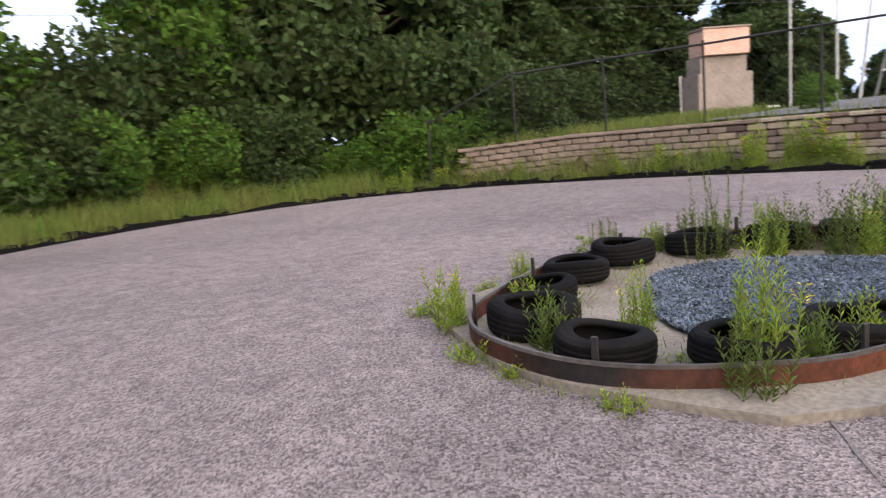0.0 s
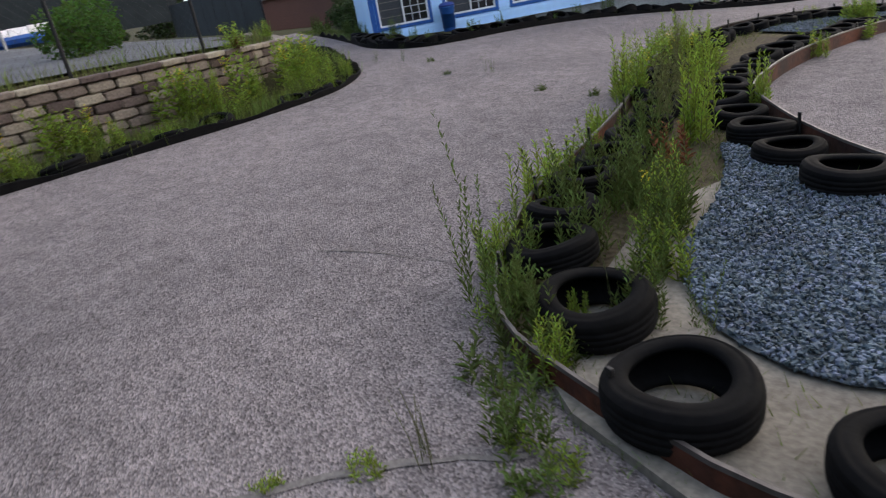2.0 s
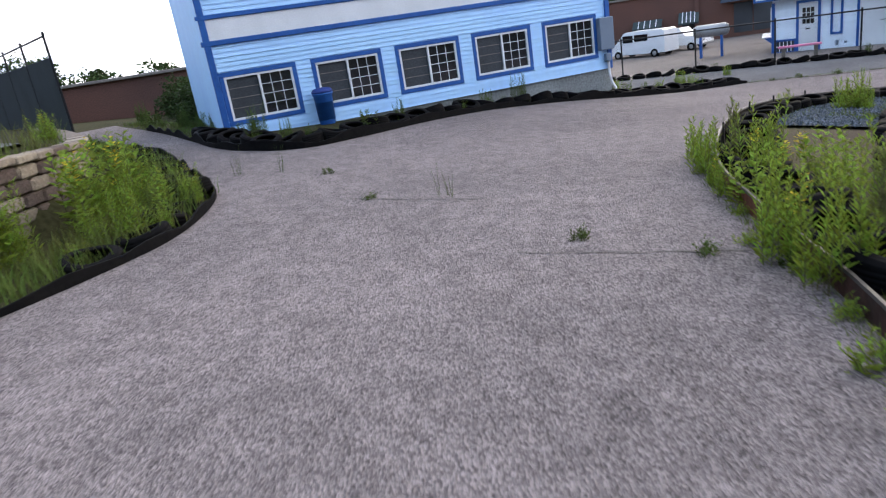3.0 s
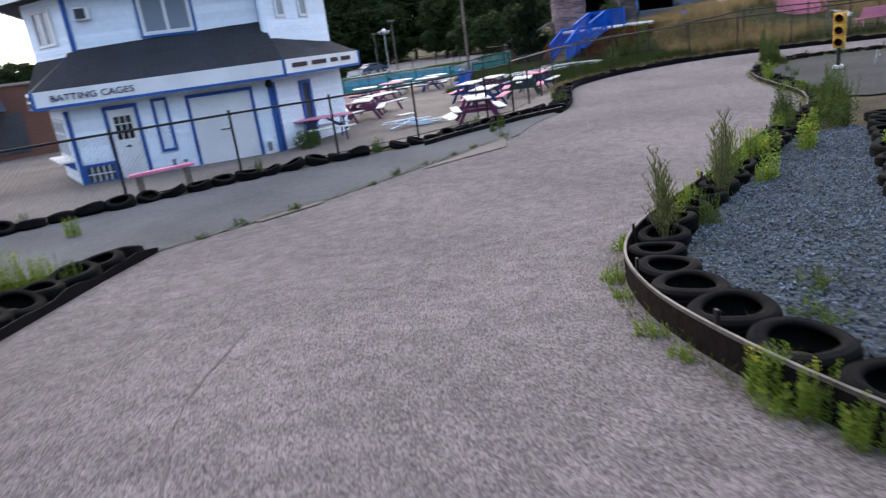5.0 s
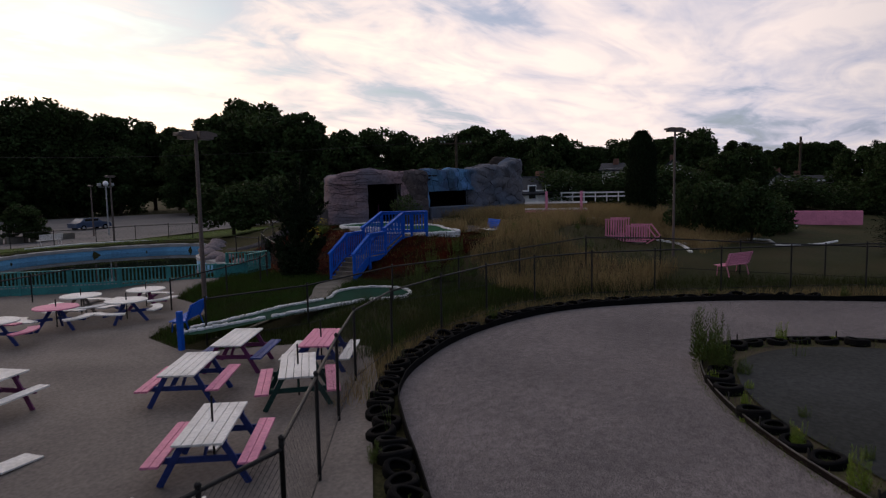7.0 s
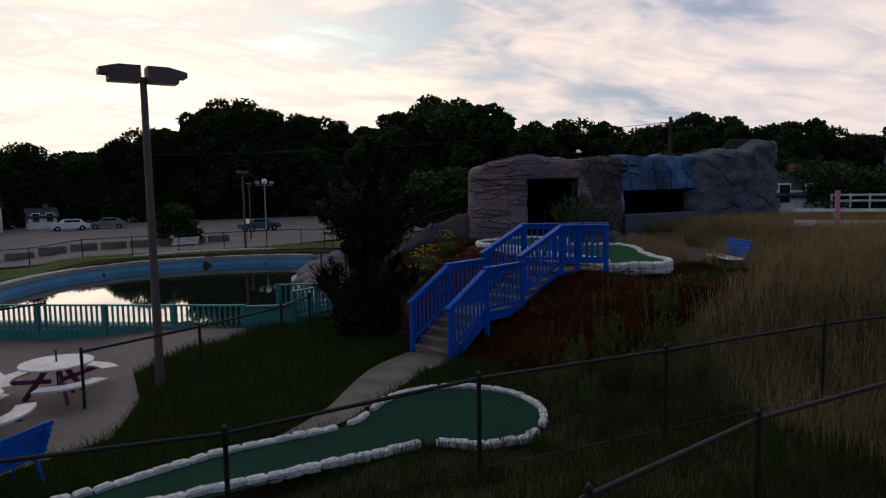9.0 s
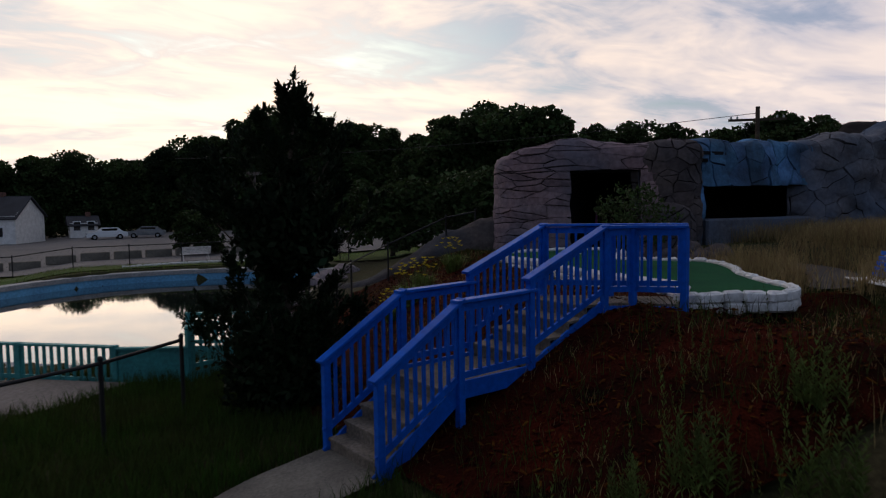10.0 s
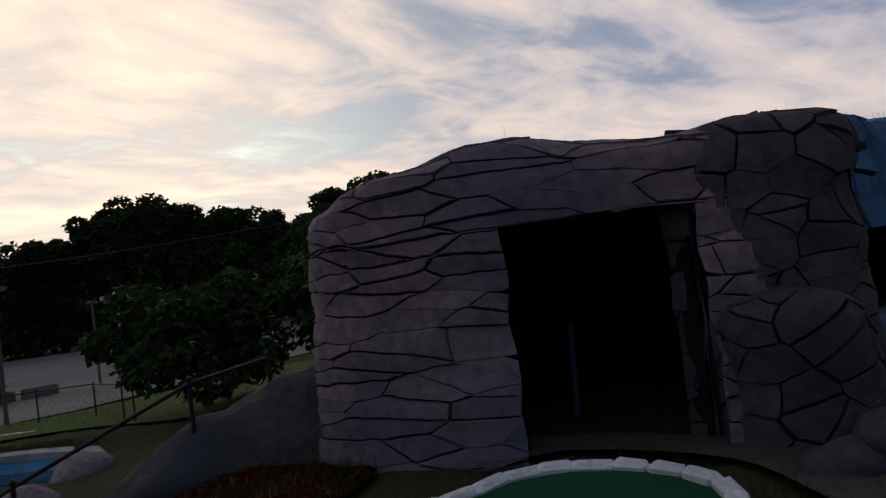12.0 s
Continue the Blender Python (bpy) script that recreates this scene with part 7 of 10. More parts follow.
def cave_rock():
    t = thing("rock_cave", "grey-mauve concrete fake rock with dark seams and cave mouths", "rock")
    # the left column and the lintel over the first mouth
    front = smooth_line([(36.6, 49.2), (35.5, 48.0), (34.6, 46.9), (34.05, 46.1), (33.95, 45.5), (34.3, 44.9), (34.75, 44.35), (35.25, 43.8), (36.0, 43.0), (36.65, 42.3), (37.2, 41.7)], 0.1)
    j1, Lf = arc_at(front, (35.25, 43.8))
    j2, _ = arc_at(front, (36.62, 42.33))
    c1, _ = arc_at(front, (33.95, 45.5))
    top = lambda s: float(np.interp(s, [0, c1 - 1.2, c1, c1 + 0.5, c1 + 1.3, j1 + 0.25, j1 + 0.9, j2, Lf], [4.75, 4.62, 4.60, 4.78, 4.98, 5.10, 4.92, 4.90, 4.95])) + 0.03 * math.sin(s * 4.1)
    cells = slab_cells(Lf, 1.3, 5.7, (1.0, 0.21), -0.27, 3, 0.56)
    rock_shell("column", front, 1.3, top, 2.6, cells, ROCK_SLAB, t, "layered mauve rock slabs", (j1 + 0.02, j2, 4.02), bulge=0.12, lean=0.2, seed=0, relief=0.032)
    # jambs and soffit of the mouth
    d = Vector((36.62 - 35.25, 42.33 - 43.8)).normalized()
    nrm = Vector((-d.y, d.x))
    if nrm.y < 0:
        nrm = -nrm
    A, B = Vector((35.27, 43.8)), Vector((36.62, 42.35))
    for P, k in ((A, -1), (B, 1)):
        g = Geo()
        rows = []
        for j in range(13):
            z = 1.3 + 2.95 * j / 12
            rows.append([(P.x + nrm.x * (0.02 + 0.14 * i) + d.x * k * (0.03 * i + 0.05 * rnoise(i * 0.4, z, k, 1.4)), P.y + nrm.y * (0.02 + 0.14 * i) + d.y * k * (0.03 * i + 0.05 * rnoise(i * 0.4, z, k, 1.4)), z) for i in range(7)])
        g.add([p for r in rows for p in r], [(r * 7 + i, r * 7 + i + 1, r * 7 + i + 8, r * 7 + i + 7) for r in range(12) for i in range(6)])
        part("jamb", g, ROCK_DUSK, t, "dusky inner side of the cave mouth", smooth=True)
    # soffit in the same near-black that imitates the cave's shade
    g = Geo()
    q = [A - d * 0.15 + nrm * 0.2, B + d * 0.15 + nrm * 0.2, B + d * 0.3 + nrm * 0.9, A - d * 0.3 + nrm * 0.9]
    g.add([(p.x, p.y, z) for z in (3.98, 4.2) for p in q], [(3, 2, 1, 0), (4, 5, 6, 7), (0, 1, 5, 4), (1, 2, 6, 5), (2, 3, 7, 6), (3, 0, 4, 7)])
    part("soffit", g, HOLE_SHADE, t, "near-black lining standing in for cave shade")
    # the crazed pillar between the mouths
    mid = smooth_line([(36.82, 42.85), (36.82, 42.35), (36.98, 41.87), (37.25, 41.48), (37.62, 41.22), (38.05, 41.33), (38.38, 41.7), (38.6, 42.3)], 0.1)
    _, Lm = arc_at(mid, (0, 0))
    rock_shell("pillar", mid, 1.25, lambda s: 4.74 + 0.14 * min(1, s / 1.3) + 0.04 * math.sin(s * 3) - 0.1 * max(0, s - 2.2), 1.8, slab_cells(Lm, 1.25, 5.5, (0.44, 0.34), 0.35, 8, 0.62), ROCK_CRAZE, t, "crazed rock pieces", bulge=0.16, lean=-0.06, seed=5, relief=0.038)
    # the blue fall over the second mouth
    fall = smooth_line([(38.55, 41.75), (39.4, 41.72), (40.6, 41.6), (41.8, 41.5), (42.9, 41.42), (43.9, 41.3)], 0.1)
    _, Lw = arc_at(fall, (0, 0))
    rock_shell("fall_core", fall, 1.4, lambda s: 4.92 + 0.02 * s + 0.05 * math.sin(s * 2.3), 2.0, slab_cells(Lw, 1.4, 5.6, (0.55, 0.75), 0.1, 12, 0.4), ROCK_FALL, t, "rock painted blue like a waterfall", (0.15, 4.35, 3.50), bulge=0.2, seed=9, relief=0.07)
    # the right mass
    right = smooth_line([(42.55, 41.75), (42.9, 41.38), (43.5, 41.1), (44.6, 40.85), (45.8, 40.65), (47.0, 40.5), (47.9, 40.55), (48.3, 41.0), (48.4, 42.2)], 0.1)
    _, Lr = arc_at(right, (0, 0))
    rock_shell("right_mass", right, 1.2, lambda s: float(np.interp(s, [0, 1.2, 2.6, 3.9, 4.7, 5.4, 6.4, 7.5], [5.0, 5.08, 5.22, 5.38, 5.75, 5.82, 5.35, 5.2])), 2.2, slab_cells(Lr, 1.2, 6.4, (0.75, 0.55), 0.25, 15, 0.42), ROCK_DUSK, t, "slate-grey rock pieces", bulge=0.3, seed=13)
    for n, (x, y, z, sx, sy, sz) in enumerate(((37.0, 40.75, 1.62, 0.42, 0.42, 0.36), (36.4, 41.05, 1.52, 0.36, 0.34, 0.26), (36.9, 40.3, 1.5, 0.4, 0.42, 0.28), (37.5, 40.2, 1.55, 0.46, 0.4, 0.34), (38.1, 40.5, 1.5, 0.4, 0.36, 0.3))):
        g = Geo()
        lumpy(g, (x, y, z), (sx, sy, sz), n)
        part("boulder", g, ROCK_CRAZE, t, smooth=True)
    foot = smooth_line([(36.78, 42.45), (36.62, 42.05), (36.66, 41.65), (36.92, 41.3), (37.3, 41.12), (37.65, 41.25)], 0.1)
    _, Lb = arc_at(foot, (0, 0))
    rock_shell("pillar_foot", foot, 1.25, lambda s: 3.08 - 0.12 * abs(s - 0.9), 0.9, slab_cells(Lb, 1.25, 3.6, (0.46, 0.36), 0.3, 21, 0.62), ROCK_CRAZE, t, "crazed boulder at the foot of the pillar", bulge=0.10, lean=0.1, seed=31, relief=0.038, rnd=0.28)
    g = Geo()
    beam(g, (38.6, 41.75, 1.95), (43.2, 41.35, 1.95), 0.4, 1.15, 0.06)
    part("ledge", g, ROCK_DUSK, t, "low slate ledge under the fall")
    # inside of the caves: walls and a closed ceiling, shade put into their colour
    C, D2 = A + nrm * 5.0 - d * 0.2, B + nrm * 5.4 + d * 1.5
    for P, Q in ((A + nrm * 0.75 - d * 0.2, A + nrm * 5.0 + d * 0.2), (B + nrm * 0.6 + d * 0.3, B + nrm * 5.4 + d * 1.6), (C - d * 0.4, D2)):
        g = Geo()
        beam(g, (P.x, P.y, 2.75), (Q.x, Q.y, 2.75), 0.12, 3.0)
        part("shade_lining", g, HOLE_SHADE, t, "near-black lining standing in for cave shade")
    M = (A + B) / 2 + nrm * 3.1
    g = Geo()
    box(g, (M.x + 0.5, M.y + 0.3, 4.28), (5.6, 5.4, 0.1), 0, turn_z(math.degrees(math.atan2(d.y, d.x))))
    part("cave_ceiling", g, HOLE_SHADE, t, "near-black lining standing in for cave shade")
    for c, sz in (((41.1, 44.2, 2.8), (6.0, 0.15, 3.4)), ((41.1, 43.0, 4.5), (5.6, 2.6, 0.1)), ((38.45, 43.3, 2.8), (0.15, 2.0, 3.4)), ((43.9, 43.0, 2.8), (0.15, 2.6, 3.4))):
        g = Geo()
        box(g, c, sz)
        part("shade_lining", g, HOLE_SHADE, t, "near-black lining standing in for cave shade")
    # ledge added to carry the railing, coloured as cave shade
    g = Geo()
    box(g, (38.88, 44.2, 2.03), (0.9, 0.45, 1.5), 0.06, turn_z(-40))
    part("cave_ledge", g, HOLE_SHADE, t, "added near-black ledge under the cave railing")
    # the skirt running down towards the pool, and its folds
    sk = smooth_line([(34.9, 45.75), (34.3, 46.05), (33.5, 46.5), (32.5, 47.2), (31.6, 48.2), (30.9, 49.8), (30.4, 51.6)], 0.12)
    g = Geo()
    n, path = len(sk), []
    for i, (x, y) in enumerate(sk):
        u = i / (n - 1)
        hh = 1.25 * (1 - u) ** 1.8 + 0.24
        w = 0.52 - 0.15 * u
        a, b = sk[max(i - 1, 0)], sk[min(i + 1, n - 1)]
        dd = Vector((b[0] - a[0], b[1] - a[1])).normalized()
        ln = Vector((-dd.y, dd.x))
        zb = H(x, y) - 0.15
        ring = []
        for k in range(17):
            th = math.pi * k / 16
            r = 1 + 0.22 * rnoise(x * 1.2, y * 1.2, k * 0.3, 1.1) + 0.10 * rnoise(x, y, k * 0.9, 3.0) - 0.05 * abs(math.sin(k * 1.7 + 6 * u))
            ring.append((x + ln.x * math.cos(th) * w * r, y + ln.y * math.cos(th) * w * r, zb + math.sin(th) * hh * r))
        path.append(ring)
    g.add([p for r in path for p in r], [(i * 17 + k, i * 17 + k + 1, (i + 1) * 17 + k + 1, (i + 1) * 17 + k) for i in range(n - 1) for k in range(16)])
    part("skirt", g, ROCK_SKIRT, t, "low rock skirt sloping to the pool", smooth=True)


cave_rock()
# things seen in the cave
picket = thing("white_railing", "short white picket railing inside the cave", "railing", m=pose(38.7, 44.35, 2.77, 0, 0, -40) @ Matrix.Scale(0.6, 4))
for i in range(7):
    g = Geo()
    box(g, (i * 0.12, 0, 0.3), (0.05, 0.03, 0.55))
    part("picket", g, WHITE_FRAME, picket)
g = Geo()
box(g, (0.36, 0, 0.6), (0.9, 0.06, 0.05))
part("rail", g, WHITE_FRAME, picket)
g = Geo()
cyl(g, (0, 0, 0), (0, 0, 1.25), 0.04, n=8)
single("purple_pole", g, PURPLE_BOARD, "slim purple pole standing inside the cave", "pole", m=pose(36.9, 44.6, 1.5, 0, 4, 0))
g = Geo()
cyl(g, (-0.6, 0, 0.1), (0.6, 0, 0.14), 0.10, 0.09, 10)
single("log", g, BARK, "dark log lying on top of the fake rock", "log", m=pose(39.6, 42.9, 4.82, 0, 0, 10))


# boulders along the pool's near shore
def boulder(x, y, z, s, seed, label="grey smooth boulder at the pool edge"):
    g = Geo()
    vs, n, m = [], 8, 14
    for i in range(n + 1):
        th = math.pi * i / n
        for k in range(m):
            ph = 2 * math.pi * k / m
            d = Vector((math.sin(th) * math.cos(ph), math.sin(th) * math.sin(ph), math.cos(th)))
            r = 1 + 0.3 * noise.noise(d * 1.2 + Vector((seed * 5.3, 0, 0)))
            vs.append((d.x * s[0] * r, d.y * s[1] * r, d.z * s[2] * r))
    g.add(vs, [(i * m + k, i * m + (k + 1) % m, (i + 1) * m + (k + 1) % m, (i + 1) * m + k) for i in range(n) for k in range(m)])
    single("boulder", g, ROCK, label, "boulder", "boulders at the pool", pose(x, y, z, 0, 0, seed * 50), smooth=True)


for i, (x, y, s) in enumerate(((26.9, 43.6, (.5, .35, .32)), (27.2, 44.4, (.45, .4, .35)), (27.0, 45.3, (.5, .4, .3)), (27.5, 47.4, (.6, .4, .35)), (27.9, 49.2, (.7, .5, .35)), (28.6, 51.0, (.8, .5, .4)), (29.8, 52.6, (.9, .5, .4)), (31.0, 54.0, (.8, .6, .45)), (32.4, 56.0, (.9, .6, .5)))):
    boulder(x, y, -0.05, s, i)


# ---- traffic light on the island ----
def traffic_light():
    x, y = 18.95, 15.05
    t = thing("traffic_light", "faded yellow three-lamp traffic light on a short post", "traffic light", m=pose(x, y, H(x, y) + 0.08, 0, 0, -68))
    g = Geo()
    cyl(g, (0, 0, 0), (0, 0, 0.66), 0.055, n=10)
    part("post", g, BLACK_METAL, t)
    g = Geo()
    box(g, (0, 0, 0.06), (0.26, 0.26, 0.12), 0.02)
    part("foot", g, WHITE_FRAME, t, "white concrete foot")
    for i in range(3):
        z = 0.80 + 0.345 * i
        g = Geo()
        box(g, (0, 0.02, z), (0.33, 0.22, 0.335), 0.025)
        sec = part("signal_section", g, YELLOW_PAINT, t)
        g = Geo()
        lathe(g, [(0.0, 0.0), (0.09, 0.01), (0.115, 0.03)], 18)
        g.v = [(a, -0.10 - c, b + z) for a, b, c in g.v]
        part("lens", g, LENS, sec, "unlit dark lens", smooth=True)
        g = Geo()
        vs = []
        for k in range(13):
            th = radians(-20 + 220 * k / 12)
            for yy, r in ((-0.09, 0.135), (-0.30 + 0.05 * (1 - math.sin(th)), 0.13)):
                vs.append((r * math.cos(th), yy, z + r * math.sin(th)))
        g.add(vs, [(2 * k, 2 * k + 2, 2 * k + 3, 2 * k + 1) for k in range(12)])
        ob = part("visor", g, YELLOW_PAINT, sec)
        so = ob.modifiers.new("thick", "SOLIDIFY")
        so.thickness = 0.008


traffic_light()
g = Geo()
tube(g, [(0, 0, 0), (0, 0, 0.45), (0.02, 0, 0.48)], 0.03, 8)
tube(g, [(0, 0, 0.30), (0.16, 0, 0.33)], 0.018, 6)
single("standpipe", g, GALV, "short pale standpipe beside the traffic light", "pipe", m=pose(19.6, 14.3, H(19.6, 14.3) + 0.05, 4, 3, 0))


# ---- retaining wall of split blocks ----
def retaining_wall():
    w = thing("retaining_wall", "tan split-block stone retaining wall with cap stones", "wall", kind="structure")
    vars_ = []
    for s in range(6):
        rs = random.Random(s)
        g = Geo()
        box(g, (0, 0, 0), (0.382, 0.24, 0.140), 0.024)
        g.v = [(x + rs.uniform(-.014, .014), y + (rs.uniform(-.055, .022) if y < 0 else 0), z + rs.uniform(-.010, .008)) for x, y, z in g.v]
        vars_.append(g.mesh("stone_block", WALL_BLOCK))
    gc = Geo()
    box(gc, (0, 0, 0), (0.40, 0.30, 0.085), 0.015)
    cap = gc.mesh("cap_stone", WALL_BLOCK)
    rs = random.Random(11)
    near = WALL_LINE[14:]
    core = Geo()
    count = 0
    rest = Geo()
    for c in range(6):
        for x, y, a in along(near, 0.40, 0.2 * (c % 2)):
            top = float(np.interp(y, [-19, -16, -11, -7, -3, 0], [2.15, 2.3, 2.27, 2.18, 1.95, 1.9]))
            z = top - 0.085 - 0.148 * (5.5 - c)
            m = pose(x + math.sin(a) * 0.012 * (c - 6), y - math.cos(a) * 0.012 * (c - 6), z, 0, 0, math.degrees(a) + 180 + rs.uniform(-1, 1))
            if -12.5 < y < -1.5 and x > -9.0 and count < 290:
                part("stone_block", vars_[rs.randrange(6)], None, w, at=m)
                count += 1
            else:
                me = vars_[rs.randrange(6)]
                rest.add([m @ v.co for v in me.vertices], [tuple(p.vertices) for p in me.polygons])
    for x, y, a in along(near, 0.405):
        top = float(np.interp(y, [-19, -16, -11, -7, -3, 0], [2.15, 2.3, 2.27, 2.18, 1.95, 1.9]))
        m = pose(x, y, top - 0.03, 0, 0, math.degrees(a) + 180)
        if y > -12 and x > -8.5:
            part("cap_stone", cap, None, w, at=m)
        else:
            rest.add([m @ v.co for v in cap.vertices], [tuple(p.vertices) for p in cap.polygons])
    tagged(part("far_blocks", rest, WALL_BLOCK, w), kind="stuff")
    pts = [(x, y, 0) for x, y in offset_line(near, 0.16)]
    sweep(core, [(x, y, float(np.interp(y, [-19, -16, -11, -7, -3, 0], [2.15, 2.3, 2.27, 2.18, 1.95, 1.9]))) for x, y, _ in pts], [(-0.08, -1.3), (0.10, -1.3), (0.10, -0.06), (-0.08, -0.06)])
    part("wall_core", core, WALL_CORE, w)


retaining_wall()


# ---- terrace: climbing tower, net poles and A-frame ----
def tower():
    t = thing("play_tower", "grey lattice play tower with a raw plywood top board", "tower", m=pose(-33.3, -24.6, 3.0, 0, 0, -37))
    for z0, z1, w, mt, nm in ((0, 2.45, 3.6, GREY_LATTICE, "lower_panel"), (2.45, 3.5, 3.05, GREY_LATTICE, "middle_panel"), (3.52, 5.1, 3.0, TAN_BOARD, "top_board")):
        g = Geo()
        box(g, (0, 0.0 if nm != "top_board" else 0.4, (z0 + z1) / 2), (w, 2.2 - 0.4 * (nm != "lower_panel"), z1 - z0), 0.03)
        part(nm, g, mt, t)
    # plates on the front, their near-black imitating shade in two holes
    for x in (-1.1, 1.1):
        g = Geo()
        box(g, (x, -1.12, 1.15), (0.75, 0.06, 0.7), 0.02)
        part("opening", g, HOLE_SHADE, t, "near-black plate painted as a shaded square opening")
    for x in (-1.8, -0.6, 0.6, 1.8):
        g = Geo()
        box(g, (x, -1.14, 1.3), (0.12, 0.05, 2.6))
        part("batten", g, WHITE_BOARD, t)
    g = Geo()
    box(g, (0, 0.4, 5.14), (3.15, 2.0, 0.08))
    part("cap_board", g, GREY_LATTICE, t)


tower()
for i, (x, y, a) in enumerate(((-24, -18, 20), (-29, -22, 35), (-27, -20.5, -15))):
    g = Geo()
    box(g, (0, 0, 0.12), (3.4, 0.5, 0.06), 0.01)
    single("fallen_board", g, WHITE_BOARD, "pale plank lying on the terrace grass", "board", "planks on the terrace", pose(x, y, H(x, y) + 0.02, 0, 2, a))


def net_pole(x, y, h, lean=0):
    g = Geo()
    cyl(g, (0, 0, -0.2), (0, 0, h), 0.07, 0.06, 8)
    single("net_pole", g, GALV, "galvanised pole of the batting cage nets", "pole", "net poles", pose(x, y, H(x, y), lean, lean * 0.5, 0))


rs_ = random.Random(21)
for i in range(16):
    net_pole(-24 - rs_.uniform(0, 26), -19 + i * 1.6 + rs_.uniform(-1, 1), rs_.uniform(5.5, 8.5), rs_.uniform(-6, 6) if i % 3 == 0 else 0)


def a_frame(x, y, deg):
    t = thing("a_frame", "pale steel A-frame stand of a swing", "frame", "A-frames", pose(x, y, H(x, y), 0, 0, deg))
    for s in (-1, 1):
        g = Geo()
        tube(g, [(s * 1.5, 0, 0), (0, 0, 3.2)], 0.06, 7)
        part("leg", g, GALV, t)
    g = Geo()
    beam(g, (-0.9, 0, 1.2), (1.9, 0, 1.25), 0.08, 0.1)
    part("crossbar", g, WHITE_BOARD, t)
    g = Geo()
    tube(g, [(0, 0, 3.2), (0.1, 4, 3.2)], 0.06, 7)
    part("top_bar", g, GALV, t)


a_frame(-25.5, -13.5, 40)
a_frame(-31.0, -9.0, 15)
# dark nets and sheds behind the cages
g = Geo()
for (x0, y0), (x1, y1), h in (((-36, -16), (-44, -4), 4.2), ((-44, -4), (-40, 10), 4.0)):
    beam(g, (x0, y0, 2.5 + h / 2), (x1, y1, 2.5 + h / 2), 0.05, h)
single("cage_net", g, NET, "dark batting cage netting hung between poles", "net", "cage nets")
g = Geo()
for (x0, y0), (x1, y1) in zip(CAGE_LINE[:-1], CAGE_LINE[1:]):
    beam(g, (x0, y0, 1.95), (x1, y1, 1.95), 0.03, 2.9)
single("cage_net", g, NET, "dark windscreen netting tied to the cage fence", "net", "cage nets")
g = Geo()
box(g, (0, 0, 1.25), (18, 6, 2.5))
shed = thing("brick_shed", "low brown brick shed behind the batting cages", "building", m=pose(-27.5, 16.9, 0.25, 0, 0, 30))
part("wall", g, BRICK, shed)
g = Geo()
box(g, (0, 0, 2.56), (18.4, 6.4, 0.14), 0.02)
part("parapet", g, GREY_LATTICE, shed)
sheet("pavement_cage_pad", CAGE_PAD, DARK_ASPHALT, "grey asphalt pad of the batting cages", "pavement", 0.05, 2.0)


def pitching_machine(x, y, mt, label):
    t = thing("machine_cover", label, "machine", "covered machines", pose(x, y, H(x, y) + 0.05, 0, 0, 20))
    g = Geo()
    box(g, (0, 0, 0.35), (3.6, 1.4, 0.5), 0.15)
    part("cover", g, mt, t)
    g = Geo()
    for a in (-1.5, 0, 1.5):
        box(g, (a, 0, 0.75), (0.1, 1.2, 0.4), 0.02)
    part("frame", g, WHITE_BOARD, t)


pitching_machine(-33, -1.5, BLUE_TRIM, "blue tarpaulin covered machine on the pad")
pitching_machine(-32, -6.5, TEAL_BOARD, "green tarpaulin covered machine on the pad")


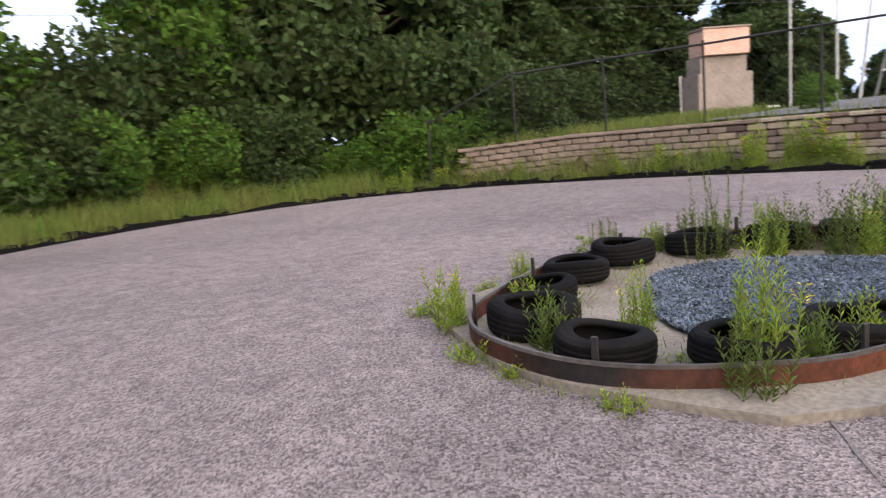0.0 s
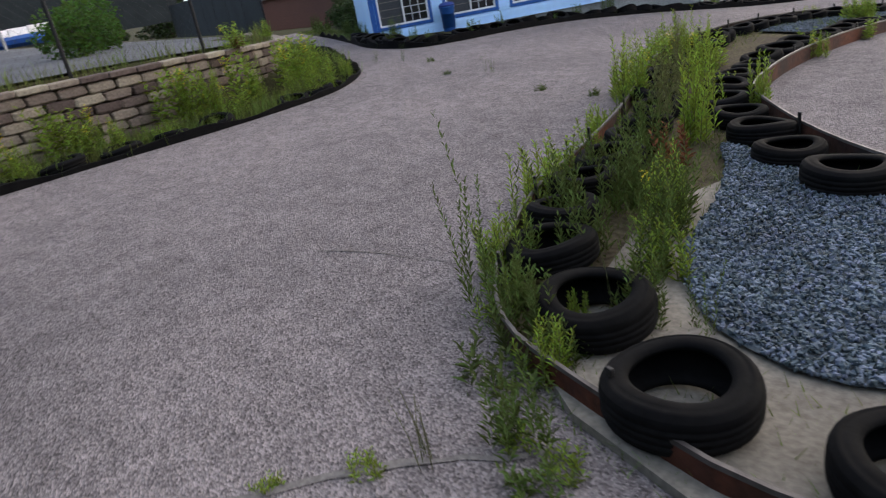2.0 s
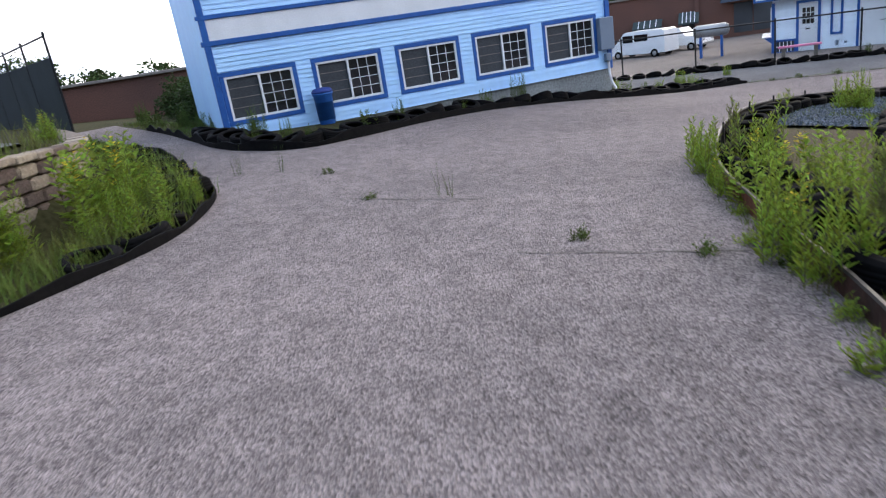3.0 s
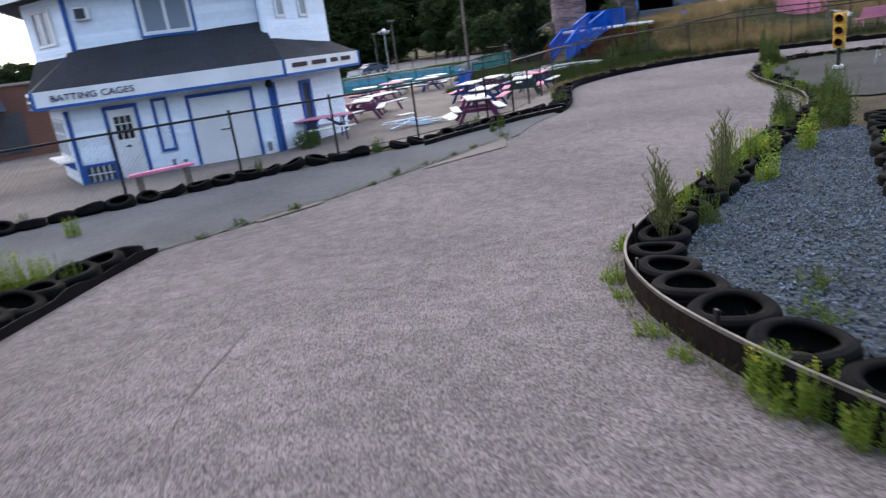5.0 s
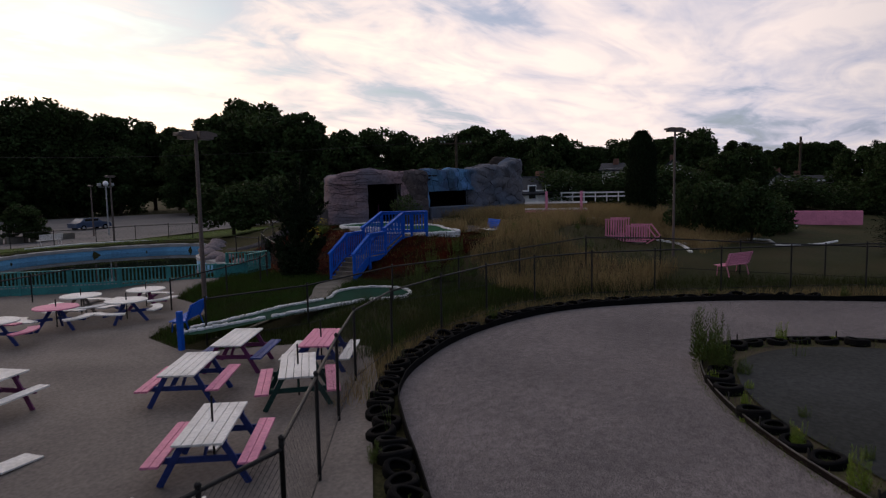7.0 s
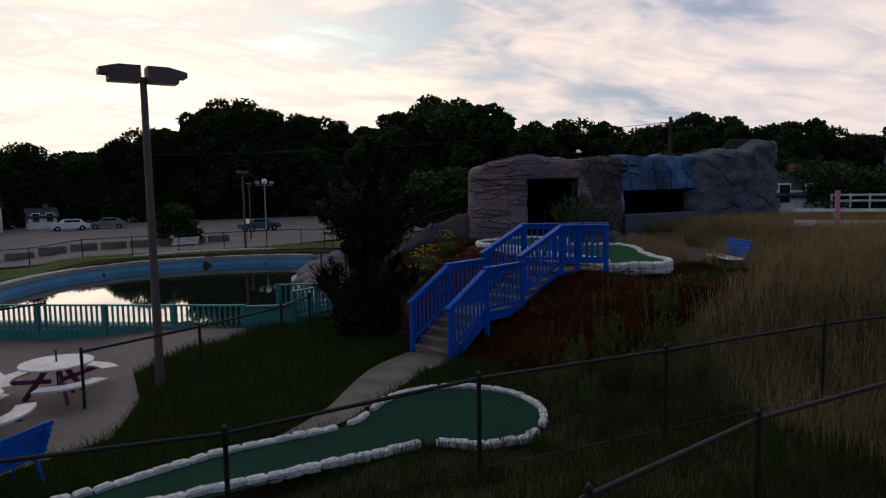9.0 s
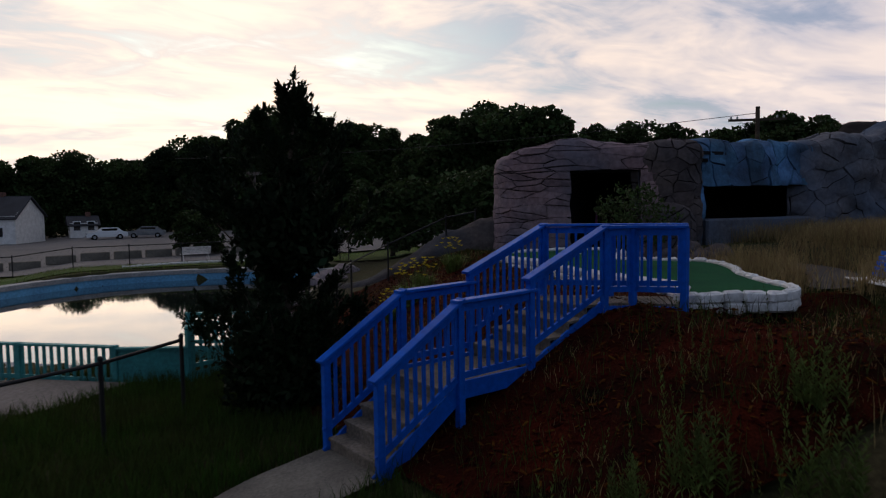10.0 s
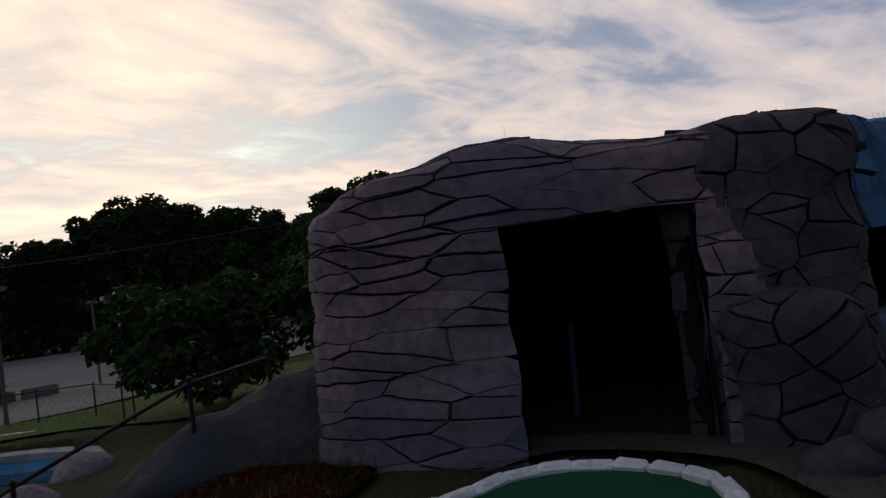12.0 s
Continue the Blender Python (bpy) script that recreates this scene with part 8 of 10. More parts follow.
# ---- brown brick building and vehicles behind the kiosk ----
def brick_building():
    t = thing("brick_building", "long flat-roofed brown brick building with small awnings", "building", m=pose(-16, 36.5, -0.5, 0, 0, 8))
    g = Geo()
    box(g, (4.0, 5, 1.65), (34, 10, 3.3))
    part("wall", g, BRICK, t)
    g = Geo()
    box(g, (4.0, 5, 3.35), (34.3, 10.3, 0.12), 0.02)
    part("parapet", g, GREY_LATTICE, t, "dull metal parapet")
    for x in (-3.6, 2.6, 8.83, 15.0):
        g = Geo()
        box(g, (x, -0.05, 1.64), (0.28, 0.12, 3.26), 0.01)
        part("pilaster", g, BRICK, t)
    for x, w, z0, z1, d in ((5.85, 1.8, 1.46, 1.88, 0.8), (8.35, 1.2, 1.45, 2.05, 0.9)):
        g = Geo()
        g.add([(x - w / 2, 0, z1), (x + w / 2, 0, z1), (x + w / 2, -d, z0), (x - w / 2, -d, z0), (x - w / 2, 0, z1 - 0.08), (x + w / 2, 0, z1 - 0.08), (x + w / 2, -d, z0 - 0.12), (x - w / 2, -d, z0 - 0.12)],
              [(0, 3, 2, 1), (4, 5, 6, 7), (3, 7, 6, 2), (0, 4, 7, 3), (1, 2, 6, 5)])
        awning = part("awning", g, AWNING, t, "grey-green sloping awning")
        for i in range(1, 5):
            g = Geo()
            xx = x - w / 2 + w * i / 5
            beam(g, (xx, -0.01, z1 + 0.006), (xx, -d - 0.005, z0 + 0.006), 0.05, 0.012)
            part("stripe", g, WHITE_FRAME, awning, "pale awning stripe")
        g = Geo()
        box(g, (x, -0.02, 0.72), (w * 0.7, 0.06, 1.4), 0.01)
        part("door", g, BLACK_METAL, t, "dark recessed door")
    g = Geo()
    g.add([(10.2, -0.9, 2.3), (12.5, -0.9, 2.3), (12.4, 0, 3.42), (10.35, 0, 3.42), (10.2, 0, 2.3), (12.5, 0, 2.3)], [(0, 1, 2, 3), (0, 4, 5, 1), (0, 3, 4), (1, 5, 2)])
    part("canopy", g, CANOPY, t, "dark slate-blue sloping canopy")
    for x0, x1 in ((10.95, 12.0), (12.06, 13.1)):
        g = Geo()
        box(g, ((x0 + x1) / 2, -0.02, 1.3), (x1 - x0, 0.06, 1.75), 0.01)
        part("shop_window", g, SCREEN, t, "dull grey shop window")
    for x, w in ((5.45, 0.36), (11.6, 0.9), (-4.0, 0.6)):
        g = Geo()
        box(g, (x, 1.2, 3.58), (w, 0.6, 0.36), 0.04)
        part("roof_unit", g, GALV, t, "rooftop ventilation unit")


brick_building()


def vehicle(name, x, y, deg, profile, width, paint, glass_boxes, label, cat, wheels, z=None):
    """A vehicle from its side profile, with windows, wheels and lights."""
    t = thing(name, label, cat, "parked vehicles", pose(x, y, (H(x, y) if z is None else z), 0, 0, deg))
    g = Geo()
    n = len(profile)
    w = width / 2
    ins = 0.14
    zmax = max(p[1] for p in profile)
    vs = []
    for s in (-1, 1):
        for px, pz in profile:
            k = 1 - ins * max(0, (pz - 0.9) / max(0.2, zmax - 0.9))
            vs.append((px, s * w * k, pz))
    g.add(vs, [tuple(range(n - 1, -1, -1)), tuple(range(n, 2 * n))] + [(i, (i + 1) % n, n + (i + 1) % n, n + i) for i in range(n)])
    body = part("body", g, paint, t)
    for a, b, c, d in glass_boxes:
        for s in (-1, 1):
            g = Geo()
            zc = (c + d) / 2
            k = 1 - ins * max(0, (zc - 0.9) / max(0.2, zmax - 0.9))
            box(g, ((a + b) / 2, s * w * k, zc), (b - a, 0.05, d - c), 0.01)
            part("side_window", g, CAR_GLASS, body, "dark side glass")
    for wx in wheels:
        for s in (-1, 1):
            g = Geo()
            cyl(g, (wx, s * (w - 0.16), 0.33), (wx, s * (w + 0.02), 0.33), 0.33, n=18)
            wheel = part("wheel", g, RUBBER, t)
            g = Geo()
            cyl(g, (wx, s * (w + 0.0), 0.33), (wx, s * (w + 0.035), 0.33), 0.19, 0.16, n=12)
            part("rim", g, GALV, wheel)
    x0, x1 = min(p[0] for p in profile), max(p[0] for p in profile)
    for s in (-1, 1):
        g = Geo()
        box(g, (x1 - 0.05, s * w * 0.72, 0.75), (0.12, 0.28, 0.16), 0.03)
        part("headlight", g, GALV, body)
    g = Geo()
    box(g, (x1 - 0.02, 0, 0.45), (0.12, width * 0.9, 0.16), 0.03)
    part("bumper", g, CAR_GREY, body)
    return t


VAN = [(-2.5, 0.35), (-2.5, 1.1), (-2.42, 1.95), (-2.2, 2.05), (1.0, 2.05), (1.25, 1.95), (1.95, 1.2), (2.65, 1.05), (2.75, 0.6), (2.75, 0.35)]
TRUCK = [(-2.7, 0.5), (-2.7, 1.05), (-0.9, 1.08), (-0.85, 1.75), (0.7, 1.78), (1.25, 1.15), (2.5, 1.05), (2.65, 0.6), (2.65, 0.45)]
CARP = [(-2.2, 0.35), (-2.25, 0.85), (-1.7, 1.0), (-1.2, 1.42), (0.5, 1.45), (1.1, 1.0), (2.1, 0.85), (2.25, 0.6), (2.25, 0.35)]
t = vehicle("van", -8.75, 30.3, 160, VAN, 1.95, CAR_WHITE, [(0.35, 1.3, 1.25, 1.8), (-1.0, 0.2, 1.3, 1.8)], "white panel van parked by the brick building", "van", (-1.6, 1.75))
t.matrix_basis = t.matrix_basis @ Matrix.Scale(0.7, 4)
t = vehicle("pickup_truck", -7.35, 32.0, -15, TRUCK, 1.95, CAR_WHITE, [(-0.7, 0.55, 1.15, 1.62)], "white pickup truck parked behind the van", "truck", (-1.7, 1.7))
t.matrix_basis = t.matrix_basis @ Matrix.Scale(0.7, 4)
vehicle("car", -14.5, 22.5, 40, CARP, 1.8, CAR_WHITE, [(-1.1, 0.6, 1.02, 1.36)], "white car parked beside the building", "car", (-1.35, 1.4))
vehicle("car", 24.5, 118, 185, CARP, 1.8, CAR_WHITE, [(-1.1, 0.6, 1.02, 1.36)], "white car parked in the lot beyond the pool", "car", (-1.35, 1.4))
vehicle("car", 29.0, 119, 170, CARP, 1.8, CAR_GREY, [(-1.1, 0.6, 1.02, 1.36)], "grey car parked in the lot beyond the pool", "car", (-1.35, 1.4))
vehicle("car", 42.0, 98, 10, CARP, 1.8, CAR_NAVY, [(-1.1, 0.6, 1.02, 1.36)], "dark blue car parked in the lot beyond the pool", "car", (-1.35, 1.4))
# rail bench by the strip fence
t = thing("board_bench", "dark timber leaning bench by the fence", "bench", m=pose(-0.35, 18.35, H(-0.35, 18.35) - 0.05, 0, 0, 8))
for s in (-0.5, 0.5):
    g = Geo()
    box(g, (s, 0, 0.3), (0.12, 0.14, 0.6), 0.01)
    part("leg", g, TIMBER_GREY, t)
g = Geo()
box(g, (0, 0, 0.63), (1.35, 0.2, 0.07), 0.01)
part("seat_board", g, PINK_BOARD, t)
# propane tank by the kiosk
t = thing("gas_tank", "pale horizontal gas tank on blue legs", "tank", m=pose(-4.4, 25.4, -0.36, 0, 0, 5))
g = Geo()
lathe(g, [(0.02, -0.8), (0.2, -0.75), (0.28, -0.6), (0.28, 0.6), (0.2, 0.75), (0.02, 0.8)], 14)
g.v = [(z, y, x + 1.25) for x, y, z in g.v]
part("tank", g, GALV, t, smooth=True)
for s in (-0.45, 0.45):
    g = Geo()
    box(g, (s, 0, 0.5), (0.1, 0.4, 1.0))
    part("leg", g, BLUE_TRIM, t)


# ---- pink stairs, footbridge, houses, utility pole ----
def pink_stairs():
    t = thing("stairs", "small pink painted timber stairs on the golf course", "stairs", m=pose(36.9, 27.75, 0.98, 0, 0, -78))
    for y in (-0.6, 0.6):
        for x0, x1, zt in ((-0.95, 0.0, 1.18), (0.05, 1.0, 0.88)):
            for z in (zt, 0.15 if x0 > 0 else 0.4):
                g = Geo()
                beam(g, (x0, y, z), (x1, y, z), 0.08, 0.06)
                part("rail", g, PINK_BOARD, t)
            for i in range(8):
                g = Geo()
                box(g, (x0 + 0.05 + i * 0.12, y, zt / 2 + 0.08), (0.05, 0.04, zt - 0.1))
                part("baluster", g, PINK_BOARD, t)
        g = Geo()
        beam(g, (1.0, y, 0.92), (1.45, y, 0.35), 0.06, 0.06)
        beam(g, (1.0, y, 0.05), (1.45, y, 0.35), 0.06, 0.06)
        part("brace", g, PINK_BOARD, t)
    for i in range(4):
        g = Geo()
        box(g, (-0.6 + i * 0.4, 0, 0.36 - i * 0.1), (0.4, 1.2, 0.05))
        part("tread", g, TIMBER_GREY, t)


pink_stairs()


def footbridge():
    t = thing("footbridge", "pale pink timber footbridge with end posts", "bridge", m=pose(40.2, 33.0, H(40.2, 33), 0, 0, -61))
    for x in (-0.98, 0.98):
        g = Geo()
        box(g, (x, 0, 0.65), (0.14, 0.14, 1.4), 0.01)
        part("post", g, PINK_BOARD, t)
    for z in (0.35, 0.72):
        g = Geo()
        beam(g, (-2.2, 0, z), (1.3, 0, z), 0.08, 0.10)
        part("rail", g, WHITE_BOARD, t)
    g = Geo()
    box(g, (-0.4, 0.5, 0.2), (3.6, 1.1, 0.08))
    part("deck", g, PINK_BOARD, t)


footbridge()
g = Geo()
box(g, (0, 0, 0.5), (5.4, 0.2, 1.0), 0.03)
single("pink_wall", g, PINK_BOARD, "long pink painted board wall on the golf course", "wall", m=pose(59, 23.2, H(59, 23.2), 0, 0, -70))
g = Geo()
for i in range(9):
    box(g, (i * 1.0, 0, 0.45), (0.10, 0.1, 0.9))
box(g, (4, 0, 0.8), (8.2, 0.06, 0.12))
box(g, (4, 0, 0.45), (8.2, 0.06, 0.12))
single("white_rail_fence", g, WHITE_BOARD, "white rail fence far across the course", "fence", m=pose(60, 44, H(60, 44) + 0.5, 0, 0, -62))


def house(x, y, deg, w, d, hh, label, z=None, roof=2.4, mat_=None, nwin=3):
    t = thing("house", label, "house", "houses beyond the course", pose(x, y, H(x, y) if z is None else z, 0, 0, deg))
    g = Geo()
    box(g, (0, 0, hh / 2), (w, d, hh))
    g.add([(-w / 2, -d / 2, hh), (-w / 2, d / 2, hh), (-w / 2, 0, hh + roof), (w / 2, -d / 2, hh), (w / 2, d / 2, hh), (w / 2, 0, hh + roof)], [(0, 2, 1), (3, 4, 5)])
    part("wall", g, mat_ or WHITE_BOARD, t)
    g = Geo()
    for s in (-1, 1):
        g.add([(-w / 2 - .3, s * (d / 2 + .35), hh - .3), (w / 2 + .3, s * (d / 2 + .35), hh - .3), (w / 2 + .3, 0, hh + roof + .1), (-w / 2 - .3, 0, hh + roof + .1)], [(0, 1, 2, 3)])
    ob = part("roof", g, SHINGLE, t, "dark shingle roof")
    so = ob.modifiers.new("thick", "SOLIDIFY")
    so.thickness = 0.15
    for fl in range(2 if hh > 4.5 else 1):
        for i in range(nwin):
            for s in (-1, 1):
                g = Geo()
                xx = -w / 2 + w * (i + 0.5) / nwin
                box(g, (xx, s * d / 2, 1.5 + fl * 2.7), (0.95, 0.08, 1.3), 0.01)
                win = part("window", g, WHITE_FRAME, t)
                g = Geo()
                box(g, (xx, s * (d / 2 + 0.03), 1.5 + fl * 2.7), (0.75, 0.06, 1.1))
                part("pane", g, GLASS, win)
    for fl in range(2 if hh > 4.5 else 1):
        g = Geo()
        box(g, (-w / 2, 0, 1.5 + fl * 2.7), (0.08, 0.9, 1.2), 0.01)
        part("gable_window", g, GLASS, t)
    g = Geo()
    box(g, (w * 0.2, 0.3, hh + roof), (0.6, 0.6, 1.4), 0.03)
    part("chimney", g, BRICK, t)


house(80.7, 41.1, 19, 6, 3.4, 3.3, "white gabled house far beyond the course", z=1.4, roof=1.2, nwin=2)
house(78.8, 46.2, 109, 4.6, 3.6, 3.7, "white flat-topped wing beside the far gabled house", z=1.5, roof=0.4, nwin=3)
house(82.0, 38.3, 109, 3.6, 2.6, 2.4, "low white annexe beside the far gabled house", z=1.4, roof=0.4, nwin=2)
house(83.5, 31.0, 11, 4.4, 2.0, 2.0, "small white gabled house far across the course", z=1.4, roof=0.8, nwin=2)
house(84.0, 28.6, 101, 4.4, 2.6, 2.0, "low cream house far across the course", z=1.4, roof=0.4)
house(60.5, 47.4, -20, 6, 5, 1.7, "small white house behind the fake rock", z=1.5, roof=1.0)
house(11.3, 127, -25, 11, 6.5, 3.4, "white house with a dark gabled roof beyond the car park", roof=2.2)
house(22.0, 127, 5, 3.2, 3, 1.9, "small white outbuilding beyond the car park", roof=0.7, nwin=2)


def utility_pole(x, y, h, deg):
    t = thing("utility_pole", "dark timber utility pole with cross-arm and insulators", "utility pole", "utility poles", pose(x, y, H(x, y), 0, 0, deg))
    g = Geo()
    cyl(g, (0, 0, 0), (0, 0, h), 0.16, 0.12, 10)
    part("pole", g, BARK, t)
    g = Geo()
    box(g, (0, 0.12, h - 0.75), (3.2, 0.12, 0.14))
    part("cross_arm", g, BARK, t)
    for x_ in (-1.45, -1.1, 1.1, 1.45):
        g = Geo()
        lathe(g, [(0.03, 0), (0.06, 0.05), (0.06, 0.14), (0.03, 0.18)], 8, (x_, 0.12, h - 0.7))
        part("insulator", g, GALV, t)


utility_pole(57.5, 54.0, 7.35, -40)
utility_pole(88, 30, 6.6, 20)
utility_pole(-4, -42, 10, 60)
# wires along the road and over the trees
def wire(p, q, sag=0.6):
    g = Geo()
    p, q = Vector(p), Vector(q)
    tube(g, [p.lerp(q, i / 10) - Vector((0, 0, sag * 4 * (i / 10) * (1 - i / 10))) for i in range(11)], 0.018, 4)
    single("cable", g, BLACK_METAL, "thin black overhead cable", "cable", "overhead cables")


wire((-55, -20, 12.5), (20, -55, 12.5))
wire((-55, -20, 11.2), (20, -55, 11.2))
wire((57.5, 54.0, 8.1), (30, 95, 7.5))
# low white sign and concrete blocks in the car park
for i in range(10):
    g = Geo()
    box(g, (0, 0, 0.32), (1.9, 0.5, 0.64), 0.05)
    single("concrete_barrier", g, CONCRETE, "pale concrete barrier block in the car park", "barrier", "concrete barriers", pose(14 + i * 2.2, 82 + 0.3 * i, H(14 + i * 2.2, 82), 0, 0, 8))


# ---- plants ----
prng = random.Random(23)


def leaf(g, p, d, length, width, droop=0.25):
    """A narrow folded leaf from p along d."""
    d = Vector(d).normalized()
    side = d.cross(Vector((0, 0, 1)))
    side = side.normalized() if side.length > 1e-3 else Vector((1, 0, 0))
    up = side.cross(d)
    m = p + d * length * 0.5 + up * length * 0.07
    t = p + d * length - Vector((0, 0, length * droop))
    g.add([p, m + side * width / 2, t, m - side * width / 2], [(0, 1, 2), (0, 2, 3)])


def weed_stalk(gs, gl, gf, base, h, lean, r, leaf_len, leaf_w, n, flower=0.0, rising=0.6):
    """One upright stalk set with narrow leaves, and a plume at its tip."""
    a = r.uniform(0, 6.283)
    tip = base + Vector((math.cos(a) * lean * h, math.sin(a) * lean * h, h))
    mid = (base + tip) / 2 + Vector((math.cos(a), math.sin(a), 0)) * (-lean * h * 0.2)
    pts = [base, mid, tip]
    tube(gs, pts, [0.0045, 0.0035, 0.0015], 3)
    for i in range(n):
        t = 0.12 + 0.88 * (i + r.random()) / n
        p = base.lerp(mid, t * 2) if t < 0.5 else mid.lerp(tip, t * 2 - 1)
        b = i * 2.4 + r.uniform(-0.5, 0.5)
        k = (1.0 - 0.55 * t) * r.uniform(0.7, 1.15)
        leaf(gl, p, (math.cos(b), math.sin(b), rising + 0.5 * t), leaf_len * k, leaf_w * (0.6 + 0.4 * k), 0.2 * r.random())
    if flower and r.random() < flower:
        for i in range(16):
            b = r.uniform(0, 6.283)
            q = tip + Vector((math.cos(b), math.sin(b), 0)) * r.uniform(0.0, 0.05) + Vector((0, 0, r.uniform(-0.10, 0.05)))
            leaf(gf, q, (math.cos(b), math.sin(b), 0.5), 0.035, 0.022, 0.1)


def weed_kind(label, hgt, count, spread, leaf_len, leaf_w, n, lean, flower, material, seed, flower_mat=None, rising=0.6):
    r = random.Random(seed)
    gs, gl, gf = Geo(), Geo(), Geo()
    for i in range(count):
        a, d = r.uniform(0, 6.283), spread * math.sqrt(r.random())
        weed_stalk(gs, gl, gf, Vector((math.cos(a) * d, math.sin(a) * d, -0.03)), hgt * r.uniform(0.55, 1.1), lean * r.uniform(0.3, 1.3), r, leaf_len, leaf_w, n, flower, rising)
    return dict(label=label, stems=gs.mesh("stems", STEM), leaves=gl.mesh("leaves", material), flowers=gf.mesh("flowers", flower_mat or LEAF_YELLOW) if gf.v else None)


def plume_kind(seed):
    """A tall dusty weed: a stout stem with slim branches that all sweep upwards."""
    r = random.Random(seed)
    gs, gl = Geo(), Geo()
    for k in range(3):
        b0 = Vector((r.uniform(-0.06, 0.06), r.uniform(-0.06, 0.06), -0.03))
        top = b0 + Vector((r.uniform(-0.08, 0.08), r.uniform(-0.08, 0.08), r.uniform(0.75, 1.05)))
        tube(gs, [b0, b0.lerp(top, 0.5), top], [0.008, 0.006, 0.002], 4)
        for i in range(17):
            t = 0.10 + 0.86 * i / 17
            a = i * 2.399 + k
            p = b0.lerp(top, t)
            ln = 0.36 * (1 - 0.75 * t) * r.uniform(0.7, 1.2)
            q = p + Vector((math.cos(a) * ln * 0.55, math.sin(a) * ln * 0.55, ln * 0.95))
            tube(gs, [p, q], [0.0035, 0.0015], 3)
            for j in range(13):
                c = j * 2.399
                leaf(gl, p.lerp(q, 0.15 + 0.85 * j / 13), (math.cos(c), math.sin(c), 1.1), r.uniform(0.03, 0.055), 0.011, 0.05)
    return dict(label="tall dusty brown-green weed with upswept branches at the rail", stems=gs.mesh("stems", STEM), leaves=gl.mesh("leaves", LEAF_DUSTY), flowers=None)


WEEDS = {
    "gold": [weed_kind("tall light-green goldenrod clump beside the steel rail", 0.85, 17, 0.20, 0.14, 0.017, 36, 0.10, 0.07, LEAF_WEED, s, None, 1.0) for s in (1, 2, 3)],
    "mid": [weed_kind("bushy light-green weed clump at the asphalt edge", 0.50, 15, 0.17, 0.12, 0.018, 26, 0.16, 0.06, LEAF_WEED, s, None, 0.9) for s in (4, 5, 6)],
    "low": [weed_kind("low green weed clump growing at a joint", 0.20, 13, 0.15, 0.10, 0.020, 11, 0.5, 0.0, LEAF_WEED, s) for s in (7, 8, 9)],
    "broad": [weed_kind("broad-leaved green weed below the block wall", 0.55, 9, 0.2, 0.15, 0.055, 18, 0.28, 0.15, LEAF_WEED, s, None, 0.3) for s in (10, 11, 12)],
    "red": [weed_kind("dry rusty-red weed clump in the gravel margin", 0.38, 9, 0.14, 0.10, 0.03, 22, 0.2, 0.0, LEAF_RED, s) for s in (13, 14)],
    "plume": [plume_kind(s) for s in (17, 18)],
    "spike": [weed_kind("thin seed-headed weed stalks by the tyres", 0.80, 6, 0.16, 0.06, 0.010, 44, 0.17, 0.0, STEM, s, None, 1.6) for s in (15, 16)],
}
WEED_MASTER = {}
WEED_COUNT, REST_OF_WEEDS = [0], Geo()


def weed(kind, x, y, s=1.0, z=None, h=1.0):
    v = prng.randrange(len(WEEDS[kind]))
    k = WEEDS[kind][v]
    s *= prng.uniform(0.85, 1.15)
    z = H(x, y) + 0.02 if z is None else z
    m = Matrix.Translation((x, y, z)) @ Matrix.Rotation(prng.uniform(0, 6.283), 4, "Z") @ Matrix.Diagonal((s, s, s * h, 1))
    WEED_COUNT[0] += 1
    if WEED_COUNT[0] > 300:
        me = k["leaves"]
        REST_OF_WEEDS.add([m @ q.co for q in me.vertices], [tuple(p.vertices) for p in me.polygons])
        return None
    if (kind, v) in WEED_MASTER:
        return copy_thing(WEED_MASTER[kind, v], m)
    e = thing("weed_clump", k["label"], "weed", kind + " weeds", m)
    part("stem_tuft", k["stems"], None, e)
    part("foliage", k["leaves"], None, e)
    if k["flowers"]:
        part("flower_plume", k["flowers"], None, e)
    WEED_MASTER[kind, v] = e
    return e


def weed_row(line, y0, y1, gap, offs, kinds, s=(0.8, 1.2), axis=1, h=1.0):
    """Weeds along a stretch of a line, where its x or y lies between y0 and y1."""
    for x, y, a in along(line, gap, prng.uniform(0, gap)):
        c = (x, y)[axis]
        if not y0 <= c <= y1:
            continue
        d = prng.uniform(*offs)
        j = prng.uniform(-gap, gap) * 0.5
        px, py = x - math.sin(a) * d + math.cos(a) * j, y + math.cos(a) * d + math.sin(a) * j
        weed(prng.choice(kinds), px, py, prng.uniform(*s), None, h)


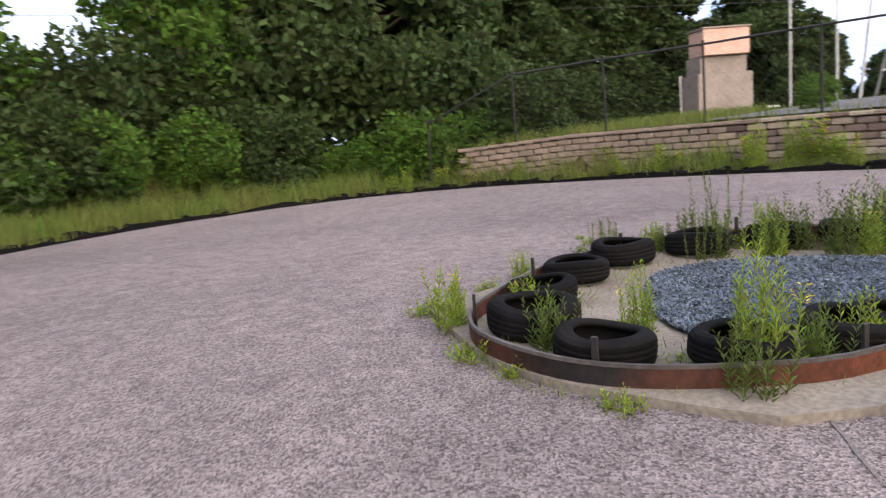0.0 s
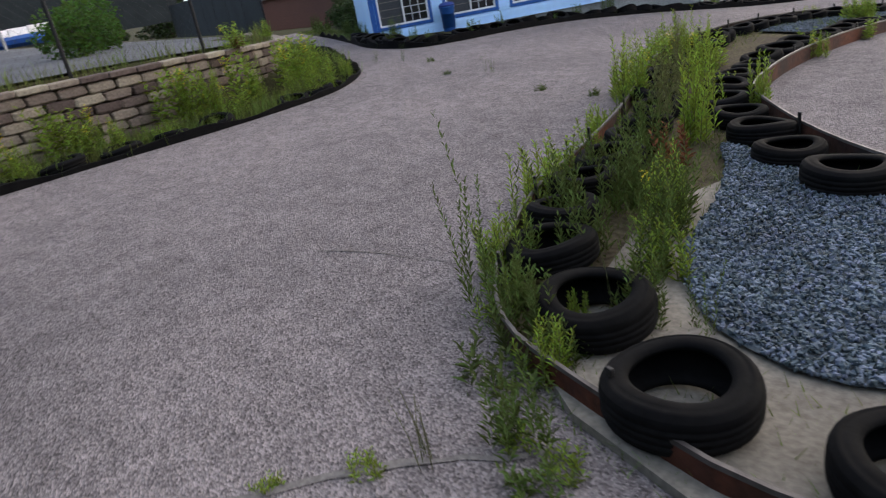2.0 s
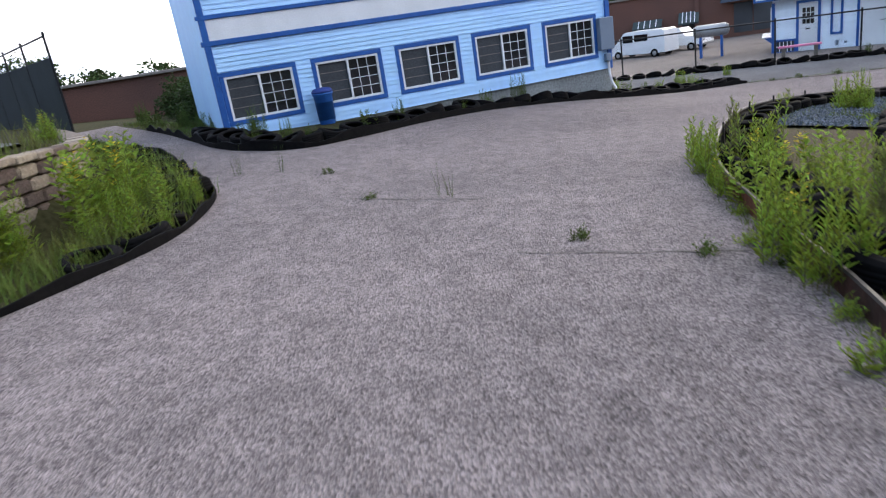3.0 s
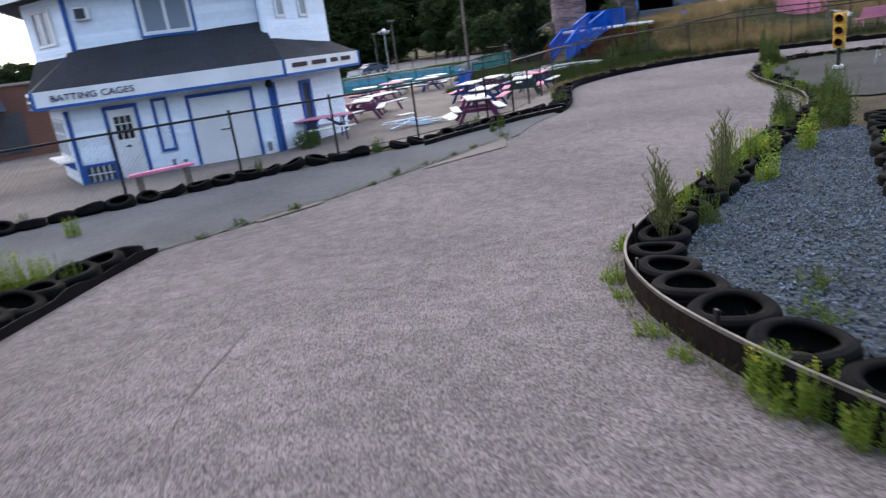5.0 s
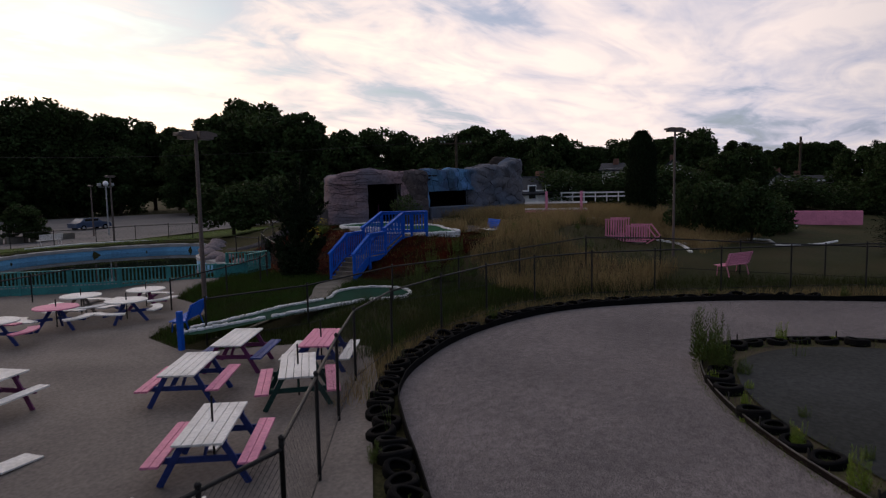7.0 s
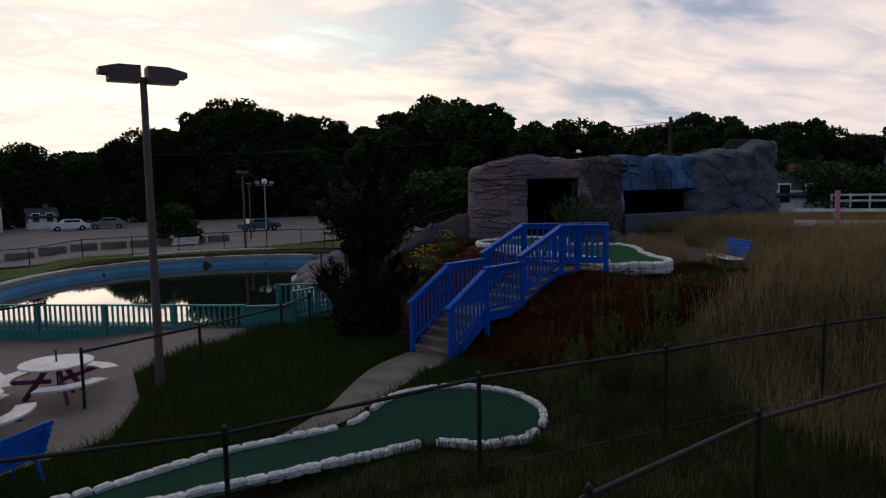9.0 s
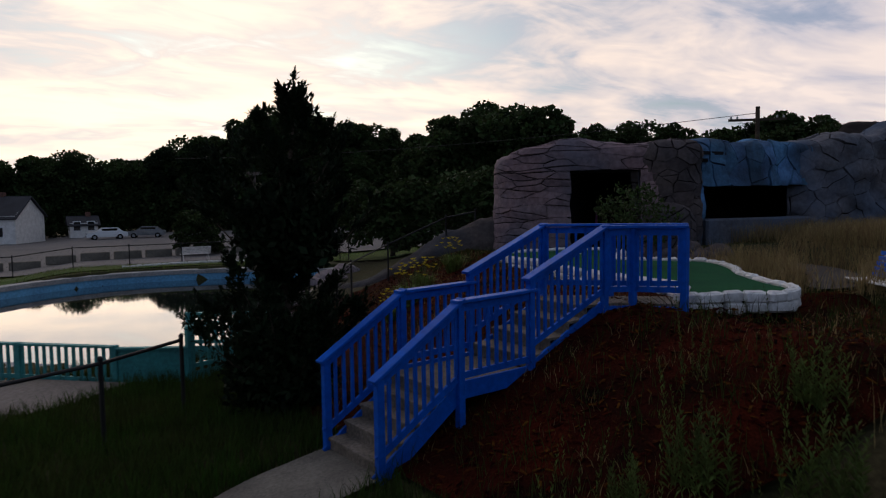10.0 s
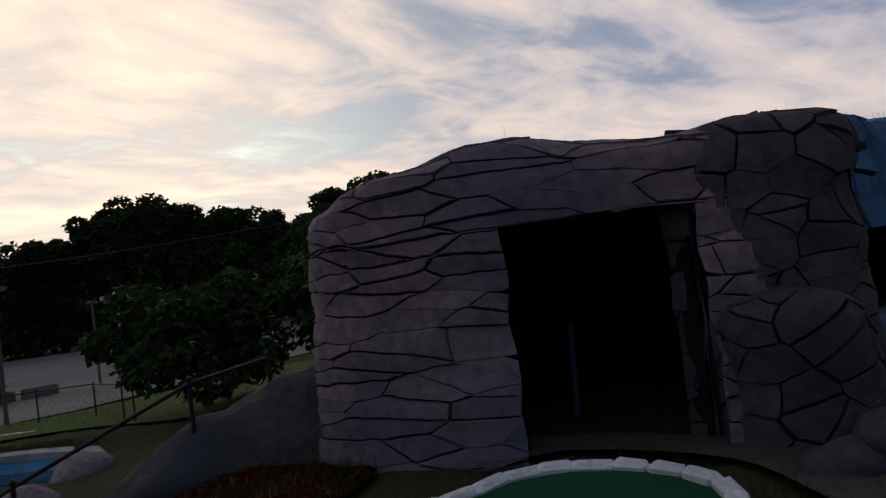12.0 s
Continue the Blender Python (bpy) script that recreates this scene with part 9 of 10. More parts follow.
def weeds():
    # round the tip of the island
    for kind, x, y, s in (("mid", 6.55, -9.55, 0.8), ("low", 6.35, -9.98, 0.9), ("mid", 6.30, -9.72, 0.7), ("low", 6.9, -9.0, 0.9), ("low", 6.98, -8.6, 0.7),
                          ("mid", 6.05, -9.25, 0.8), ("gold", 6.25, -7.55, 0.85), ("low", 6.35, -7.95, 0.9), ("gold", 5.95, -8.45, 0.75), ("low", 7.05, -7.9, 0.8),
                          ("mid", 5.0, -10.12, 0.55), ("low", 5.5, -10.12, 0.8), ("low", 4.5, -10.1, 0.8), ("low", 3.95, -10.05, 0.75), ("low", 3.7, -10.05, 0.9),
                          ("spike", 3.45, -10.35, 0.45), ("low", 3.3, -10.5, 0.8), ("mid", 3.55, -9.6, 0.75), ("low", 3.05, -10.8, 0.7),
                          ("red", 2.75, -6.7, 1.0), ("red", 2.4, -6.3, 0.9), ("spike", 3.5, -8.9, 1.0), ("mid", 3.55, -8.5, 0.9), ("gold", 3.2, -7.8, 0.8),
                          ("mid", 5.7, -7.25, 0.9), ("gold", 5.2, -7.05, 0.85), ("mid", 4.6, -6.85, 0.8), ("gold", 6.5, -6.6, 0.9), ("gold", 5.6, -6.3, 0.8)):
        weed(kind, x, y, s)
    # the long edge of the island, thickest at its middle
    weed_row(cut(INNER_EDGE, (3.5, -9.65), (1.7, -6.1)), -9.8, -6.4, 0.7, (-0.7, 0.10), ("mid", "low", "spike", "mid", "broad"), (0.6, 0.9))
    weed_row(INNER_EDGE, -6.4, -1.0, 0.34, (-1.0, 0.10), ("gold", "mid", "mid", "gold", "broad", "plume"), (0.8, 1.2))
    weed_row(cut(INNER_EDGE, (3.5, -9.65), (1.7, -6.1)), -9.3, -6.4, 0.28, (-0.05, 0.14), ("low", "mid", "low"), (0.7, 1.1))
    weed_row(INNER_EDGE, -6.4, -1.0, 0.5, (0.05, 0.22), ("low", "mid"), (0.8, 1.1))
    weed_row(INNER_EDGE, -1.0, 0.4, 0.55, (-0.8, 0.12), ("mid", "low", "mid", "gold"), (0.6, 0.95))
    weed_row(INNER_EDGE, 1.9, 3.4, 0.5, (0.03, 0.12), ("low",), (0.5, 0.8))
    weed_row(INNER_EDGE, 3.4, 8.6, 0.7, (0.03, 0.16), ("low",), (0.6, 1.0))
    weed_row(INNER_EDGE, 8.6, 15.5, 0.5, (-0.7, 0.15), ("mid", "broad", "low", "spike", "low"), (0.5, 0.9))
    weed_row(INNER_EDGE, 15.5, 21, 0.9, (-0.8, 0.15), ("mid", "spike", "gold", "low"), (0.55, 0.85))
    weed_row(BACK_EDGE, -7, 9.0, 1.5, (-0.6, 0.1), ("mid", "gold", "low", "broad"), (0.7, 1.0))
    # below the block wall and along the outer rail
    weed_row(WEST_EDGE, -20, -4.8, 0.52, (0.25, 1.15), ("broad", "mid", "broad", "low", "gold"), (0.85, 1.4))
    for x, y, s in ((-4.75, -10.6, 1.5), (-4.7, -10.3, 1.3), (-4.8, -9.0, 1.5), (-4.7, -8.8, 1.2), (-4.85, -7.3, 1.5), (-4.8, -7.0, 1.3), (-4.9, -6.1, 1.3), (-5.3, -5.0, 1.5), (-5.6, -4.6, 1.3), (-4.7, -11.8, 1.4), (-6.2, -3.9, 1.2), (-5.0, -4.2, 1.1)):
        weed("broad", x, y, s, None, 1.15)
        weed("gold", x + 0.12, y + 0.2, s * 0.7)
    for kind, x, y, s in (("broad", -5.45, -5.75, 1.2), ("broad", -5.55, -5.62, 1.0), ("red", -5.45, -5.68, 0.8), ("spike", -6.0, -5.0, 0.8), ("mid", -6.6, -4.4, 0.8), ("spike", -7.1, -4.0, 0.9)):
        weed(kind, x, y, s, 2.1)
    for kind, x, y, s in (("gold", -2.9, 11.95, 0.95), ("gold", -3.1, 12.1, 0.85), ("mid", -2.7, 12.0, 1.0), ("broad", -3.7, 12.2, 0.9), ("mid", -4.6, 10.9, 0.8), ("broad", -5.3, 9.8, 0.9), ("spike", -5.0, 10.1, 0.8), ("broad", -6.1, 8.3, 0.9), ("mid", -2.3, 15.6, 0.9), ("spike", -5.6, 9.2, 0.9)):
        weed(kind, x, y, s)
    weed_row(WEST_EDGE, -4.8, 1, 0.7, (0.15, 0.8), ("broad", "mid", "low"), (0.6, 1.0))
    for kind, x, y, s in (("plume", 2.5, 7.25, 1.35), ("plume", 2.6, 7.32, 1.1), ("plume", 2.4, 7.15, 0.95), ("plume", 4.3, 7.95, 1.45), ("plume", 4.45, 8.02, 1.25), ("plume", 4.12, 7.88, 1.0), ("low", 2.5, 7.2, 0.8),
                          ("broad", 5.3, 8.1, 0.95), ("broad", 5.5, 8.2, 0.8), ("mid", 5.1, 8.05, 0.7), ("broad", 7.5, 8.95, 0.9), ("broad", 7.7, 9.05, 0.8), ("mid", 7.3, 8.8, 0.8),
                          ("mid", 1.2, 4.0, 1.25), ("gold", 1.35, 4.25, 1.0), ("mid", 1.45, 4.0, 1.2), ("broad", 1.3, 3.8, 1.0), ("low", 1.7, 4.1, 1.2), ("gold", 0.22, 4.4, 0.55), ("mid", 0.14, 4.15, 0.6), ("mid", 0.28, 4.65, 0.65), ("low", 0.08, 3.8, 0.8)):
        weed(kind, x, y, s)
    for kind, x, y, s in (("gold", 6.2, 9.0, 0.95), ("gold", 6.5, 9.15, 0.9), ("mid", 5.9, 8.85, 1.0), ("gold", 5.2, 8.55, 0.8), ("mid", 3.7, 7.95, 0.9), ("gold", 3.45, 7.8, 0.6), ("mid", 2.95, 7.55, 0.9), ("gold", 3.1, 7.2, 0.6), ("mid", 8.6, 9.9, 0.9), ("gold", 9.5, 10.6, 1.0), ("gold", 9.75, 10.75, 1.1), ("mid", 9.3, 10.4, 1.0), ("broad", 7.0, 9.2, 0.8)):
        weed(kind, x, y, s)
    for kind, x, y, s in (("mid", 4.6, 18.0, 0.8), ("mid", 7.6, 17.4, 0.6), ("low", 7.2, 16.4, 0.9), ("gold", 8.0, 17.6, 0.5)):
        weed(kind, x, y, s)
    # the bend island
    for kind, x, y, s in (("gold", 11.75, 11.0, 1.15), ("gold", 12.05, 11.2, 1.25), ("gold", 11.4, 10.75, 1.1), ("broad", 12.35, 11.5, 0.9), ("mid", 12.6, 11.75, 0.9),
                          ("mid", 10.5, 10.55, 0.9), ("low", 10.9, 10.75, 1.2), ("mid", 9.7, 9.9, 1.0), ("gold", 9.4, 9.5, 1.0), ("mid", 13.2, 12.3, 0.7), ("low", 13.6, 12.6, 1.0), ("mid", 14.4, 13.3, 0.7),
                          ("gold", 21.3, 18.8, 1.3), ("gold", 21.55, 19.15, 1.45), ("gold", 21.75, 19.3, 1.25), ("spike", 21.6, 19.0, 1.7), ("mid", 21.2, 18.3, 0.8), ("gold", 15.4, 9.9, 1.3), ("gold", 15.8, 9.6, 1.2),
                          ("mid", 17.6, 15.6, 0.6), ("mid", 19.0, 16.7, 0.6), ("spike", 23.4, 17.6, 0.9), ("mid", 24.4, 15.6, 0.9), ("mid", 24.9, 13.2, 0.9), ("gold", 25.0, 11.4, 0.9)):
        weed(kind, x, y, s)
    # between the tyres and the gravel bed
    for kind, x, y, s in (("spike", 3.88, -9.0, 0.9), ("gold", 3.52, -8.5, 0.8), ("mid", 3.65, -8.95, 0.8),
                          ("low", 3.9, -10.2, 0.8), ("low", 3.35, -9.75, 1.1), ("spike", 2.92, -9.2, 1.5), ("gold", 3.3, -8.0, 0.8), ("mid", 3.15, -7.6, 1.0),
                          ("mid", 3.72, -10.05, 0.75), ("mid", 6.6, -7.5, 0.8), ("mid", 6.05, -7.35, 0.8), ("mid", 6.55, -8.66, 0.9), ("low", 1.15, 2.6, 0.9), ("low", 1.5, 2.2, 1.2), ("low", 1.2, 5.0, 1.2), ("low", 1.9, 5.4, 1.1), ("low", 2.2, 4.6, 1.0)):
        weed(kind, x, y, s)
    for kind, x, y, s in (("gold", 2.4, -6.5, 1.0), ("mid", 2.65, -7.1, 1.0), ("mid", 2.3, -7.2, 0.9), ("gold", 2.85, -7.75, 0.9), ("mid", 2.55, -8.05, 1.0), ("red", 2.75, -7.4, 1.1), ("mid", 3.0, -8.45, 1.0), ("mid", 2.75, -8.75, 0.9), ("low", 3.1, -9.05, 1.2), ("mid", 3.25, -9.4, 0.85), ("mid", 2.98, -9.2, 0.9), ("mid", 3.55, -9.5, 0.7)):
        weed(kind, x, y, s)
    # joints in the asphalt
    for x, y in ((-5.6, -2.7), (-5.0, -2.45), (-4.3, -2.4), (-2.9, -3.45), (-2.1, -3.3), (-0.4, -4.2), (0.5, -4.3), (1.0, -4.4)):
        weed(prng.choice(("low", "spike")), x, y, prng.uniform(0.4, 0.7))
    # the bed before the track building and the strip by the lower lane
    weed_row(NOSE_EDGE, -1.2, 12.5, 0.8, (0.2, 1.0), ("mid", "low", "broad", "gold"), (0.5, 0.9))
    weed_row(STRIP_EDGE, -2, 8, 1.1, (-0.08, 0.12), ("low",), (0.5, 0.9), 0)
    weed_row(NORTH_EDGE, 16, 26, 1.6, (0.3, 0.9), ("mid", "low", "spike"), (0.5, 0.9))
    weed_row(TYRE_LINE, -3, 10, 2.0, (0.2, 0.7), ("low", "mid"), (0.5, 0.8), 0)
    for x, y in ((41.2, 42.6), (41.9, 42.7), (42.2, 42.5), (39.2, 42.6), (36.0, 44.3)):
        weed("spike", x, y, 0.6, 4.78)
    # the hill
    for x, y, s in ((25.3, 31.6, 1.5), (25.9, 31.2, 1.7), (26.6, 31.8, 1.5), (26.3, 30.6, 1.6), (27.2, 31.0, 1.4), (24.9, 30.7, 1.2), (28.0, 31.6, 1.2), (27.0, 30.2, 1.3)):
        weed("spike", x, y, s)
        weed("mid", x + 0.2, y - 0.15, s)
    for i in range(16):
        x, y = prng.uniform(25.5, 40), prng.uniform(27.2, 33)
        weed(prng.choice(("mid", "spike", "broad")), x, y, prng.uniform(0.7, 1.2))


weeds()
single("far_weeds", REST_OF_WEEDS, LEAF_DULL, "scattered green weeds along the edges and the hill", "weeds", "", None, "stuff")


# ---- grass ----
def blades(name, places, material, hgt, width, label, lean=0.35, seed=1):
    """One mesh of bent blades, three points wide at the foot and one at the tip."""
    r = np.random.default_rng(seed)
    P = np.asarray(places, float)
    n = len(P)
    a, b = r.uniform(0, 6.283, n), r.uniform(0, 6.283, n)
    h = hgt * r.uniform(0.45, 1.2, n)
    ln = lean * h * r.uniform(0.2, 1.2, n)
    side = np.stack([np.cos(a), np.sin(a), np.zeros(n)], 1) * (width * 0.5)
    out = np.stack([np.cos(b), np.sin(b), np.zeros(n)], 1)
    up = np.zeros((n, 3))
    up[:, 2] = h
    base = P - np.array([0, 0, 0.03])
    mid = base + up * 0.6 + out * ln[:, None] * 0.35
    tip = base + up + out * ln[:, None]
    V = np.stack([base - side, base + side, mid + side * 0.7, mid - side * 0.7, tip], 1).reshape(-1, 3)
    i = np.arange(n) * 5
    quads, tris = np.stack([i, i + 1, i + 2, i + 3], 1), np.stack([i + 3, i + 2, i + 4], 1)
    me = bpy.data.meshes.new(name)
    me.from_pydata(V.tolist(), [], quads.tolist() + tris.tolist())
    me.materials.append(material)
    ob = new(name, me)
    return tagged(ob, label, "grass", "", "stuff")


def tufts(n, xr, yr, seed, keep=None, per=9, spread=0.10):
    """Places of blades gathered in tufts over a stretch of the plan."""
    r = np.random.default_rng(seed)
    X, Y = r.uniform(*xr, n), r.uniform(*yr, n)
    if keep is not None:
        k = keep(X, Y)
        X, Y = X[k], Y[k]
    X = np.repeat(X, per) + r.normal(0, spread, len(X) * per)
    Y = np.repeat(Y, per) + r.normal(0, spread, len(Y) * per)
    if keep is not None:
        k = keep(X, Y)
        X, Y = X[k], Y[k]
    return np.stack([X, Y, height(X, Y)], 1)


def edge_tufts(line, gap, offs, seed, per=9, spread=0.08):
    r = np.random.default_rng(seed)
    pts = []
    for x, y, a in along(line, gap):
        d = r.uniform(*offs)
        pts.append((x - math.sin(a) * d, y + math.cos(a) * d))
    P = np.repeat(np.array(pts), per, 0) + r.normal(0, spread, (len(pts) * per, 2))
    return np.stack([P[:, 0], P[:, 1], height(P[:, 0], P[:, 1])], 1)


F_BEND_POLY = list(F_BEND) + [(36.4, -10), (20, -10), (5, 10)]
NO_GRASS = [PUTT_LOW, PUTT_HIGH, MULCH_POLY, PATH_LOW, PATH_HIGH, PLAZA_POLY, POOL, TRACK, F_BEND_POLY]


def open_ground(X, Y):
    bad = np.zeros(X.shape, bool)
    for poly in NO_GRASS:
        bad |= inside(poly, X, Y)
    return ~bad


def grasses():
    blades("bank_grass", edge_tufts(WEST_EDGE, 0.02, (0.2, 1.05), 2, 7, 0.10), GRASS, 0.30, 0.012, "mixed green grass along the outer track rail", 0.6, 2)
    blades("bank_tall_grass", tufts(8500, (-8, 17), (-28, -12), 3, lambda X, Y: ~inside(TRACK, X, Y) & ~inside(WALL_BACK, X, Y), 7, 0.12), GRASS, 0.68, 0.017, "tall unmown green grass on the bank", 0.5, 3)
    blades("terrace_grass", tufts(3600, (-15, -4.5), (-20, 0), 20, lambda X, Y: inside(WALL_BACK, X, Y) & ~inside(CAGE_PAD, X, Y), 7, 0.12), GRASS, 0.34, 0.013, "rough grass behind the retaining wall", 0.5, 20)
    blades("lawn", tufts(9000, (16, 27), (25.5, 42), 4, open_ground, 9, 0.12), LAWN_BLADE, 0.27, 0.012, "rough green lawn beside the putting green", 0.5, 4)
    blades("verge_grass", tufts(5200, (15.6, 25), (31.8, 40.2), 34, open_ground, 9, 0.12), VERGE_BLADE, 0.30, 0.012, "tall dark green grass between the plaza and the golf path", 0.5, 34)
    blades("hill_dry_grass", tufts(12000, (26.5, 48), (24, 43), 5, lambda X, Y: open_ground(X, Y) & (X > 0.55 * (Y - 31) + 28.2) & (np.hypot(X - 35.0, Y - 26.9) > 3.2) & ~((X < 39.5) & (Y > 38.8)), 9, 0.13), DRY_GRASS, 0.62, 0.012, "tall dry tan grass over the hill", 0.45, 5)
    blades("hill_green_grass", tufts(2600, (25, 48), (25, 43), 6, open_ground, 7, 0.15), LAWN_BLADE, 0.30, 0.011, "green grass mixed into the dry hill grass", 0.5, 6)
    blades("bend_grass", edge_tufts(cut(NORTH_EDGE, (15.5, 23.3), (35.5, 2)), 0.025, (0.5, 1.25), 7, 7, 0.12), DRY_GRASS, 0.29, 0.010, "dry tan grass between the bend and its fence", 0.5, 7)
    blades("fence_grass", edge_tufts(cut(F_BEND, (17.4, 25.7), (36.4, 3)), 0.02, (0.0, 1.1), 8, 7, 0.2), LAWN_BLADE, 0.42, 0.010, "green and seedy grass outside the bend fence", 0.5, 8)
    blades("island_grass", edge_tufts(INNER_EDGE, 0.03, (-0.75, -0.05), 9, 6, 0.09), GRASS, 0.16, 0.010, "thin green grass among the island tyres", 0.7, 9)
    blades("gravel_margin_grass", tufts(260, (2.4, 3.9), (-7.9, -5.6), 19, lambda X, Y: inside(ISLAND, X, Y), 10, 0.10), GRASS, 0.15, 0.010, "yellow-green tufts at the gravel margin", 0.8, 19)
    blades("joint_grass", edge_tufts(INNER_EDGE, 0.035, (0.03, 0.14), 10, 5, 0.03), GRASS, 0.12, 0.009, "grass growing in the joint along the rail", 0.9, 10)
    blades("building_grass", edge_tufts(NOSE_EDGE, 0.03, (0.3, 1.1), 11, 6, 0.12), GRASS, 0.16, 0.010, "thin grass before the track building", 0.7, 11)
    blades("strip_grass", edge_tufts(STRIP_EDGE, 0.022, (-0.02, 0.12), 12, 6, 0.05), GRASS, 0.11, 0.009, "short dry grass in the lane joint", 0.9, 12)
    blades("far_lawn", tufts(3500, (-5, 48), (61.5, 72), 13, lambda X, Y: ~inside(POOL, X, Y) & ~inside(LOT, X, Y), 7, 0.2), GRASS, 0.16, 0.02, "green lawn beyond the pool", 0.4, 13)
    blades("mulch_weeds", tufts(420, (25, 34), (30.5, 34.6), 24, lambda X, Y: inside(MULCH_POLY, X, Y) & (X + Y > 57.5), 8, 0.12), LAWN_BLADE, 0.34, 0.010, "thin green weeds growing through the mulch", 0.6, 24)
    blades("mulch_green", tufts(520, (30.2, 34.2), (40.0, 46.0), 44, lambda X, Y: inside(MULCH_POLY, X, Y) & (X + 0.6 * Y > 56.6), 9, 0.16), LAWN_BLADE, 0.26, 0.014, "dark green ground plants on the mulch by the rock", 0.8, 44)
    blades("mulch_grass", tufts(700, (24, 34), (30.5, 46), 14, lambda X, Y: inside(MULCH_POLY, X, Y), 8, 0.10), DRY_GRASS, 0.22, 0.009, "sparse dry grass growing through the mulch", 0.6, 14)


WALL_BACK = list(WALL_LINE) + [(-15, -30), (-6, -24)]
grasses()


def gravel_chips():
    """Crushed stone lying on the gravel beds."""
    r = random.Random(31)
    g = Geo()
    for poly, n, lift in ((GRAVEL_A, 13000, 0.104), (GRAVEL_B, 13000, 0.094)):
        xs, ys = [p[0] for p in poly], [p[1] for p in poly]
        X = np.array([r.uniform(min(xs), max(xs)) for _ in range(n * 3)])
        Y = np.array([r.uniform(min(ys), max(ys)) for _ in range(n * 3)])
        k = np.where(inside(poly, X, Y))[0][:n]
        Z = height(X, Y)
        for i in k:
            s = r.uniform(0.009, 0.021)
            c = Vector((X[i], Y[i], Z[i] + lift + r.uniform(-0.004, 0.014)))
            u = Vector((r.gauss(0, 1), r.gauss(0, 1), r.gauss(0, 1))).normalized()
            v = u.orthogonal().normalized()
            w = u.cross(v)
            g.add([c + u * s * 1.3, c - u * s * 1.2, c + v * s, c - v * s * 0.8, c + w * s * 0.7, c - w * s * 0.7],
                  [(0, 2, 4), (2, 1, 4), (1, 3, 4), (3, 0, 4), (2, 0, 5), (1, 2, 5), (3, 1, 5), (0, 3, 5)])
    single("crushed_stone", g, STONE_CHIP, "blue-grey crushed stone covering the island beds", "gravel", "", None, "stuff")
    for i, (x, y) in enumerate(((4.3, -7.9), (4.9, -8.2), (3.9, -7.2), (3.7, -8.5), (5.3, -8.0), (1.4, 3.4), (1.3, 5.0), (3.3, 6.7), (5.6, 7.6))):
        me = STONES[i % len(STONES)]
        ob = new("pale_stone", me)
        ob.matrix_basis = Matrix.Translation((x, y, H(x, y) + 0.06)) @ Matrix.Rotation(i * 1.3, 4, "Z") @ Matrix.Scale(0.22, 4)
        tagged(ob, "small pale stone lying on the gravel bed", "stone", "gravel stones")

    g = Geo()
    xs, ys = [p[0] for p in MULCH_POLY], [p[1] for p in MULCH_POLY]
    X = np.array([r.uniform(min(xs), max(xs)) for _ in range(30000)])
    Y = np.array([r.uniform(min(ys), max(ys)) for _ in range(30000)])
    Z = height(X, Y)
    for i in np.where(inside(MULCH_POLY, X, Y))[0][:14000]:
        a, s, t = r.uniform(0, 6.283), r.uniform(0.02, 0.055), r.uniform(-0.5, 0.5)
        c = Vector((X[i], Y[i], Z[i] + 0.062 + r.uniform(0, 0.012)))
        u, v = Vector((math.cos(a), math.sin(a), t)) * s, Vector((-math.sin(a), math.cos(a), r.uniform(-0.4, 0.4))) * s * 0.35
        w = Vector((0, 0, 0.008))
        g.add([c + u + v, c + u - v, c - u - v, c - u + v, c + w], [(0, 4, 1), (1, 4, 2), (2, 4, 3), (3, 4, 0), (0, 1, 2, 3)])
    single("bark_chips", g, BARK_CHIP, "red-brown bark chips strewn over the golf slope", "mulch", "", None, "stuff")


gravel_chips()


# ---- trees ----
def leaf_cloud(g, c, rad, n, size, r, flat=0.8, droop=0.0, shell=0.45):
    """Leaf sprays scattered in a clump, thicker towards its skin."""
    for _ in range(n):
        d = Vector((r.gauss(0, 1), r.gauss(0, 1), r.gauss(0, 1))).normalized()
        k = rad * (shell + (1 - shell) * r.random() ** 0.6) * r.uniform(0.85, 1.12)
        p = c + Vector((d.x * k, d.y * k, d.z * k * flat))
        u = (d * 0.6 + Vector((r.gauss(0, 0.7), r.gauss(0, 0.7), r.gauss(0, 0.5) - droop))).normalized()
        v = u.orthogonal().normalized()
        v = (Matrix.Rotation(r.uniform(0, 6.283), 3, u) @ v)
        s = size * r.uniform(0.6, 1.3)
        g.add([p - u * s * 0.5, p + v * s * 0.33 - u * s * 0.05, p + u * s * 0.6, p - v * s * 0.33 + u * s * 0.1], [(0, 1, 2, 3)])


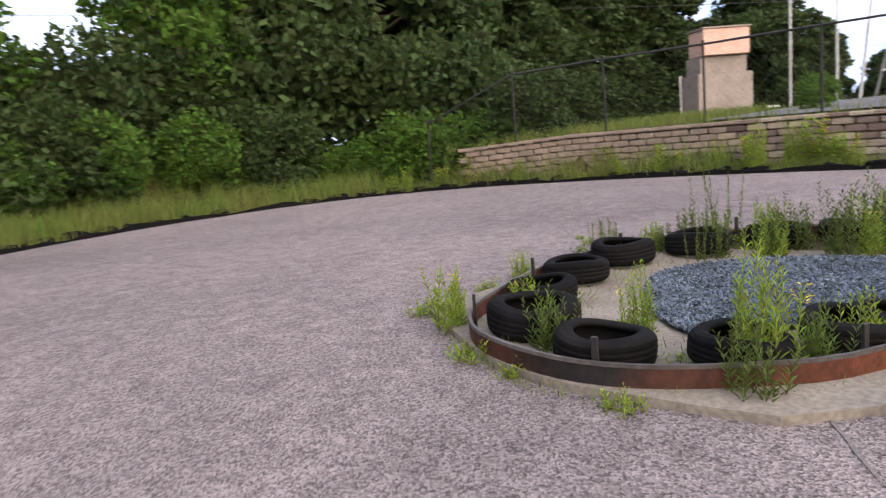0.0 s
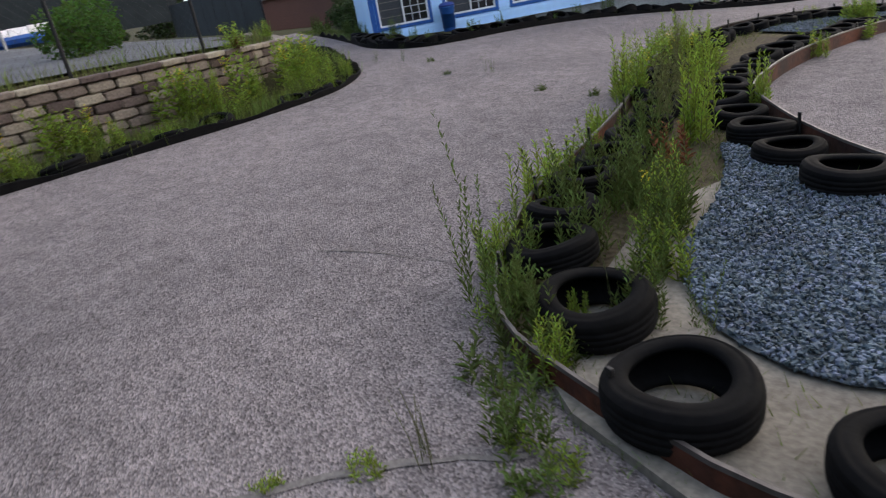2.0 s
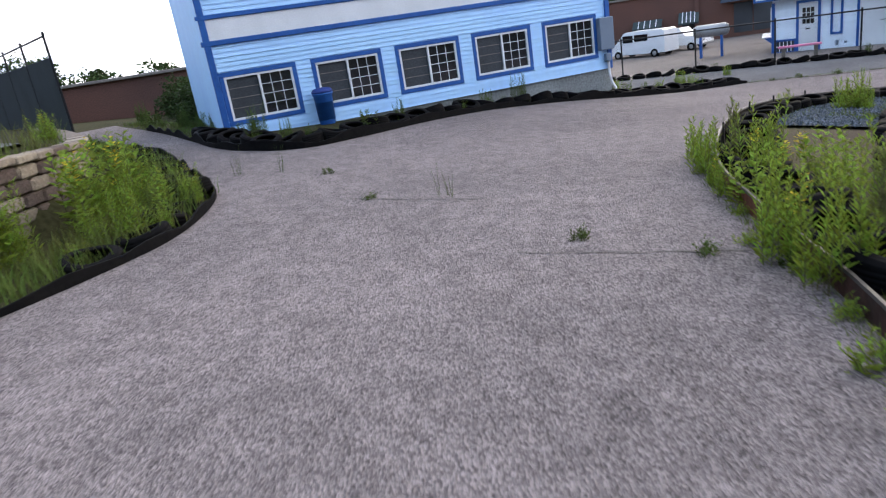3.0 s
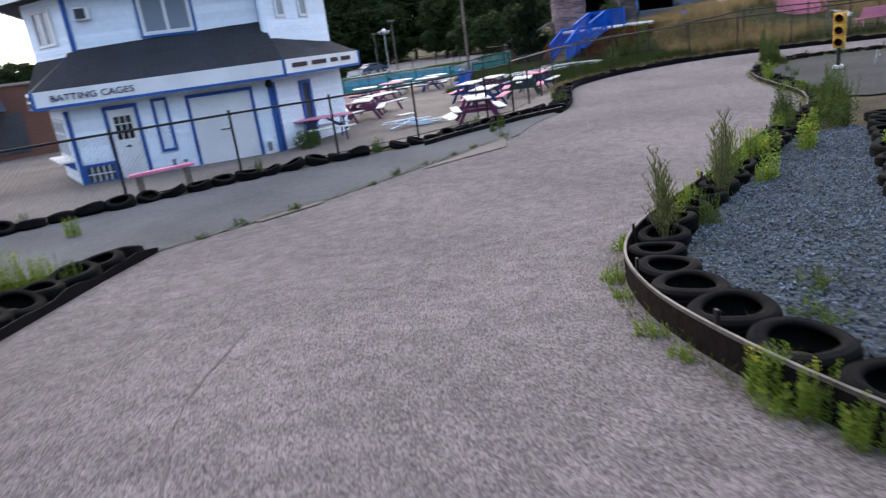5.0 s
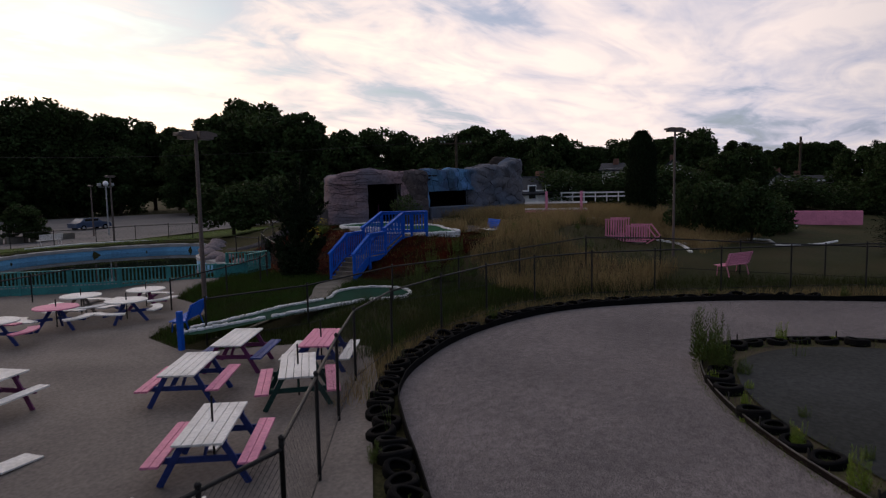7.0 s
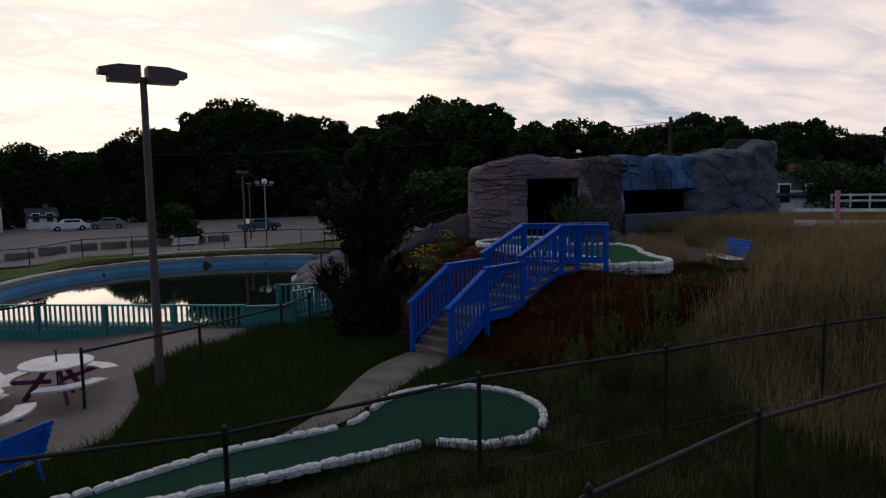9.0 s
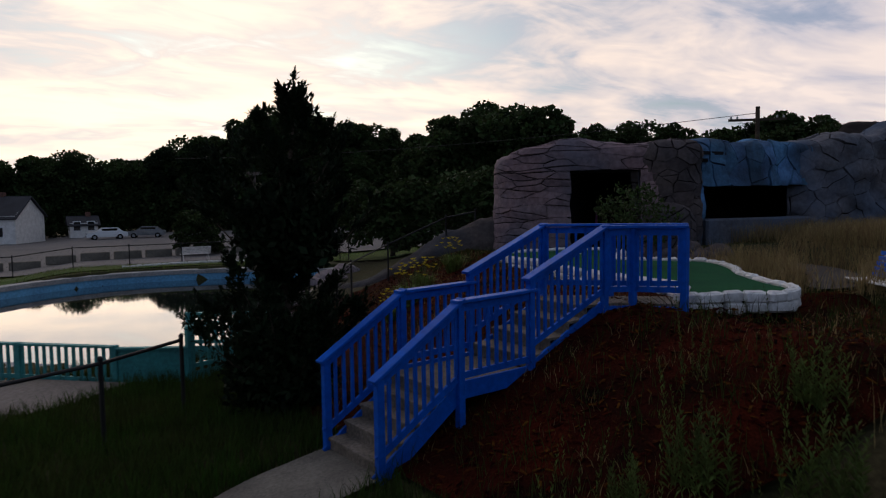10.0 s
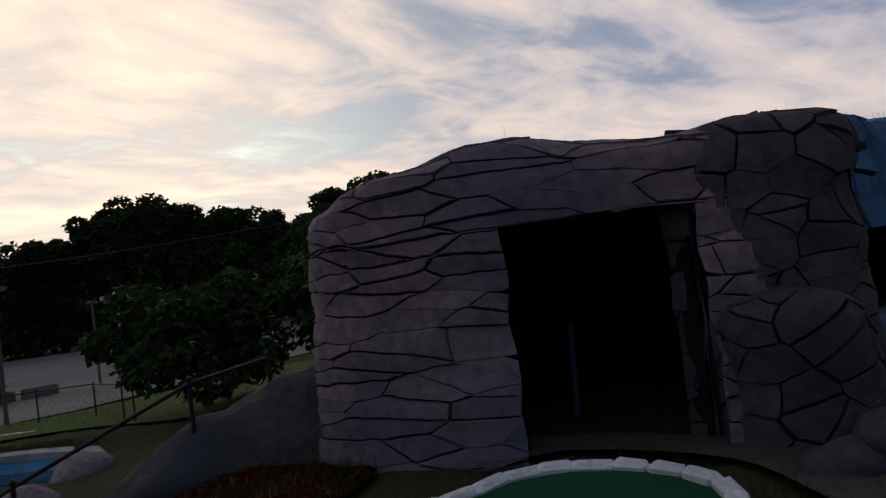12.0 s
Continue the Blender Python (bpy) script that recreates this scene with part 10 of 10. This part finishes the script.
def tree_kind(hgt, crown, clear, clumps, per, size, seed, flat=0.75, droop=0.0, lopside=0.2, fat=0.30):
    """Trunk, limbs and a crown of leaf clumps; metres, foot at the origin."""
    r = random.Random(seed)
    gt, gl = Geo(), Geo()
    top = Vector((r.uniform(-0.3, 0.3), r.uniform(-0.3, 0.3), hgt * 0.8))
    rb = 0.022 * hgt
    trunk = [Vector((0, 0, -0.2)), Vector((0, 0, 0.25)), Vector((r.uniform(-0.15, 0.15), r.uniform(-0.15, 0.15), hgt * 0.35)), top]
    tube(gt, trunk, [rb * 1.5, rb, rb * 0.75, rb * 0.25], 8)
    for i in range(clumps):
        t = (i + 0.5) / clumps
        z = clear + (hgt - clear) * (0.10 + 0.84 * t)
        wide = crown * math.sqrt(max(0.05, 1 - ((t - 0.38) / 0.72) ** 2)) * (1 + r.uniform(-lopside, lopside))
        a = i * 2.399 + r.uniform(-0.4, 0.4)
        d = wide * r.uniform(0.35, 0.85)
        c = Vector((math.cos(a) * d, math.sin(a) * d, z))
        root = trunk[2].lerp(top, max(0, min(0.9, t - 0.25)))
        tube(gt, [root, root.lerp(c, 0.5) + Vector((0, 0, -0.1 * d)), c], [rb * 0.35, rb * 0.22, rb * 0.07], 5)
        leaf_cloud(gl, c, crown * fat * r.uniform(0.8, 1.25), per, size, r, flat, droop)
    return gt.mesh("trunk", BARK, True), gl


def conifer_kind(hgt, base_r, tiers, per, size, seed, tips=1, droop=0.3):
    r = random.Random(seed)
    gt, gl = Geo(), Geo()
    tube(gt, [(0, 0, -0.2), (0, 0, hgt * 0.5), (0.02 * hgt, 0, hgt * 0.97)], [hgt * 0.022, hgt * 0.015, hgt * 0.003], 7)
    for k in range(tips):
        lean = Vector((0, 0, 0)) if k == 0 else Vector((math.cos(k * 2.1) * 0.11 * hgt, math.sin(k * 2.1) * 0.11 * hgt, 0))
        hh = hgt * (1 if k == 0 else r.uniform(0.62, 0.85))
        for i in range(tiers):
            t = (i + r.random()) / tiers
            z = hh * (0.03 + 0.95 * t)
            rr = base_r * (1 - t) ** 0.75 * (0.55 + 0.45 * min(1, t * 5)) * (1 if k == 0 else 0.6) + 0.02 * hgt * (1 - t)
            a = i * 2.399 + k
            L = rr * r.uniform(0.55, 1.25)
            root = lean * t + Vector((0, 0, z))
            end = root + Vector((math.cos(a) * L, math.sin(a) * L, 0.18 * L))
            tube(gt, [root, end], [0.010 * hgt * (1 - t) + 0.004, 0.003], 3)
            for j in range(per):
                s = r.uniform(0.25, 1.05)
                p = root.lerp(end, s) + Vector((r.gauss(0, 1), r.gauss(0, 1), r.gauss(0, 0.8))) * (0.12 * L + 0.02 * hgt)
                d = Vector((math.cos(a) + r.gauss(0, 0.5), math.sin(a) + r.gauss(0, 0.5), 0.6 - droop + r.gauss(0, 0.4)))
                leaf(gl, p, d, size * r.uniform(0.6, 1.3), size * 0.32, 0.1)
    return gt.mesh("trunk", BARK, True), gl


def juniper_kind(hgt, seed):
    """An old juniper: a full skirt, a bare stretch of trunk, then upswept limbs that end in plumes."""
    r = random.Random(seed)
    gt, gl = Geo(), Geo()
    tube(gt, [(0, 0, -0.2), (0.04, 0, hgt * 0.3), (-0.03, 0.03, hgt * 0.6), (0.12, 0, hgt * 0.97)], [0.11, 0.09, 0.06, 0.012], 7)

    def plume(p, d, L, n):
        for _ in range(n):
            t = r.random()
            w = 0.13 * L * (1 - t) ** 0.7 + 0.02
            q = p + d * (L * t) + Vector((r.gauss(0, 1), r.gauss(0, 1), r.gauss(0, 1))) * w * 0.75
            leaf(gl, q, d * 0.9 + Vector((r.gauss(0, 0.5), r.gauss(0, 0.5), r.gauss(0.2, 0.4))), r.uniform(0.09, 0.18), 0.058, 0.05)

    for i in range(74):
        t = (i + r.random()) / 74
        z = hgt * (0.02 + 0.93 * t)
        a = i * 2.399 + r.uniform(-0.4, 0.4)
        wide = float(np.interp(t, [0, 0.20, 0.28, 0.32, 0.40, 0.46, 0.60, 0.72, 0.85, 1.0], [1.45, 1.4, 0.95, 0.25, 0.35, 1.45, 1.6, 1.1, 0.6, 0.12])) * r.uniform(0.6, 1.22)
        b = Vector((math.cos(a), math.sin(a), 0))
        if t > 0.52 and i % 2:
            continue
        root = Vector((0.02, 0, z))
        mid = root + b * wide * 0.55 + Vector((0, 0, wide * 0.12))
        end = root + b * wide + Vector((0, 0, wide * r.uniform(0.35, 0.75) * (1.0 if t < 0.5 else 1.25)))
        tube(gt, [root, mid, end], [0.03 * (1 - t) + 0.008, 0.014, 0.004], 4)
        d1, d2 = (mid - root), (end - mid)
        plume(root + d1 * 0.35, d1.normalized(), d1.length, 40)
        plume(mid, d2.normalized(), d2.length * 1.25, 88)
        for k in range(5):
            s = r.uniform(0.3, 1.0)
            p = mid.lerp(end, s)
            plume(p, (b * 0.5 + Vector((r.gauss(0, 0.5), r.gauss(0, 0.5), 0.9))).normalized(), r.uniform(0.2, 0.42), 34)
    for z, wide in ((0.04, 1.0), (0.12, 1.0), (0.20, 0.85), (0.47, 0.7), (0.53, 0.95), (0.60, 0.8), (0.67, 0.45), (0.74, 0.22)):
        for k in range(5):
            a = k * 1.257 + z * 9
            c = Vector((math.cos(a) * wide * 0.55, math.sin(a) * wide * 0.55, hgt * z + r.uniform(-0.1, 0.1)))
            leaf_cloud(gl, c, wide * 0.52, 430, 0.15, r, 1.0, -0.5, 0.1)
    for k in range(4):
        plume(Vector((0.12, 0, hgt * (0.8 + 0.05 * k))), Vector((r.gauss(0, 0.2), r.gauss(0, 0.2), 1)).normalized(), 0.6, 50)
    return gt.mesh("trunk", BARK, True), gl


def column_kind(hgt, wide, seed):
    """A clipped cypress: a dense column of upright sprays from the ground to a blunt tip."""
    r = random.Random(seed)
    gt, gl = Geo(), Geo()
    tube(gt, [(0, 0, -0.2), (0, 0, hgt * 0.5), (0, 0, hgt * 0.95)], [0.10, 0.06, 0.012], 7)
    for i in range(9000):
        t = r.random()
        rim = wide * float(np.interp(t, [0, 0.05, 0.3, 0.7, 0.88, 1.0], [0.85, 0.95, 1.0, 0.95, 0.72, 0.25])) * (1 + 0.10 * math.sin(i % 7 + 9 * t))
        a = r.uniform(0, 6.283)
        k = rim * (0.45 + 0.55 * r.random() ** 0.5)
        p = Vector((math.cos(a) * k, math.sin(a) * k, hgt * t * 0.96))
        leaf(gl, p, (math.cos(a) * 0.35 + r.gauss(0, 0.2), math.sin(a) * 0.35 + r.gauss(0, 0.2), 1.0), r.uniform(0.14, 0.30), 0.085, 0.0)
    return gt.mesh("trunk", BARK, True), gl


def wood(kind, material):
    gt, gl = kind
    return gt, gl.mesh("crown", material)


TREES = {
    "oak": wood(tree_kind(14, 5.6, 1.4, 34, 330, 0.54, 51), LEAF_TREE),
    "ash": wood(tree_kind(15, 4.4, 1.6, 32, 330, 0.52, 52, 0.85), LEAF_TREE),
    "round": wood(tree_kind(10, 4.4, 0.6, 28, 330, 0.48, 53), LEAF_TREE),
    "pine": wood(tree_kind(17, 3.8, 6.0, 26, 300, 0.46, 54, 0.6, 0.0, 0.4, 0.44), LEAF_CONIFER),
    "maple": wood(tree_kind(10, 3.8, 1.2, 26, 340, 0.30, 55), LEAF_BRIGHT),
    "willow": wood(tree_kind(6.5, 3.4, 1.0, 20, 320, 0.34, 56, 1.1, 1.2), LEAF_TREE),
    "bush": wood(tree_kind(2.2, 1.5, 0.1, 14, 260, 0.16, 57, 0.9, 0.0, 0.3, 0.42), LEAF_TREE),
    "green_bush": wood(tree_kind(1.6, 1.2, 0.1, 12, 240, 0.13, 58, 0.9, 0.0, 0.3, 0.42), LEAF_BRIGHT),
    "sapling": wood(tree_kind(2.4, 1.15, 0.7, 16, 105, 0.12, 59, 0.8, 0.0, 0.45, 0.34), LEAF_TREE),
    "juniper": wood(juniper_kind(5.0, 60), LEAF_CONIFER),
    "cypress": wood(column_kind(5.0, 0.62, 61), LEAF_CONIFER),
    "spruce": wood(conifer_kind(12, 3.0, 100, 26, 0.5, 62, 1, 0.4), LEAF_CONIFER),
}


def tree(kind, x, y, label, hscale=1.0, wscale=None, z=None, category="tree", group="trees", name="tree", deg=None, tilt=0.0):
    w = hscale if wscale is None else wscale
    z = H(x, y) if z is None else z
    a = prng.uniform(0, 6.283) if deg is None else radians(deg)
    m = Matrix.Translation((x, y, z)) @ Matrix.Rotation(tilt, 4, "Y") @ Matrix.Rotation(a, 4, "Z") @ Matrix.Diagonal((w, w, hscale, 1))
    e = thing(name, label, category, group, m)
    part("trunk", TREES[kind][0], None, e)
    part("crown", TREES[kind][1], None, e)
    return e


TREE_HEIGHT = {"oak": 13.4, "ash": 14.2, "round": 9.7, "spruce": 12.0}
# how the woods round the lot rise and fall: the bearing in degrees, the slope up to the tree tops
WOOD_TOPS = ((-30, 0.004), (-21, 0.006), (-17, 0.014), (-14, 0.023), (-10.6, 0.034), (-7, 0.036), (-3, 0.046), (0, 0.046), (2, 0.058), (4, 0.047), (6, 0.047), (8.3, 0.052), (9.7, 0.067), (12.9, 0.079), (15.2, 0.103), (17.4, 0.115), (19.3, 0.107), (21.2, 0.088), (24, 0.094), (26, 0.096), (28.4, 0.060), (30.5, 0.096), (33, 0.113), (36.7, 0.12), (38.3, 0.085),
             (42, 0.082), (46, 0.093), (48, 0.07), (52, 0.076), (56, 0.079), (58, 0.063), (60, 0.071), (65, 0.052), (69, 0.055), (72, 0.06), (75, 0.068), (77, 0.052), (81, 0.043), (120, 0.042))


def grown(kind, x, y):
    """The scale at which a far tree reaches the tops of the woods round it."""
    dx, dy = x - 15, y - 22
    up = float(np.interp(math.degrees(math.atan2(dx, dy)), *zip(*WOOD_TOPS)))
    return (4.2 + up * math.hypot(dx, dy) - H(x, y)) / TREE_HEIGHT[kind] * prng.uniform(0.86, 1.03)


def woods():
    # the dark wood south-west of the track
    dark = "tall dark-green deciduous tree in the wood behind the track"
    for i, (x, y) in enumerate(((-9, -30), (-4.4, -31.6), (11, -30.2), (14.5, -26), (19.5, -22), (-14, -31.5), (-19, -31), (-25, -34), (24, -18), (-8, -36), (13, -32), (-31, -36.5), (-37, -38), (-43, -36), (19, -28), (-49, -37), (-56, -31))):
        tree(("oak", "ash", "round", "ash")[i % 4], x, y, dark, prng.uniform(0.8, 1.0), None, None, "tree", "wood behind the track")
    for x, y in ((-45.5, -31.5), (-47.5, -27.5), (-46.5, -24.2)):
        tree("round", x, y, dark, 0.88, 0.8, None, "tree", "wood behind the track")
    for i in range(16):
        tree(("round", "ash")[i % 2], -66 + prng.uniform(-5, 5), -32 + 4.4 * i, "distant dark tree behind the batting cages", prng.uniform(0.5, 0.75) * (1.0 if i < 6 else 0.42), None, None, "tree", "trees behind the cages")
    for x, y in ((-30, -33), (-33, -33.5), (-36, -35.5), (-39, -34.5), (-42, -33), (-46, -32.5), (-50, -30), (-54, -27)):
        tree("bush", x, y, "dense dark shrub behind the play tower", prng.uniform(1.7, 2.2), 2.0, None, "shrub", "shrubs behind the tower", "shrub")
    for x, y in ((-18.5, 7.2), (-17.0, 6.9), (-20.0, 8.3), (-15.8, 5.9)):
        tree("bush", x, y, "low dark shrub before the brick shed", prng.uniform(0.42, 0.6), 0.7, None, "shrub", "shrubs before the shed", "shrub")
    for x, y in ((-43, 15), (-41, 18.5), (-39, 22), (-44, 11)):
        tree("bush", x, y, "dense dark shrub beyond the brick shed", prng.uniform(1.3, 1.6), 1.6, None, "shrub", "shrubs beyond the shed", "shrub")
    tree("maple", -0.3, -28.5, "bright-green leafy maple on the bank", 0.8)
    tree("maple", 6.5, -27.5, "bright-green leafy maple on the bank", 0.7)
    bank = [p for p in offset_line(WEST_EDGE, 4.2) if p[1] < -19]
    for x, y, a in along(bank, 1.25):
        tree("green_bush" if prng.random() < 0.6 else "bush", x + prng.uniform(-0.6, 0.6), y + prng.uniform(-0.7, 0.7), "leafy green shrub growing on the grass bank", prng.uniform(0.7, 1.25), None, None, "shrub", "bank shrubs", "shrub")
    wood_edge = [p for p in offset_line(WEST_EDGE, 6.6) if p[1] < -20.5]
    for x, y, a in along(wood_edge, 1.9):
        tree("bush", x + prng.uniform(-0.8, 0.8), y + prng.uniform(-0.8, 0.8), "dense dark shrub at the foot of the wood", prng.uniform(1.4, 2.1), prng.uniform(1.5, 2.0), None, "shrub", "shrubs at the wood", "shrub")
    for i in range(40):
        t = i / 39
        tree("bush", -55 + 120 * t + prng.uniform(-1, 1), 138 + prng.uniform(-1, 4), "dark undergrowth below the far trees", prng.uniform(1.8, 2.6), 2.6, None, "shrub", "far undergrowth", "shrub")
    # behind the car park and the hill
    far = "dark broad-crowned tree on the far side of the lot"
    for i in range(58):
        x, y = -60 + i * 3.0 + prng.uniform(-1.2, 1.2), 141 + prng.uniform(-3, 7)
        kind = ("round", "oak", "ash", "round", "oak")[(i * 7) % 5]
        s = grown(kind, x, y)
        tree(kind, x, y, far, s, max(s, 0.75), None, "tree", "far tree line")
    tree("oak", 52.6, 139, "large dark oak on the far side of the lot", 1.42, 1.3)
    tree("ash", 46, 137, far, 1.15, 1.2, None, "tree", "far tree line")
    tree("pine", 38, 136, "tall dark pine standing over the tree line", 0.8)
    tree("pine", 33, 138, "tall dark pine standing over the tree line", 0.74)
    tree("oak", 57.5, 140, "large dark oak on the far side of the lot", 1.3, 1.15)
    tree("oak", 48.6, 141, "large dark oak on the far side of the lot", 1.15, 1.05)
    for x, y, s in ((20, 139, 0.72), (27, 138, 0.66), (41, 139, 0.9), (58, 138, 0.95), (63, 134, 0.85), (12, 140, 0.7), (70, 122, 0.9), (81, 108, 0.85), (5, 140, 0.75)):
        tree("oak", x, y, far, s, s * 1.1, None, "tree", "far tree line")
    tree("oak", 76, 112, "large dark oak behind the rock", 1.22, 1.25)
    tree("round", 68, 116, far, 1.15, None, None, "tree", "far tree line")
    for i in range(60):
        t = i / 59
        x, y = 66 + 52 * t + prng.uniform(-3, 3), 118 - 104 * t + prng.uniform(-3, 3)
        kind = ("round", "oak", "ash", "round", "spruce")[(i * 3) % 5]
        s = grown(kind, x, y)
        tree(kind, x, y, "dark tree in the woods beyond the hill", s, max(s, 0.6), None, "tree", "woods beyond the hill")
    for i in range(16):
        t = i / 15
        tree("round" if i % 2 else "ash", 118 + prng.uniform(-4, 4), 14 - 60 * t, "dark tree in the woods beyond the hill", prng.uniform(0.6, 0.8), None, None, "tree", "woods beyond the hill")
    for x, y, s in ((76, 16.5, 0.5), (82, 12, 0.56), (86, 6, 0.58), (78, 21, 0.45), (92, 0, 0.56)):
        tree("oak", x, y, "tall dark tree behind the clipped spruces", s, s * 0.9, None, "tree", "trees behind the spruces")
    for x, y, s in ((60, 66, 0.55), (66, 60, 0.6), (64, 48.5, 0.38), (66, 47, 0.36), (67.5, 32.2, 0.45), (68.5, 30.6, 0.5), (82, 24, 0.6), (58, 72, 0.5), (52, 76, 0.5), (76, 20, 0.6), (78, 12, 0.6)):
        tree("round", x, y, "round dark tree standing before the houses", s, None, None, "tree", "trees by the houses")
    tree("willow", 36.5, 60, "drooping dark tree beside the pool", 0.6, 0.95)
    tree("willow", 41, 58, "drooping dark tree beside the pool", 0.62, 0.95)
    tree("round", 30, 84, "dark round tree at the edge of the lot", 0.36, 0.46)
    for i in range(20):
        t = i / 19
        tree("bush", 50 + 30 * t + prng.uniform(-1, 1), 66 - 48 * t + prng.uniform(-2, 2), "dark scrub behind the golf course", prng.uniform(1.1, 1.5), 2.0, None, "shrub", "scrub behind the course", "shrub")
    # the hill
    tree("juniper", 24.75, 37.7, "dark ragged juniper beside the blue stairs", 0.92, 0.86, 0.25, "tree", "", "juniper", 20, 0.06)
    tree("sapling", 32.35, 38.2, "small dark leafy tree beside the upper putting green", 0.8, 0.68)
    tree("cypress", 45.5, 30.6, "dense dark cypress behind the pink stairs", 1.0, 1.4, None, "tree", "cypresses", "cypress")
    for x, y, s in ((43, 17.2, 0.36), (43.2, 16.2, 0.37), (43.4, 15.2, 0.36), (43.6, 14.2, 0.37), (43.7, 13.3, 0.35)):
        tree("spruce", x, y, "dense dark spruce in a clipped row", s, s * 1.1, None, "tree", "spruces", "spruce")
    for x, y, s in ((42.3, 26.3, 0.42), (42.9, 24.8, 0.46), (43.4, 23.7, 0.40)):
        tree("willow", x, y, "drooping dark tree in the dry grass", s, s * 1.15, None, "tree", "drooping hill trees")
    for x, y in ((46.8, 25.4), (48.2, 24.6), (50, 24), (52, 25)):
        tree("bush", x, y, "rounded dark shrub in the dry grass", prng.uniform(0.75, 0.95), None, None, "shrub", "hill shrubs", "shrub")
    tree("green_bush", 4.35, 22.55, "small dark green shrub at the kiosk corner", 0.32, 0.36, -0.36, "shrub", "", "shrub")
    for x, y in ((-10.5, -6.5), (-13, -5.2), (-9.6, -12), (-16, -4)):
        tree("green_bush", x, y, "leafy green shrub on the upper terrace", prng.uniform(0.5, 0.8), None, None, "shrub", "terrace shrubs", "shrub")


woods()


def daylily(x, y, s, label):
    r = random.Random(int(x * 100))
    gl, gf, gs = Geo(), Geo(), Geo()
    for i in range(170):
        a = r.uniform(0, 6.283)
        h, d = r.uniform(0.35, 0.7), r.uniform(0.2, 0.55)
        b = Vector((math.cos(a), math.sin(a), 0))
        p0 = b * r.uniform(0, 0.2)
        p1, p2 = p0 + b * d * 0.45 + Vector((0, 0, h * 0.8)), p0 + b * d + Vector((0, 0, h * 0.75))
        sd = Vector((-b.y, b.x, 0)) * 0.012
        gl.add([p0 - sd, p0 + sd, p1 + sd, p1 - sd, p2], [(0, 1, 2, 3), (3, 2, 4)])
    for i in range(20):
        a = r.uniform(0, 6.283)
        b = Vector((math.cos(a), math.sin(a), 0))
        tip = b * r.uniform(0.1, 0.5) + Vector((0, 0, r.uniform(0.7, 1.0)))
        tube(gs, [b * 0.08, tip], [0.005, 0.003], 3)
        for k in range(6):
            q = k * 1.047
            leaf(gf, tip, (math.cos(q), math.sin(q), 0.8), 0.085, 0.04, 0.15)
    e = thing("daylily", label, "flowers", "daylilies", Matrix.Translation((x, y, H(x, y))) @ Matrix.Scale(s, 4))
    part("leaves", gl, GRASS, e)
    part("stems", gs, STEM, e)
    part("flowers", gf, LEAF_YELLOW, e, "open yellow flowers")


for x, y, s in ((28.6, 41.3, 1.0), (29.3, 42.0, 0.9), (30.5, 42.6, 0.9), (27.9, 40.6, 0.7)):
    daylily(x, y, s, "yellow-flowering daylily clump in the red mulch")
